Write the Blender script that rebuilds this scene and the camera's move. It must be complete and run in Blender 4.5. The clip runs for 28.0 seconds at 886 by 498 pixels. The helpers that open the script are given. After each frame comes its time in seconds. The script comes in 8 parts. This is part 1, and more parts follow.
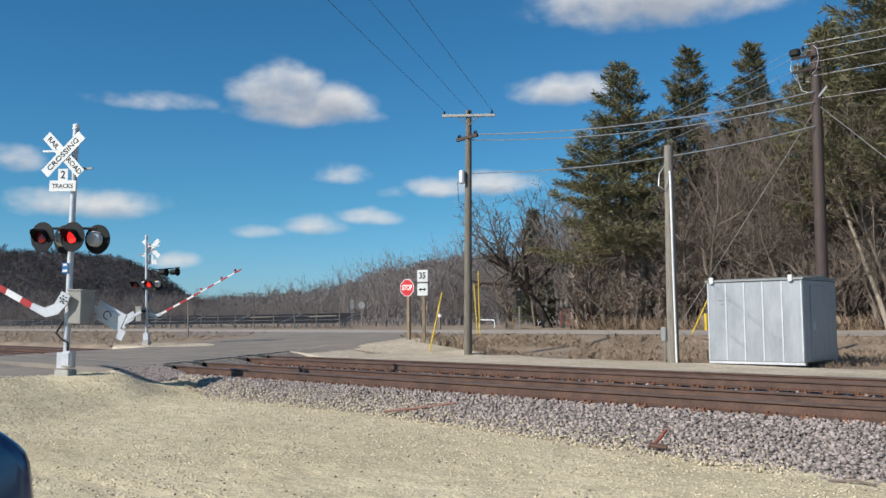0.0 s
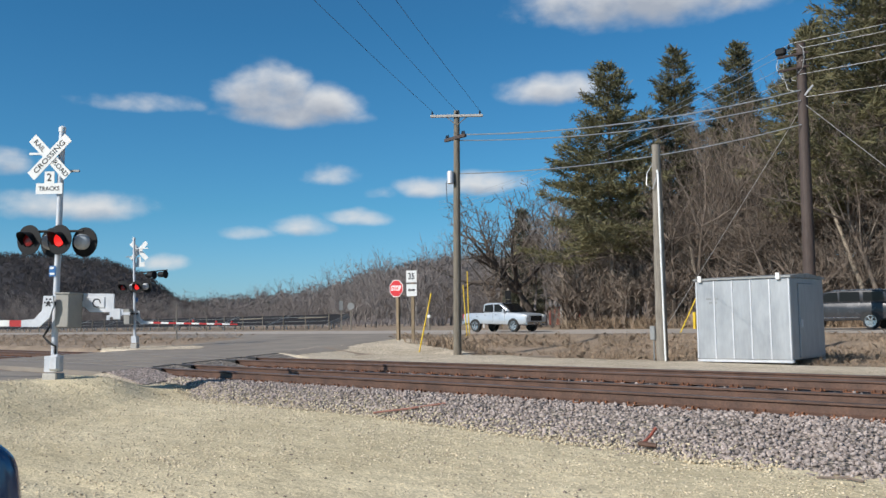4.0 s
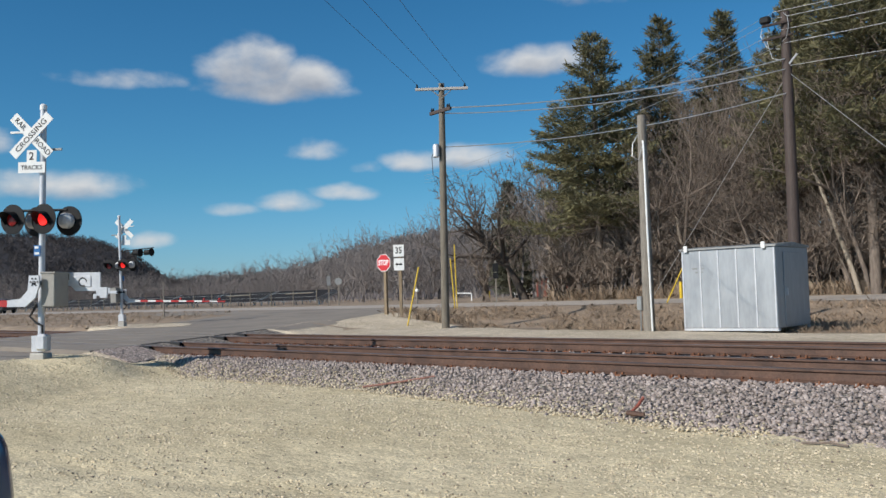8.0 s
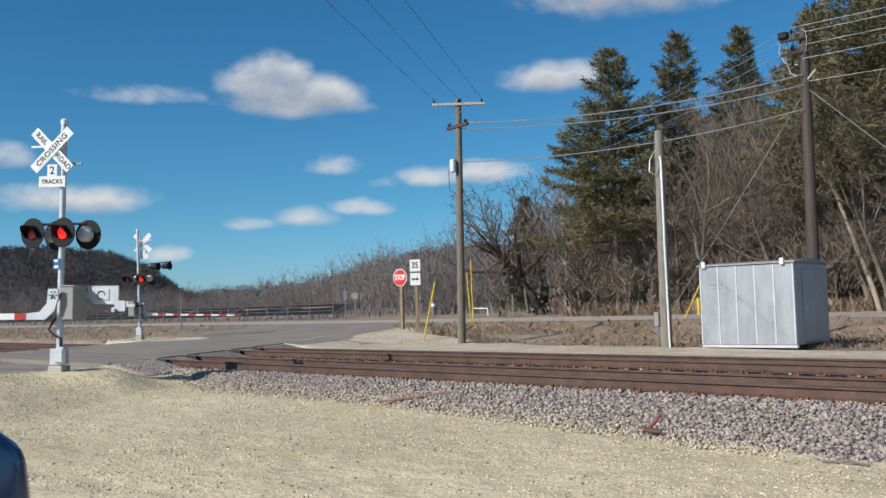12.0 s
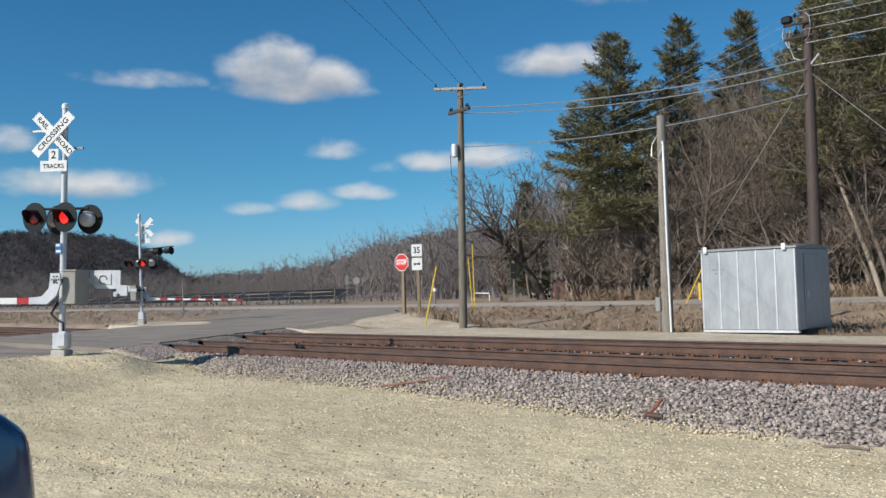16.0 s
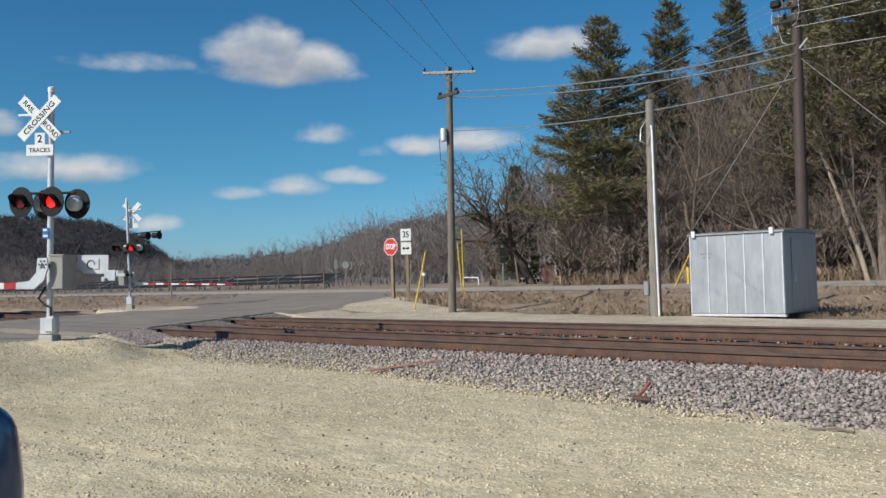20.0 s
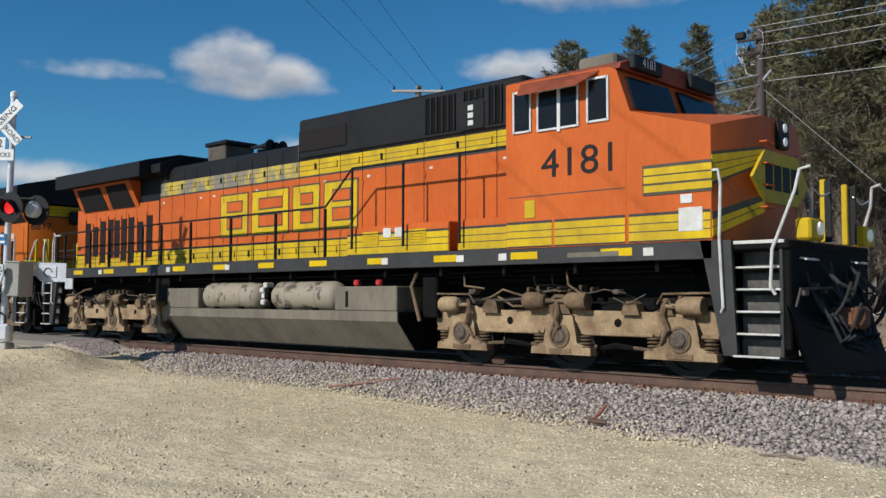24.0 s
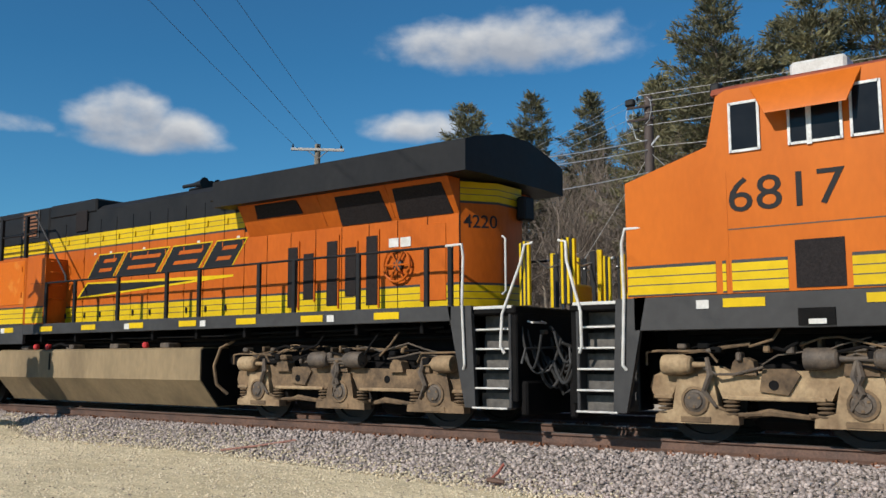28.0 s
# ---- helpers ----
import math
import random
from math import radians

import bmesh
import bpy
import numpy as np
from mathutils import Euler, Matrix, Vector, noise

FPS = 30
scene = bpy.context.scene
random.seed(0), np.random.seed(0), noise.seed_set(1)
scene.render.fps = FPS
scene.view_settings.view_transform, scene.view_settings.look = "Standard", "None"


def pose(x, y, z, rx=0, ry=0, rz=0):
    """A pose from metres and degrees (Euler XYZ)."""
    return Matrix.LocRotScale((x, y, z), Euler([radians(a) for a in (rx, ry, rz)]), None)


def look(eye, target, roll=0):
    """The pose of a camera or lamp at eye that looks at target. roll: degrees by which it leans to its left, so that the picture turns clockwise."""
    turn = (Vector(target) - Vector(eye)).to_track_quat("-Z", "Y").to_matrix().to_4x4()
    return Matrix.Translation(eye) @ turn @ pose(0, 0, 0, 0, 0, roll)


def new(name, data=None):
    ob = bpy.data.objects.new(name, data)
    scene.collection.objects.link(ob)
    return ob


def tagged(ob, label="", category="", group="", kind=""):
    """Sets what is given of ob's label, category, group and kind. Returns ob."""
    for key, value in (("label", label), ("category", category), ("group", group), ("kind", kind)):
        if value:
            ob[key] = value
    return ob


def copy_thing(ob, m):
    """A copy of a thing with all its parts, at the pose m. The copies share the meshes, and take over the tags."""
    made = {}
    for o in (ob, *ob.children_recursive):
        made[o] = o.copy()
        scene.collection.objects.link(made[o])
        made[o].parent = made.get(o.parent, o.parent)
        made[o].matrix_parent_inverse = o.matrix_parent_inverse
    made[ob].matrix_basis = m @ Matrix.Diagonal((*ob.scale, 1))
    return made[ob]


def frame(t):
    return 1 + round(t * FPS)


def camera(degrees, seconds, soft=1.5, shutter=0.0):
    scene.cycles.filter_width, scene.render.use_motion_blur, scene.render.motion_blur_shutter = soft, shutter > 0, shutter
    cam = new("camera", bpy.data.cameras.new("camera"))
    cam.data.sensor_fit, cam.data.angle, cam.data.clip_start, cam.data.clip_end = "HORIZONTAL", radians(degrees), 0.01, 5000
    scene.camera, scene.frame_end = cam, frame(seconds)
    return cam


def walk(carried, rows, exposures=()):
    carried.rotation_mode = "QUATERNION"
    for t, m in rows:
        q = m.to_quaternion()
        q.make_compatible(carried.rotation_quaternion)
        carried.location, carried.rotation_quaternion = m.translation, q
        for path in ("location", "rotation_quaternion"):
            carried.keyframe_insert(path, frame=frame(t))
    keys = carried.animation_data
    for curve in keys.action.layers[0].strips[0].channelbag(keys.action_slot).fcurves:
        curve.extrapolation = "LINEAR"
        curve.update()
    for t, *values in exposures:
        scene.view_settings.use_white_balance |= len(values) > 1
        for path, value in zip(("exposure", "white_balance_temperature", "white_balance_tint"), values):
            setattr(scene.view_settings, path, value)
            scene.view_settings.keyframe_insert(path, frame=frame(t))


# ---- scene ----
cam = camera(51.45, 28.0)
PATH = [
    (0, pose(0.00, 0.00, 1.11, 94.51, 0.44, 46.26)),
    (0.5, pose(0.00, 0.00, 1.11, 94.42, 0.91, 46.25)),
    (1, pose(0.00, 0.00, 1.11, 94.51, 1.03, 46.43)),
    (1.5, pose(0.00, 0.00, 1.11, 94.94, 0.90, 46.50)),
    (2, pose(0.00, 0.00, 1.11, 95.81, 0.93, 46.94)),
    (2.5, pose(0.00, 0.00, 1.11, 95.33, 0.73, 46.38)),
    (3, pose(0.00, 0.00, 1.11, 95.08, 0.79, 45.73)),
    (3.5, pose(0.00, 0.00, 1.11, 95.01, 0.63, 45.83)),
    (4, pose(0.00, 0.00, 1.11, 94.53, 0.88, 45.60)),
    (4.5, pose(0.00, 0.00, 1.11, 93.89, 0.82, 44.98)),
    (6.5, pose(0.00, 0.00, 1.11, 93.19, 1.27, 45.33)),
    (7, pose(0.00, 0.00, 1.11, 92.78, 1.25, 46.14)),
    (7.5, pose(0.00, 0.00, 1.11, 91.79, 1.77, 45.19)),
    (8, pose(0.00, 0.00, 1.11, 92.87, 1.76, 44.84)),
    (8.5, pose(0.00, 0.00, 1.11, 92.92, 1.75, 45.13)),
    (9, pose(0.00, 0.00, 1.11, 93.30, 1.78, 45.68)),
    (9.5, pose(0.00, 0.00, 1.11, 93.82, 1.39, 45.49)),
    (10, pose(0.00, 0.00, 1.11, 93.90, 1.27, 45.48)),
    (10.5, pose(0.00, 0.00, 1.11, 94.03, 1.36, 45.28)),
    (11, pose(0.00, 0.00, 1.11, 94.16, 1.38, 45.24)),
    (11.5, pose(0.00, 0.00, 1.11, 93.78, 1.41, 45.75)),
    (12, pose(0.00, 0.00, 1.11, 93.83, 1.48, 45.85)),
    (12.5, pose(0.00, 0.00, 1.11, 94.21, 1.74, 45.81)),
    (14.5, pose(0.00, 0.00, 1.11, 93.96, 1.90, 46.00)),
    (15, pose(0.00, 0.00, 1.11, 93.86, 1.84, 46.14)),
    (15.5, pose(0.00, 0.00, 1.11, 92.96, 1.77, 45.90)),
    (16, pose(0.00, 0.00, 1.11, 92.89, 1.43, 45.95)),
    (16.5, pose(0.00, 0.00, 1.11, 93.11, 1.33, 45.97)),
    (17, pose(0.00, 0.00, 1.11, 93.66, 1.22, 45.77)),
    (17.5, pose(0.00, 0.00, 1.11, 93.57, 1.01, 44.95)),
    (18, pose(0.00, 0.00, 1.11, 93.44, 1.07, 44.55)),
    (18.5, pose(0.00, 0.00, 1.11, 92.98, 0.89, 44.80)),
    (19, pose(0.00, 0.00, 1.11, 92.10, 0.98, 45.71)),
    (19.5, pose(0.00, 0.00, 1.11, 91.91, 1.29, 45.31)),
    (20, pose(0.00, 0.00, 1.11, 91.90, 1.50, 45.27)),
    (20.5, pose(0.00, 0.00, 1.11, 91.99, 1.59, 45.40)),
    (21, pose(0.00, 0.00, 1.11, 91.51, 1.02, 44.74)),
    (21.5, pose(0.00, 0.00, 1.11, 92.19, 0.73, 44.85)),
    (23.5, pose(0.05, 0.02, 1.11, 92.19, 0.04, 44.08)),
    (24, pose(0.05, 0.02, 1.11, 93.01, -0.07, 43.05)),
    (24.5, pose(0.05, 0.02, 1.11, 94.48, 0.02, 42.46)),
    (25, pose(0.05, 0.02, 1.11, 94.30, 0.16, 41.19)),
    (25.5, pose(0.05, 0.02, 1.11, 94.04, -0.04, 42.13)),
    (26, pose(0.05, 0.02, 1.11, 94.10, -0.26, 41.05)),
    (26.5, pose(0.05, 0.02, 1.11, 94.20, -0.10, 40.32)),
    (26.8, pose(0.05, 0.02, 1.11, 95.67, 0.13, 39.77)),
    (27, pose(0.05, 0.02, 1.11, 96.16, 0.32, 39.58)),
    (27.4, pose(0.05, 0.02, 1.11, 96.70, 0.74, 37.73)),
    (27.5, pose(0.05, 0.02, 1.11, 96.83, 0.59, 37.37)),
    (28, pose(0.05, 0.02, 1.11, 96.66, 0.23, 36.75)),
]
walk(cam, PATH, [(0.0, 0.06, 6350, 10), (3.0, 0.08, 6350, 10), (6.5, 0.0, 6380, 10), (9.0, -0.07, 6350, 10), (11.0, -0.02, 6350, 10), (12.5, 0.02, 6350, 10), (18.0, 0.0, 6400, 10),
                 (19.5, -0.05, 6400, 10), (21.0, -0.15, 6380, 10), (24.0, -0.15, 6250, 10), (25.5, -0.10, 6100, 10), (27.0, -0.02, 6080, 10), (28.0, 0.0, 6450, 10)])

# ---- sky and sun ----
SUN_ELEV, SUN_AZ = 34.0, 10.5      # degrees; the sun stands behind the camera, a little towards -x
sun_way = Vector((-math.sin(radians(SUN_AZ)) * math.cos(radians(SUN_ELEV)),
                  -math.cos(radians(SUN_AZ)) * math.cos(radians(SUN_ELEV)), math.sin(radians(SUN_ELEV))))
sun = new("sun", bpy.data.lights.new("sun", "SUN"))
sun.data.energy, sun.data.angle, sun.data.color = 4.9, radians(0.53), (1.0, 0.94, 0.85)
sun.matrix_world = look(sun_way * 100, (0, 0, 0))

world = bpy.data.worlds.new("sky")
scene.world = world
world.use_nodes = True
wt = world.node_tree
wt.nodes.clear()


def wn(kind, **put):
    n = wt.nodes.new(kind)
    for k, val in put.items():
        n.inputs[k].default_value = val
    return n


def wmath(op, a, b=None, c=None, clamp=False):
    n = wt.nodes.new("ShaderNodeMath")
    n.operation, n.use_clamp = op, clamp
    for i, s in enumerate((a, b, c)):
        if s is None:
            continue
        if isinstance(s, (int, float)):
            n.inputs[i].default_value = s
        else:
            wt.links.new(s, n.inputs[i])
    return n.outputs[0]


sky = wt.nodes.new("ShaderNodeTexSky")
sky.sky_type, sky.sun_disc = "NISHITA", False
sky.sun_elevation, sky.sun_rotation = radians(SUN_ELEV), radians(180 + SUN_AZ)
sky.air_density, sky.dust_density, sky.ozone_density = 1.0, 0.3, 1.6
tc = wt.nodes.new("ShaderNodeTexCoord")
sep = wt.nodes.new("ShaderNodeSeparateXYZ")
wt.links.new(tc.outputs["Generated"], sep.inputs[0])
# compass angle (left of +y) and height of each direction, in degrees
azim = wmath("MULTIPLY", wmath("ARCTAN2", wmath("MULTIPLY", sep.outputs[0], -1.0), sep.outputs[1]), 57.2958)
elev = wmath("MULTIPLY", wmath("ARCSINE", sep.outputs[2]), 57.2958)
comb = wt.nodes.new("ShaderNodeCombineXYZ")
wt.links.new(azim, comb.inputs[0])
wt.links.new(wmath("MULTIPLY", elev, 1.7), comb.inputs[1])
wisp = wn("ShaderNodeTexNoise", Scale=0.13, Detail=5.0, Roughness=0.6)
wt.links.new(comb.outputs[0], wisp.inputs["Vector"])
# cumulus: azimuth, elevation, half width, half height, density
CLOUDS = [(56.3, 13.9, 3.2, 2.3, 1.0), (52.8, 13.3, 2.6, 1.6, 0.95), (55.0, 12.8, 4.7, 1.2, 0.9), (38.4, 14.1, 3.6, 1.25, 0.85), (32.5, 18.9, 8.5, 2.2, 0.95),
          (67.5, 6.9, 4.2, 1.15, 0.72), (63.6, 13.1, 3.4, 0.6, 0.42), (43.2, 8.5, 2.7, 0.9, 0.72), (46.4, 8.3, 2.2, 0.8, 0.68),
          (54.2, 5.9, 2.0, 0.8, 0.72), (50.8, 6.5, 2.2, 0.65, 0.62), (57.8, 5.5, 1.9, 0.5, 0.55), (52.3, 9.1, 1.7, 0.75, 0.5), (49.2, 8.0, 0.9, 0.4, 0.3),
          (62.5, 3.7, 1.6, 0.6, 0.6), (71.5, 9.4, 1.6, 0.9, 0.45), (12.0, 14.0, 7.0, 2.0, 0.9),
          (88.0, 12.0, 6.0, 2.0, 0.8), (-20.0, 22.0, 9.0, 3.0, 0.9), (120.0, 25.0, 9.0, 3.0, 0.9), (-60.0, 14.0, 8.0, 2.2, 0.8)]


def cloud_mass(rise):
    """Thickness of cloud at each direction, looked up rise degrees higher."""
    at_elev = wmath("ADD", elev, rise)
    spot = wt.nodes.new("ShaderNodeCombineXYZ")
    wt.links.new(azim, spot.inputs[0])
    wt.links.new(wmath("MULTIPLY", at_elev, 1.5), spot.inputs[1])
    puff = wn("ShaderNodeTexNoise", Scale=0.36, Detail=6.0, Roughness=0.52)
    wt.links.new(spot.outputs[0], puff.inputs["Vector"])
    cover = None
    for az0, el0, wd, ht, dens in CLOUDS:
        dx = wmath("DIVIDE", wmath("SUBTRACT", azim, az0), wd)
        dy = wmath("DIVIDE", wmath("SUBTRACT", at_elev, el0), ht)
        # flat below, heaped above
        dy = wmath("MAXIMUM", dy, wmath("MULTIPLY", dy, -1.45))
        r2 = wmath("ADD", wmath("MULTIPLY", dx, dx), wmath("MULTIPLY", dy, dy))
        g = wmath("MULTIPLY", wmath("SUBTRACT", 1.0, r2), dens)
        cover = g if cover is None else wmath("MAXIMUM", cover, g)
    cover = wmath("MAXIMUM", cover, -1.5)
    return wmath("ADD", cover, wmath("MULTIPLY", wmath("SUBTRACT", puff.outputs["Fac"], 0.5), 1.9))


mass = wmath("ADD", cloud_mass(0.0), wmath("MULTIPLY", wmath("SUBTRACT", wisp.outputs["Fac"], 0.5), 0.7))
veil = wmath("MULTIPLY", wmath("ADD", mass, 0.25), 0.72, clamp=True)
alpha = wmath("MULTIPLY", wmath("MULTIPLY", wmath("MULTIPLY", veil, veil), wmath("SUBTRACT", 3.0, wmath("MULTIPLY", veil, 2.0))), 0.94)
# clouds are greyer where more cloud lies above
tone = wn("ShaderNodeMixRGB")
tone.inputs[1].default_value, tone.inputs[2].default_value = (9.3, 9.3, 9.2, 1), (5.0, 5.4, 6.1, 1)
wt.links.new(wmath("MULTIPLY", wmath("ADD", cloud_mass(0.9), 0.05), 0.95, clamp=True), tone.inputs[0])
deep = wn("ShaderNodeMixRGB")
deep.blend_type = "MULTIPLY"
deep.inputs[0].default_value = 1.0
tint = wt.nodes.new("ShaderNodeValToRGB")
for k, (at_, c) in enumerate(((0.0, (0.66, 1.04, 1.62)), (0.117, (0.40, 0.95, 1.28)), (0.3, (0.31, 0.89, 1.21)), (0.45, (0.36, 0.90, 1.20)), (0.75, (0.82, 0.96, 1.10)))):
    el = tint.color_ramp.elements[k] if k < 2 else tint.color_ramp.elements.new(at_)
    el.position, el.color = at_, (*c, 1)
wt.links.new(wmath("MULTIPLY", elev, 1 / 60.0, clamp=True), tint.inputs[0])
wt.links.new(tint.outputs[0], deep.inputs[2])
wt.links.new(sky.outputs[0], deep.inputs[1])
mixc = wn("ShaderNodeMixRGB")
wt.links.new(alpha, mixc.inputs[0])
wt.links.new(deep.outputs[0], mixc.inputs[1])
wt.links.new(tone.outputs[0], mixc.inputs[2])
bg = wn("ShaderNodeBackground", Strength=0.076)
wt.links.new(mixc.outputs[0], bg.inputs[0])
wo = wt.nodes.new("ShaderNodeOutputWorld")
wt.links.new(bg.outputs[0], wo.inputs[0])


# ---- materials ----
def mat(name, c1, c2=None, scale=3.0, rough=0.7, metal=0.0, bump=0.0, bscale=40.0, fine=0.25, fscale=60.0, spec=0.5,
        stretch=(1, 1, 1), lo=0.35, hi=0.65, island=0.0, rand=0.0, coat=0.0, cells=None):
    """A surface with patches of two colours, fine grain and fine relief."""
    m = bpy.data.materials.new(name)
    m.use_nodes = True
    t = m.node_tree
    b = t.nodes["Principled BSDF"]
    b.inputs["Roughness"].default_value, b.inputs["Metallic"].default_value = rough, metal
    b.inputs["Specular IOR Level"].default_value = spec
    b.inputs["Coat Weight"].default_value = coat
    c2 = c2 or tuple(v * 0.75 for v in c1)
    co = t.nodes.new("ShaderNodeTexCoord")
    mp = t.nodes.new("ShaderNodeMapping")
    mp.inputs["Scale"].default_value = stretch
    t.links.new(co.outputs["Object"], mp.inputs[0])
    n1 = t.nodes.new("ShaderNodeTexNoise")
    n1.inputs["Scale"].default_value, n1.inputs["Detail"].default_value = scale, 8.0
    n1.inputs["Roughness"].default_value = 0.62
    t.links.new(mp.outputs[0], n1.inputs["Vector"])
    ramp = t.nodes.new("ShaderNodeValToRGB")
    ramp.color_ramp.elements[0].position, ramp.color_ramp.elements[1].position = lo, hi
    ramp.color_ramp.elements[0].color, ramp.color_ramp.elements[1].color = (*c2, 1), (*c1, 1)
    t.links.new(n1.outputs["Fac"], ramp.inputs[0])
    col = ramp.outputs[0]
    n2 = t.nodes.new("ShaderNodeTexNoise")
    n2.inputs["Scale"].default_value, n2.inputs["Detail"].default_value = fscale, 4.0
    t.links.new(mp.outputs[0], n2.inputs["Vector"])
    if fine:
        mr = t.nodes.new("ShaderNodeMapRange")
        mr.inputs[1].default_value, mr.inputs[2].default_value = 0.25, 0.75
        mr.inputs[3].default_value, mr.inputs[4].default_value = 1 - fine, 1 + fine
        t.links.new(n2.outputs["Fac"], mr.inputs[0])
        mx = t.nodes.new("ShaderNodeMixRGB")
        mx.blend_type, mx.inputs[0].default_value = "MULTIPLY", 1.0
        t.links.new(col, mx.inputs[1])
        t.links.new(mr.outputs[0], mx.inputs[2])
        col = mx.outputs[0]
    for amount, kind, out in ((island, "ShaderNodeNewGeometry", "Random Per Island"), (rand, "ShaderNodeObjectInfo", "Random")):
        if amount:
            g = t.nodes.new(kind)
            mr = t.nodes.new("ShaderNodeMapRange")
            mr.inputs[3].default_value, mr.inputs[4].default_value = 1 - amount, 1 + amount
            t.links.new(g.outputs[out], mr.inputs[0])
            mx = t.nodes.new("ShaderNodeMixRGB")
            mx.blend_type, mx.inputs[0].default_value = "MULTIPLY", 1.0
            t.links.new(col, mx.inputs[1])
            t.links.new(mr.outputs[0], mx.inputs[2])
            col = mx.outputs[0]
    if cells:
        # small stones: each cell its own tone and a rounded rise
        cs, contrast, rise = cells
        heights = []
        for k, q in ((1.0, 1.0), (2.3, 0.6)):
            vo = t.nodes.new("ShaderNodeTexVoronoi")
            vo.inputs["Scale"].default_value = cs * k
            t.links.new(mp.outputs[0], vo.inputs["Vector"])
            sp_ = t.nodes.new("ShaderNodeSeparateColor")
            t.links.new(vo.outputs["Color"], sp_.inputs[0])
            mr = t.nodes.new("ShaderNodeMapRange")
            mr.inputs[3].default_value, mr.inputs[4].default_value = 1 - contrast * q, 1 + contrast * q * 0.7
            t.links.new(sp_.outputs[0], mr.inputs[0])
            mx = t.nodes.new("ShaderNodeMixRGB")
            mx.blend_type, mx.inputs[0].default_value = "MULTIPLY", 1.0
            t.links.new(col, mx.inputs[1])
            t.links.new(mr.outputs[0], mx.inputs[2])
            col = mx.outputs[0]
            heights.append(vo.outputs["Distance"])
        bp = t.nodes.new("ShaderNodeBump")
        bp.invert = True
        bp.inputs["Strength"].default_value, bp.inputs["Distance"].default_value = 1.0, rise
        t.links.new(heights[0], bp.inputs["Height"])
        t.links.new(bp.outputs[0], b.inputs["Normal"])
    t.links.new(col, b.inputs["Base Color"])
    if rough < 0.65:
        rr = t.nodes.new("ShaderNodeMapRange")
        rr.inputs[3].default_value, rr.inputs[4].default_value = max(rough - 0.12, 0.03), min(rough + 0.15, 1)
        t.links.new(n1.outputs["Fac"], rr.inputs[0])
        t.links.new(rr.outputs[0], b.inputs["Roughness"])
    if bump:
        n3 = t.nodes.new("ShaderNodeTexNoise")
        n3.inputs["Scale"].default_value, n3.inputs["Detail"].default_value = bscale, 6.0
        t.links.new(mp.outputs[0], n3.inputs["Vector"])
        bp = t.nodes.new("ShaderNodeBump")
        bp.inputs["Strength"].default_value, bp.inputs["Distance"].default_value = 1.0, bump
        if b.inputs["Normal"].is_linked:
            t.links.new(b.inputs["Normal"].links[0].from_socket, bp.inputs["Normal"])
        t.links.new(n3.outputs["Fac"], bp.inputs["Height"])
        t.links.new(bp.outputs[0], b.inputs["Normal"])
    return m


def glow(name, color, strength):
    m = bpy.data.materials.new(name)
    m.use_nodes = True
    b = m.node_tree.nodes["Principled BSDF"]
    b.inputs["Base Color"].default_value = (*color, 1)
    b.inputs["Emission Color"].default_value = (*color, 1)
    b.inputs["Emission Strength"].default_value = strength
    return m


M = {}
M["gravel"] = mat("crushed limestone", (0.66, 0.565, 0.375), (0.49, 0.41, 0.255), 0.55, 0.95, cells=(46, 0.26, 0.005), bump=0.02, bscale=10, fine=0.20, fscale=4.5, lo=0.34, hi=0.64, stretch=(0.55, 1, 1))
M["pebble"] = mat("limestone pebbles", (0.60, 0.515, 0.37), (0.42, 0.35, 0.24), 9, 0.95, island=0.32, fine=0.2)
M["sand"] = mat("pale sandy gravel", (0.63, 0.535, 0.405), (0.47, 0.39, 0.28), 0.5, 0.95, cells=(26, 0.35, 0.02), fine=0.2, fscale=6)
M["ballast"] = mat("grey granite ballast", (0.378, 0.318, 0.288), (0.25, 0.207, 0.186), 6, 0.85, island=0.42, fine=0.25, fscale=50)
M["bed"] = mat("ballast bed", (0.35, 0.30, 0.25), (0.20, 0.17, 0.14), 9, 0.95, cells=(15, 0.55, 0.06), fine=0.4, fscale=30)
M["grass"] = mat("dry winter grass", (0.345, 0.262, 0.185), (0.20, 0.15, 0.105), 0.35, 0.95, bump=0.05, bscale=9, fine=0.35, fscale=14)
M["blade"] = mat("dry grass blades", (0.38, 0.285, 0.20), (0.24, 0.175, 0.12), 2, 0.9, island=0.4)
M["asphalt"] = mat("worn grey asphalt", (0.265, 0.228, 0.188), (0.19, 0.165, 0.14), 0.45, 0.9, bump=0.004, bscale=90, fine=0.18, fscale=70)
M["highway"] = mat("pale worn highway asphalt", (0.43, 0.375, 0.32), (0.33, 0.29, 0.25), 0.35, 0.9, bump=0.004, bscale=90, fine=0.15, fscale=60)
M["rail"] = mat("rusty rail steel", (0.15, 0.085, 0.06), (0.09, 0.055, 0.042), 3, 0.6, 0.35, bump=0.002, bscale=60, fine=0.3, fscale=40)
M["railtop"] = mat("worn rail head", (0.30, 0.26, 0.24), (0.17, 0.13, 0.115), 2, 0.38, 0.85, fine=0.15, stretch=(0.3, 3, 1))
M["tie"] = mat("creosoted timber", (0.13, 0.10, 0.08), (0.07, 0.055, 0.045), 4, 0.9, bump=0.008, bscale=18, stretch=(6, 1, 6), rand=0.3)
M["rust"] = mat("orange rust", (0.24, 0.095, 0.04), (0.11, 0.05, 0.03), 9, 0.85, rand=0.25)
M["rubber"] = mat("black rubber", (0.022, 0.022, 0.022), None, 6, 0.8)
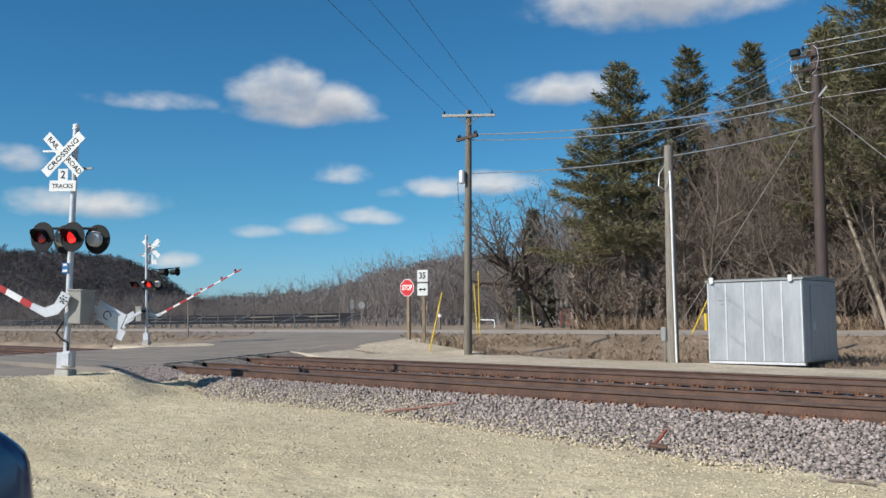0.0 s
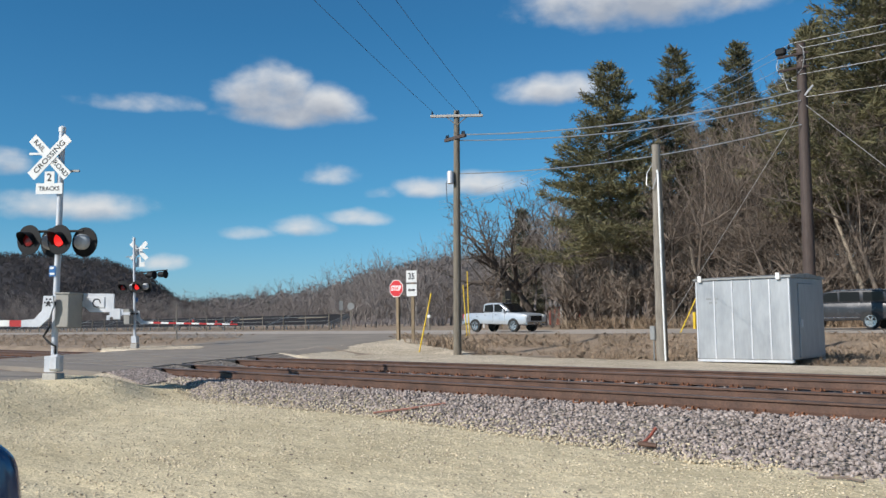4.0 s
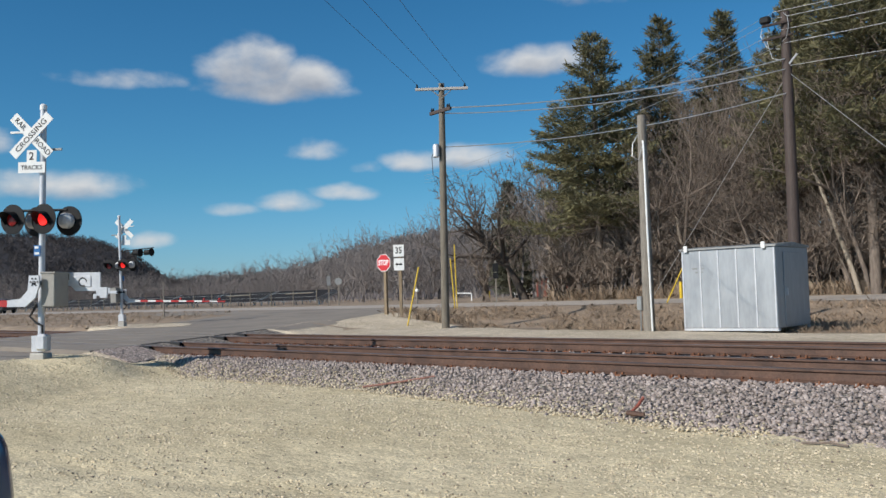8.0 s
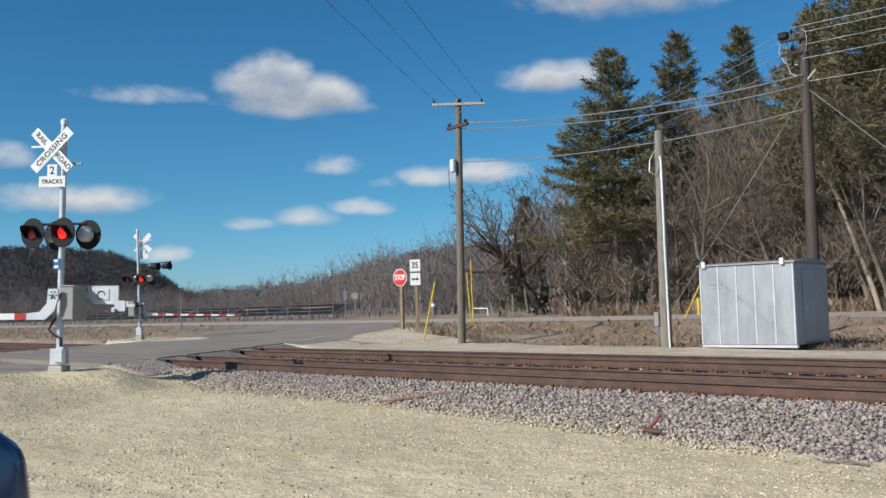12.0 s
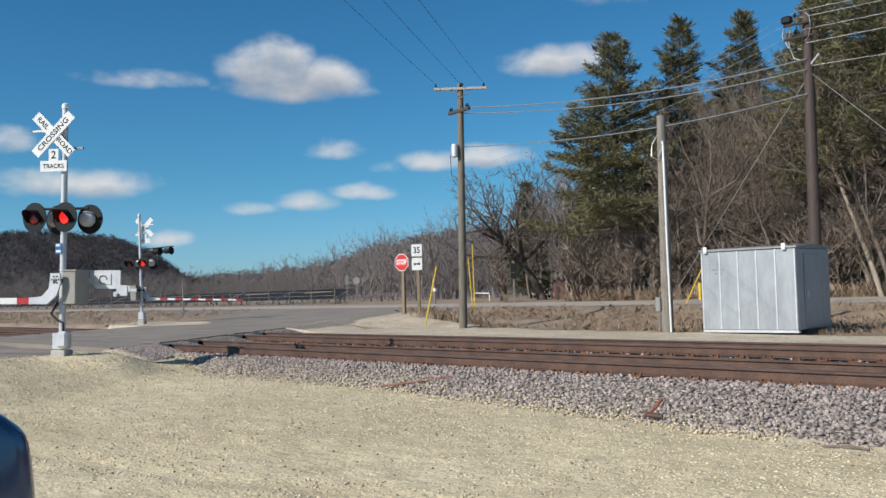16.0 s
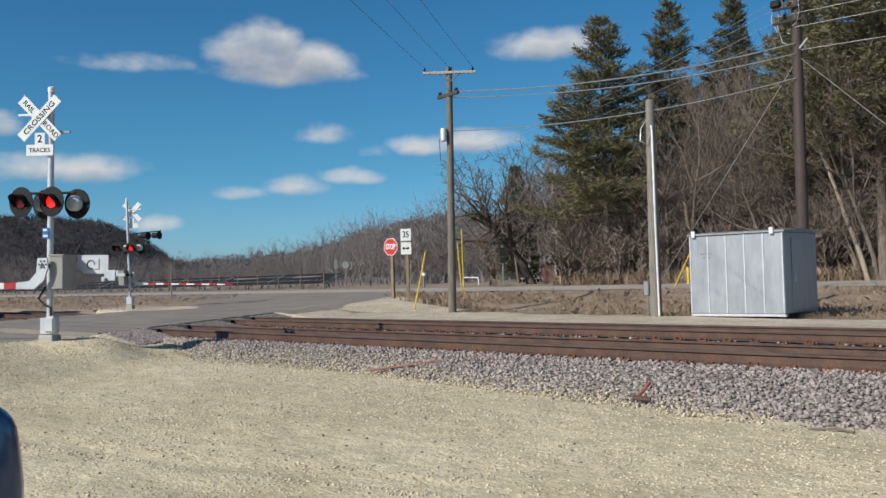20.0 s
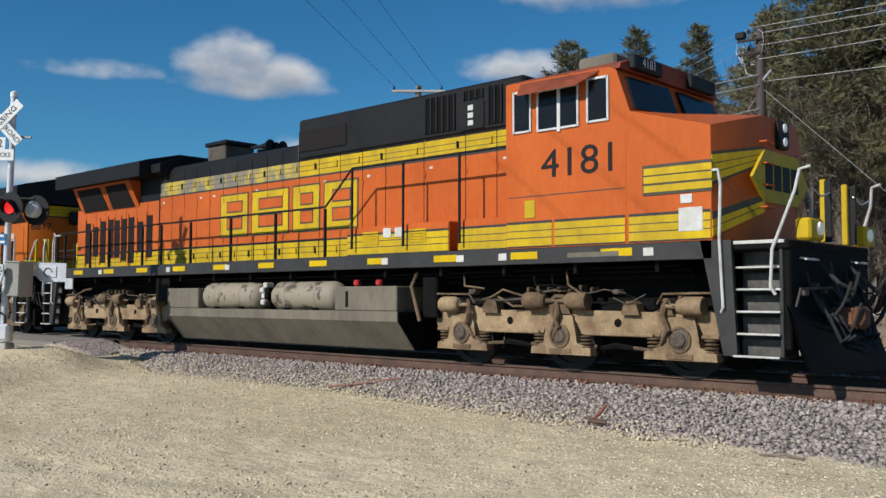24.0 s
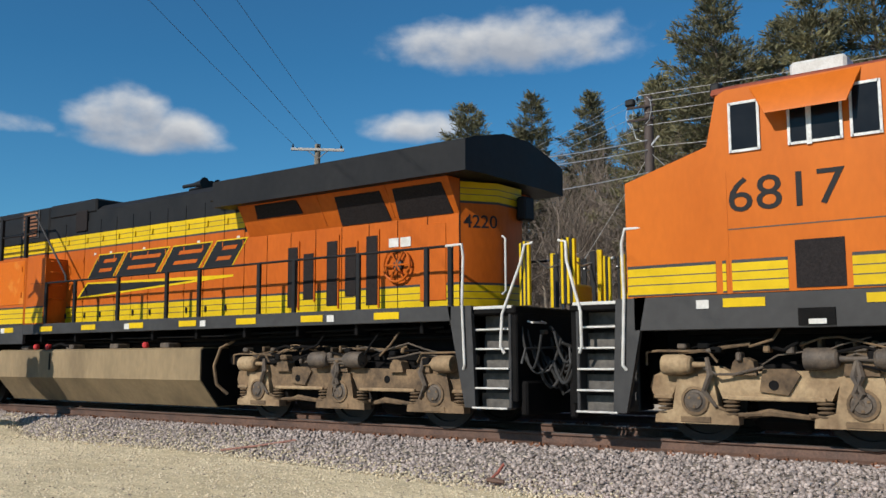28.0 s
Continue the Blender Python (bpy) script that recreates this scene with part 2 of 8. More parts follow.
M["paletimber"] = mat("sun-bleached crossarm timber", (0.52, 0.49, 0.45), (0.38, 0.36, 0.33), 5, 0.9, stretch=(1, 8, 8))
M["wood"] = mat("weathered pole timber", (0.21, 0.185, 0.145), (0.125, 0.105, 0.08), 3, 0.85, bump=0.006, bscale=25, stretch=(8, 8, 0.6))
M["darkwood"] = mat("dark creosoted pole", (0.085, 0.06, 0.05), (0.05, 0.035, 0.03), 3, 0.7, bump=0.004, bscale=25, stretch=(8, 8, 0.6))
M["greypole"] = mat("grey bleached timber", (0.28, 0.25, 0.21), (0.17, 0.15, 0.125), 3, 0.9, bump=0.006, bscale=25, stretch=(8, 8, 0.6))
M["alu"] = mat("silver painted metal", (0.62, 0.63, 0.65), (0.52, 0.53, 0.56), 2.5, 0.5, 0.35, fine=0.06, fscale=15)
M["shed"] = mat("mill aluminium sheet", (0.40, 0.415, 0.43), (0.335, 0.345, 0.36), 1.6, 0.45, 0.55, fine=0.08, fscale=6, stretch=(2, 2, 0.5))
M["white"] = mat("white sign sheeting", (0.80, 0.80, 0.78), (0.72, 0.72, 0.70), 5, 0.5, fine=0.05)
M["black"] = mat("black paint", (0.013, 0.013, 0.014), None, 6, 0.6, fine=0.2, spec=0.25)
M["red"] = mat("red sign sheeting", (0.62, 0.03, 0.035), (0.50, 0.02, 0.025), 5, 0.45, fine=0.05)
M["redstripe"] = mat("red reflective stripe", (0.50, 0.03, 0.03), (0.36, 0.02, 0.02), 5, 0.5)
M["yellowguard"] = mat("yellow plastic guard", (0.75, 0.52, 0.03), (0.60, 0.40, 0.02), 4, 0.5)
M["signback"] = mat("bare sign back", (0.34, 0.34, 0.33), None, 4, 0.5, 0.5)
M["wire"] = mat("bright aluminium cable", (0.55, 0.55, 0.54), None, 4, 0.45, 0.6)
M["darkwire"] = mat("dark cable", (0.06, 0.06, 0.07), None, 4, 0.6)
M["bark"] = mat("grey brown bark", (0.21, 0.167, 0.134), (0.112, 0.089, 0.073), 3, 0.95, bump=0.01, bscale=14, stretch=(3, 3, 0.6), rand=0.3)
M["twig"] = mat("bare winter twigs", (0.225, 0.177, 0.140), (0.12, 0.094, 0.076), 0.8, 0.95, rand=0.25, island=0.25)
M["needle"] = mat("pine needles", (0.180, 0.160, 0.072), (0.082, 0.079, 0.042), 0.6, 0.75, island=0.35, rand=0.15, fine=0.2, fscale=5)
M["spruce"] = mat("dark spruce needles", (0.13, 0.128, 0.082), (0.08, 0.082, 0.056), 0.8, 0.8, island=0.3)
M["farwood"] = mat("far bare woods", (0.115, 0.095, 0.090), (0.070, 0.058, 0.056), 0.02, 0.95, fine=0.35, fscale=0.09)
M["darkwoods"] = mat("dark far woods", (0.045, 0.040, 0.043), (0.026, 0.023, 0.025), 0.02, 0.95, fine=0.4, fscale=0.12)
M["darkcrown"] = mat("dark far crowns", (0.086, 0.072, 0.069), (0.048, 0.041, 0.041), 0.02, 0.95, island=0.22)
M["fartwig"] = mat("far bare crowns", (0.225, 0.196, 0.182), (0.145, 0.127, 0.12), 0.02, 0.95, island=0.3)
M["panel"] = mat("dark solar cells", (0.028, 0.027, 0.028), (0.018, 0.017, 0.018), 1, 0.8, fine=0.1, spec=0.12)
M["concrete"] = mat("pale concrete", (0.48, 0.46, 0.42), (0.36, 0.34, 0.31), 3, 0.9, bump=0.004, fine=0.15)
M["post"] = mat("brown treated sign post", (0.30, 0.225, 0.14), (0.19, 0.14, 0.09), 4, 0.85, stretch=(6, 6, 0.7))
M["palebark"] = mat("pale grey-tan bark", (0.42, 0.35, 0.27), (0.24, 0.195, 0.15), 3, 0.9, bump=0.008, bscale=12, stretch=(3, 3, 0.7))
M["darkbark"] = mat("dark oak bark", (0.125, 0.10, 0.082), (0.068, 0.055, 0.046), 3, 0.95, bump=0.012, bscale=12, stretch=(3, 3, 0.6))
M["glass"] = mat("dark cab glass", (0.012, 0.012, 0.013), None, 3, 0.10, fine=0.0, spec=0.22)
M["siding"] = mat("pale house siding", (0.62, 0.62, 0.60), (0.52, 0.52, 0.50), 1, 0.7)
M["frame"] = mat("pale window frame", (0.62, 0.62, 0.60), None, 5, 0.5)


# ---- mesh building ----
class Geo:
    """Vertices and faces of one mesh in the making."""

    def __init__(self):
        self.v, self.f, self.m = [], [], []

    def add(self, verts, faces, slot=0):
        k = len(self.v)
        self.v.extend([tuple(p) for p in verts])
        self.f.extend([tuple(i + k for i in q) for q in faces])
        self.m.extend([slot] * len(faces))
        return self

    def box(self, lo, hi, bev=0.0, turn=None, slot=0):
        """A box from corner to corner with chamfered edges; turn: a matrix put on it."""
        lo, hi = [min(a, b) for a, b in zip(lo, hi)], [max(a, b) for a, b in zip(lo, hi)]
        b = min(bev, *[(h - l) * 0.45 for l, h in zip(lo, hi)])
        if b <= 0:
            vs = [Vector((x, y, z)) for x in (lo[0], hi[0]) for y in (lo[1], hi[1]) for z in (lo[2], hi[2])]
            fs = [(0, 1, 3, 2), (4, 6, 7, 5), (0, 4, 5, 1), (2, 3, 7, 6), (0, 2, 6, 4), (1, 5, 7, 3)]
        else:
            vs, ix = [], {}
            for sx in (0, 1):
                for sy in (0, 1):
                    for sz in (0, 1):
                        s = (sx, sy, sz)
                        for ax in range(3):
                            p = [(hi[i] if s[i] else lo[i]) + (0 if i == ax else (-b if s[i] else b)) for i in range(3)]
                            ix[s, ax] = len(vs)
                            vs.append(Vector(p))
            fs = []
            for ax in range(3):
                u, w = (ax + 1) % 3, (ax + 2) % 3
                for sd in (0, 1):
                    q = []
                    for a, c in ((0, 0), (1, 0), (1, 1), (0, 1)):
                        s = [0, 0, 0]
                        s[ax], s[u], s[w] = sd, a, c
                        q.append(ix[tuple(s), ax])
                    fs.append(tuple(q) if sd else tuple(reversed(q)))
                for a in (0, 1):
                    for c in (0, 1):
                        s0, s1 = [0, 0, 0], [0, 0, 0]
                        s0[u] = s1[u] = a
                        s0[w] = s1[w] = c
                        s1[ax] = 1
                        s0, s1 = tuple(s0), tuple(s1)
                        q = (ix[s0, u], ix[s1, u], ix[s1, w], ix[s0, w])
                        fs.append(q if (a == c) else tuple(reversed(q)))
            for s in [(x, y, z) for x in (0, 1) for y in (0, 1) for z in (0, 1)]:
                q = (ix[s, 0], ix[s, 1], ix[s, 2])
                fs.append(q if sum(s) % 2 else tuple(reversed(q)))
        if turn is not None:
            vs = [turn @ p for p in vs]
        return self.add(vs, fs, slot)

    def tube(self, pts, radii, n=8, caps=True, slot=0):
        """A round bar along points."""
        pts = [Vector(p) for p in pts]
        if isinstance(radii, (int, float)):
            radii = [radii] * len(pts)
        vs, fs = [], []
        up = None
        for i, p in enumerate(pts):
            d = (pts[min(i + 1, len(pts) - 1)] - pts[max(i - 1, 0)])
            d = d.normalized() if d.length > 1e-9 else Vector((0, 0, 1))
            if up is None:
                up = d.orthogonal().normalized()
            else:
                up = (up - d * up.dot(d))
                up = up.normalized() if up.length > 1e-6 else d.orthogonal().normalized()
            w = d.cross(up)
            for k in range(n):
                a = 2 * math.pi * k / n
                vs.append(p + (up * math.cos(a) + w * math.sin(a)) * radii[i])
        for i in range(len(pts) - 1):
            for k in range(n):
                fs.append((i * n + k, i * n + (k + 1) % n, (i + 1) * n + (k + 1) % n, (i + 1) * n + k))
        if caps:
            fs.append(tuple(reversed(range(n))))
            fs.append(tuple(range((len(pts) - 1) * n, len(pts) * n)))
        return self.add(vs, fs, slot)

    def lathe(self, prof, n=20, m=None, slot=0):
        """A profile of (radius, height) turned round z; m: a matrix put on it."""
        vs, fs = [], []
        for r, z in prof:
            for k in range(n):
                a = 2 * math.pi * k / n
                p = Vector((r * math.cos(a), r * math.sin(a), z))
                vs.append(m @ p if m is not None else p)
        for i in range(len(prof) - 1):
            for k in range(n):
                fs.append((i * n + k, i * n + (k + 1) % n, (i + 1) * n + (k + 1) % n, (i + 1) * n + k))
        fs.append(tuple(reversed(range(n))))
        fs.append(tuple(range((len(prof) - 1) * n, len(prof) * n)))
        return self.add(vs, fs, slot)

    def extrude(self, prof, p0, p1, axis="x", slot=0, caps=True):
        """A closed outline of pairs swept along an axis from p0 to p1. Pairs are (y, z) for x, (x, z) for y, (x, y) for z."""
        put = {"x": lambda a, b, s: (s, a, b), "y": lambda a, b, s: (a, s, b), "z": lambda a, b, s: (a, b, s)}[axis]
        n = len(prof)
        vs = [put(a, b, p0) for a, b in prof] + [put(a, b, p1) for a, b in prof]
        fs = [(k, (k + 1) % n, n + (k + 1) % n, n + k) for k in range(n)]
        if caps:
            fs += [tuple(reversed(range(n))), tuple(range(n, 2 * n))]
        return self.add(vs, fs, slot)

    def grid(self, rows, slot=0):
        """A sheet through rows of points."""
        n = len(rows[0])
        vs = [p for r in rows for p in r]
        fs = [(i * n + k, i * n + k + 1, (i + 1) * n + k + 1, (i + 1) * n + k) for i in range(len(rows) - 1) for k in range(n - 1)]
        return self.add(vs, fs, slot)

    def mesh(self, name, mats, smooth=35.0, fix=True):
        me = bpy.data.meshes.new(name)
        me.from_pydata(self.v, [], self.f)
        for m in (mats if isinstance(mats, (list, tuple)) else [mats]):
            me.materials.append(m)
        if any(self.m):
            me.polygons.foreach_set("material_index", self.m)
        if fix:
            bm = bmesh.new()
            bm.from_mesh(me)
            bmesh.ops.recalc_face_normals(bm, faces=bm.faces)
            bm.to_mesh(me)
            bm.free()
        if smooth:
            me.shade_smooth()
            me.set_sharp_from_angle(angle=radians(smooth))
        me.update()
        return me


def part(name, geo, material, parent=None, label="", smooth=35.0, at=None):
    """Links a mesh in the making as one object under a thing or a part."""
    me = geo if isinstance(geo, bpy.types.Mesh) else geo.mesh(name, material, smooth)
    ob = new(name, me)
    if parent is not None:
        ob.parent = parent
    if at is not None:
        ob.matrix_basis = at
    if label:
        ob["label"] = label
    return ob


def thing(name, at, label, category, group="", kind=""):
    """An empty at the base of a thing, to which its parts belong."""
    ob = new(name)
    ob.empty_display_size = 0.2
    ob.matrix_basis = at if isinstance(at, Matrix) else pose(*at)
    return tagged(ob, label, category, group, kind)


def raw_mesh(name, verts, faces, material, smooth=False):
    """A mesh from arrays of corners and of triangles or quads."""
    verts, faces = np.asarray(verts, np.float32), np.asarray(faces, np.int32)
    n, k = faces.shape
    me = bpy.data.meshes.new(name)
    me.vertices.add(len(verts))
    me.vertices.foreach_set("co", verts.ravel())
    me.loops.add(n * k)
    me.loops.foreach_set("vertex_index", faces.ravel())
    me.polygons.add(n)
    me.polygons.foreach_set("loop_start", np.arange(0, n * k, k, dtype=np.int32))
    me.materials.append(material)
    me.update(calc_edges=True)
    if smooth:
        me.shade_smooth()
    return me


def text_geo(text, size, depth, bold=0.0, squeeze=1.0):
    """Letters as a flat mesh with a little depth, centred, in the xz plane facing -y."""
    cu = bpy.data.curves.new("letters", "FONT")
    cu.body, cu.size, cu.extrude, cu.offset = text, size, depth, bold
    cu.align_x, cu.align_y = "CENTER", "CENTER"
    cu.resolution_u = 3
    ob = bpy.data.objects.new("letters", cu)
    me = bpy.data.meshes.new_from_object(ob)
    bpy.data.objects.remove(ob)
    me.transform(Matrix.Rotation(radians(90), 4, "X") @ Matrix.Diagonal((squeeze, 1, 1, 1)))
    return me


def letters(name, text, size, material, parent, at, depth=0.004, bold=0.0, squeeze=1.0):
    me = text_geo(text, size, depth, bold, squeeze)
    me.materials.clear()
    me.materials.append(material)
    ob = new(name, me)
    ob.parent = parent
    ob.matrix_basis = at
    return ob


# ---- ground ----
def ramp1(v, xs, ys):
    return float(np.interp(v, xs, ys))


ROAD_A = Vector((-22.0, 9.6))     # a point of the side road's right edge
HW_SLOPE, HW_Y0 = 0.0, 42.75                                  # the highway's centre line y = HW_Y0 + HW_SLOPE * x


def road_side(x, y):
    """Metres from the side road's right edge towards its other edge."""
    d = Vector((x, y)) - ROAD_A
    return d.dot(Vector((-0.8, -0.6)))


def ground_z(x, y):
    open_ = ramp1(y, (-60, 4, 8, 10.2, 11.2, 19.3, 20.4, 25, 28, 31, 34.5, 36.4, 49, 52, 60, 100, 300, 2000),
                  (-0.7, -0.55, -0.5, -0.5, -0.6, -0.6, -0.2, -0.22, -0.3, -0.3, 0.05, 0.40, 0.45, 0.55, 0.6, 0.65, 0.8, 1.5))
    road = ramp1(y, (-60, 0, 5, 9, 10.4, 20.2, 20.6, 30, 36.4, 49, 60, 300, 2000), (-0.5, -0.15, 0.0, 0.0, -0.6, -0.6, -0.02, 0.22, 0.42, 0.45, 0.45, 0.6, 1.5))
    s = road_side(x, y)
    far = ramp1(y, (25, 28.5, 33, 36), (0, 1, 1, 0))
    w = ramp1(s, (-2.5 - 5.0 * far, -3.6 * far), (0, 1))
    z = open_ * (1 - w) + road * w
    # the gravel pad on which the nearer signal stands
    z += 0.50 * math.exp(-(((x + 20.9) / 2.3) ** 2 + ((y - 8.6) / 1.15) ** 2) ** 2) * (1 - w)
    z += 0.40 * math.exp(-(((x + 21.2) / 1.9) ** 2 + ((y - 10.5) / 1.15) ** 2) ** 1.5) * (1 - w)
    if y < 10:
        for k in (0.0, 1.7):
            rut = y - (2.9 + k + 0.22 * (x + 7) + 0.012 * (x + 7) ** 2)
            z -= 0.022 * math.exp(-(rut / 0.16) ** 2) - 0.012 * math.exp(-((abs(rut) - 0.3) / 0.12) ** 2)
        z += 0.035 * noise.noise(Vector((x * 0.35, y * 0.35, 0))) + 0.015 * noise.noise(Vector((x * 1.4, y * 1.4, 5)))
    elif y > 21:
        k = min(1, (y - 21) / 6) * (1 if abs(y - HW_Y0 - HW_SLOPE * x) > 8 else 0.1) * (1 - w)
        z += k * (0.10 * noise.noise(Vector((x * 0.15, y * 0.15, 2))) + 0.05 * noise.noise(Vector((x * 0.6, y * 0.6, 3))))
    return z


def steps(*spans):
    out = []
    for a, b, n in spans:
        out += list(np.linspace(a, b, n, endpoint=False))
    return out + [spans[-1][1]]


xs = steps((-2400, -300, 14), (-300, -70, 24), (-70, -30, 40), (-30, 6, 110), (6, 60, 18), (60, 2400, 14))
ys = steps((-60, 0, 10), (0, 12, 60), (12, 24, 24), (24, 60, 60), (60, 300, 24), (300, 2600, 12))
g = Geo()

def bare_z(x, y):
    """The earth lies a little deeper under the lot's gravel."""
    return ground_z(x, y) - (0.07 if -33 < x < 13 and -7 < y < 8.9 and road_side(x, y) < -0.4 else 0)


g.grid([[(x, y, bare_z(x, y)) for x in xs] for y in ys])
tagged(part("ground", g, M["grass"], smooth=80), "dry winter grass and bare earth across the valley", "ground", kind="structure")


def sheet(name, inside, lo, hi, step, lift, material, label, category, thick=0.0):
    """A surface laid over the ground where inside(x, y) is true, its edge following the ground."""
    gg = Geo()
    nx, ny = int((hi[0] - lo[0]) / step), int((hi[1] - lo[1]) / step)
    idx = {}

    def at(i, j):
        if (i, j) not in idx:
            x, y = lo[0] + i * step, lo[1] + j * step
            idx[i, j] = len(gg.v)
            gg.v.append((x, y, ground_z(x, y) + lift))
        return idx[i, j]

    for i in range(nx):
        for j in range(ny):
            x, y = lo[0] + (i + 0.5) * step, lo[1] + (j + 0.5) * step
            if inside(x, y):
                gg.f.append((at(i, j), at(i + 1, j), at(i + 1, j + 1), at(i, j + 1)))
                gg.m.append(0)
    return tagged(part(name, gg, material, smooth=80), label, category, kind="structure")


def toe(x):
    """Where the ballast meets the lot."""
    return float(np.interp(x, (-40, -22, -20.3, -18.2, -16, -14.3, -12.6, -11.3, -9.8, -7, -5.3, -4, 6), (11.3, 11.2, 10.75, 10.25, 10.2, 10.3, 10.4, 10.1, 9.85, 9.7, 9.2, 9.05, 9.0)))


def wob(x, y, k=0.5, s=0.4):
    return s * noise.noise(Vector((x * k, y * k, 7))) + s * 0.5 * noise.noise(Vector((x * k * 3, y * k * 3, 9)))


sheet("gravel_lot", lambda x, y: y < toe(x) + 0.45 and road_side(x, y) < 0.3, (-34, -8), (14, 11.9), 0.2, 0.012, M["gravel"],
      "tan crushed limestone lot beside the railway", "gravel lot")
sheet("gravel_strip", lambda x, y: 20.2 + wob(x, y) * 0.3 < y < 25.6 + wob(x, y) + max(0, (-21 - x) * 0.42) and road_side(x, y) < 0.3 + wob(x, y),
      (-46, 19.8), (30, 34), 0.2, 0.008, M["sand"], "pale sandy gravel strip along the far track", "gravel strip")
sheet("side_road", lambda x, y: (-0.1 - (0.7 + 0.12 * (y - 20.2) if y > 20 else 0) < road_side(x, y) < 9.3 or y > 30 and -14 + 60 / max(y - 29.4, 1) < road_side(x, y) < 20) and not (10.3 < y < 19.9)
      and y < 38, (-80, -20), (-14, 38.2), 0.3, 0.012, M["asphalt"], "worn grey asphalt side road crossing the railway", "road")
sheet("highway", lambda x, y: abs(y - HW_Y0 - HW_SLOPE * x) < 6.2, (-240, 32), (80, 52), 1.0, 0.02, M["highway"],
      "pale worn two-lane highway", "highway")


# ---- railway ----
RAIL_Y = (11.985, 13.495, 16.19, 17.70)
TRACK_Y = (12.74, 16.945)
RAIL = [(-0.075, -0.186), (0.075, -0.186), (0.075, -0.175), (0.03, -0.160), (0.010, -0.145), (0.009, -0.055), (0.032, -0.042), (0.037, -0.035),
        (0.037, -0.010), (0.028, -0.001), (-0.028, -0.001), (-0.037, -0.010), (-0.037, -0.035), (-0.032, -0.042), (-0.009, -0.055), (-0.010, -0.145),
        (-0.03, -0.160), (-0.075, -0.175)]
for k, ty in enumerate(TRACK_Y):
    tr = thing("railway_track", (0, ty, 0), "rusty railway track on timber ties and stone ballast", "railway track", "pair of tracks")
    for s in (-0.755, 0.755):
        g = Geo()
        n = len(RAIL)
        g.extrude([(s + a, b) for a, b in RAIL], -420, 160)
        for i in range(n):
            if i in (8, 9, 10):
                g.m[i] = 1
        part("rail", g, [M["rail"], M["railtop"]], tr)
    tie = Geo().box((-0.115, -1.3, -0.40), (0.115, 1.3, -0.205), 0.012).mesh("tie", M["tie"])
    plate = Geo().box((-0.09, -0.19, -0.205), (0.09, 0.19, -0.186), 0.004)
    for dx in (-0.06, 0.06):
        for dy in (-0.105, 0.105):
            plate.box((dx - 0.014, dy - 0.022, -0.19), (dx + 0.014, dy + 0.022, -0.145), 0.004)
    for dx in (-0.112, 0.112):
        plate.box((dx - 0.013, -0.10, -0.20), (dx + 0.013, 0.10, -0.165), 0.004)
    plate = plate.mesh("tie_plate", M["rust"])
    for i in range(int(68 / 0.52)):
        x = -58 + i * 0.52 + random.uniform(-0.03, 0.03)
        if -37 < x < -26.0 - (ty - 12) * 0.55:
            continue
        o = part("tie", tie, None, tr, at=pose(x, random.uniform(-0.05, 0.05), random.uniform(-0.012, 0.005), 0, 0, random.uniform(-1, 1)))
        for s in (-0.755, 0.755):
            part("tie_plate", plate, None, o, at=pose(0, s, 0))
# ballast bed between and beside the tracks
prof = [(10.0, -0.53), (10.5, -0.40), (11.15, -0.235), (11.6, -0.215), (13.9, -0.225), (14.6, -0.25), (15.2, -0.25), (15.8, -0.225), (18.1, -0.225),
        (18.7, -0.26), (19.6, -0.42), (20.4, -0.60)]
g = Geo()
g.grid([[(x, (toe(x) - 0.05 + (y - 10.0) / 1.15 * (11.2 - toe(x)) if y < 11.2 else y) + 0.10 * noise.noise(Vector((x * 0.5, y, 0))), z + 0.02 * noise.noise(Vector((x * 2, y * 2, 1)))) for y, z in prof]
        for x in np.linspace(-320, 120, 881)])
tagged(part("ballast_bed", g, M["bed"], smooth=60), "grey crushed-stone bed under both tracks", "ballast", kind="structure")


def stone_kinds(n=10):
    out = []
    bm = bmesh.new()
    bmesh.ops.create_icosphere(bm, subdivisions=1, radius=1)
    base = np.array([v.co[:] for v in bm.verts])
    tri = np.array([[v.index for v in f.verts] for f in bm.faces])
    bm.free()
    rng = np.random.default_rng(4)
    for _ in range(n):
        sc = np.array([1, rng.uniform(0.6, 0.95), rng.uniform(0.5, 0.85)])
        v = base * sc * rng.uniform(0.55, 1.3, (len(base), 1))
        out.append(v)
    return out, tri


def scatter(name, pts, sizes, material, label, category, seed=1):
    """Many stones in one mesh at the given points."""
    kinds, tri = stone_kinds()
    rng = np.random.default_rng(seed)
    n = len(pts)
    ang = rng.uniform(0, 6.283, (n, 3))
    ca, sa = np.cos(ang), np.sin(ang)
    rz = np.zeros((n, 3, 3)); rz[:, 0, 0] = ca[:, 0]; rz[:, 0, 1] = -sa[:, 0]; rz[:, 1, 0] = sa[:, 0]; rz[:, 1, 1] = ca[:, 0]; rz[:, 2, 2] = 1
    rx = np.zeros((n, 3, 3)); rx[:, 1, 1] = ca[:, 1]; rx[:, 1, 2] = -sa[:, 1]; rx[:, 2, 1] = sa[:, 1]; rx[:, 2, 2] = ca[:, 1]; rx[:, 0, 0] = 1
    r = rz @ rx
    pick = rng.integers(0, len(kinds), n)
    kk = np.array(kinds)[pick] * np.asarray(sizes)[:, None, None]
    v = np.einsum("nij,nkj->nki", r, kk) + np.asarray(pts)[:, None, :]
    nv = v.shape[1]
    f = (tri[None] + (np.arange(n) * nv)[:, None, None]).reshape(-1, 3)
    ob = new(name, raw_mesh(name, v.reshape(-1, 3), f, material))
    return tagged(ob, label, category, kind="stuff")


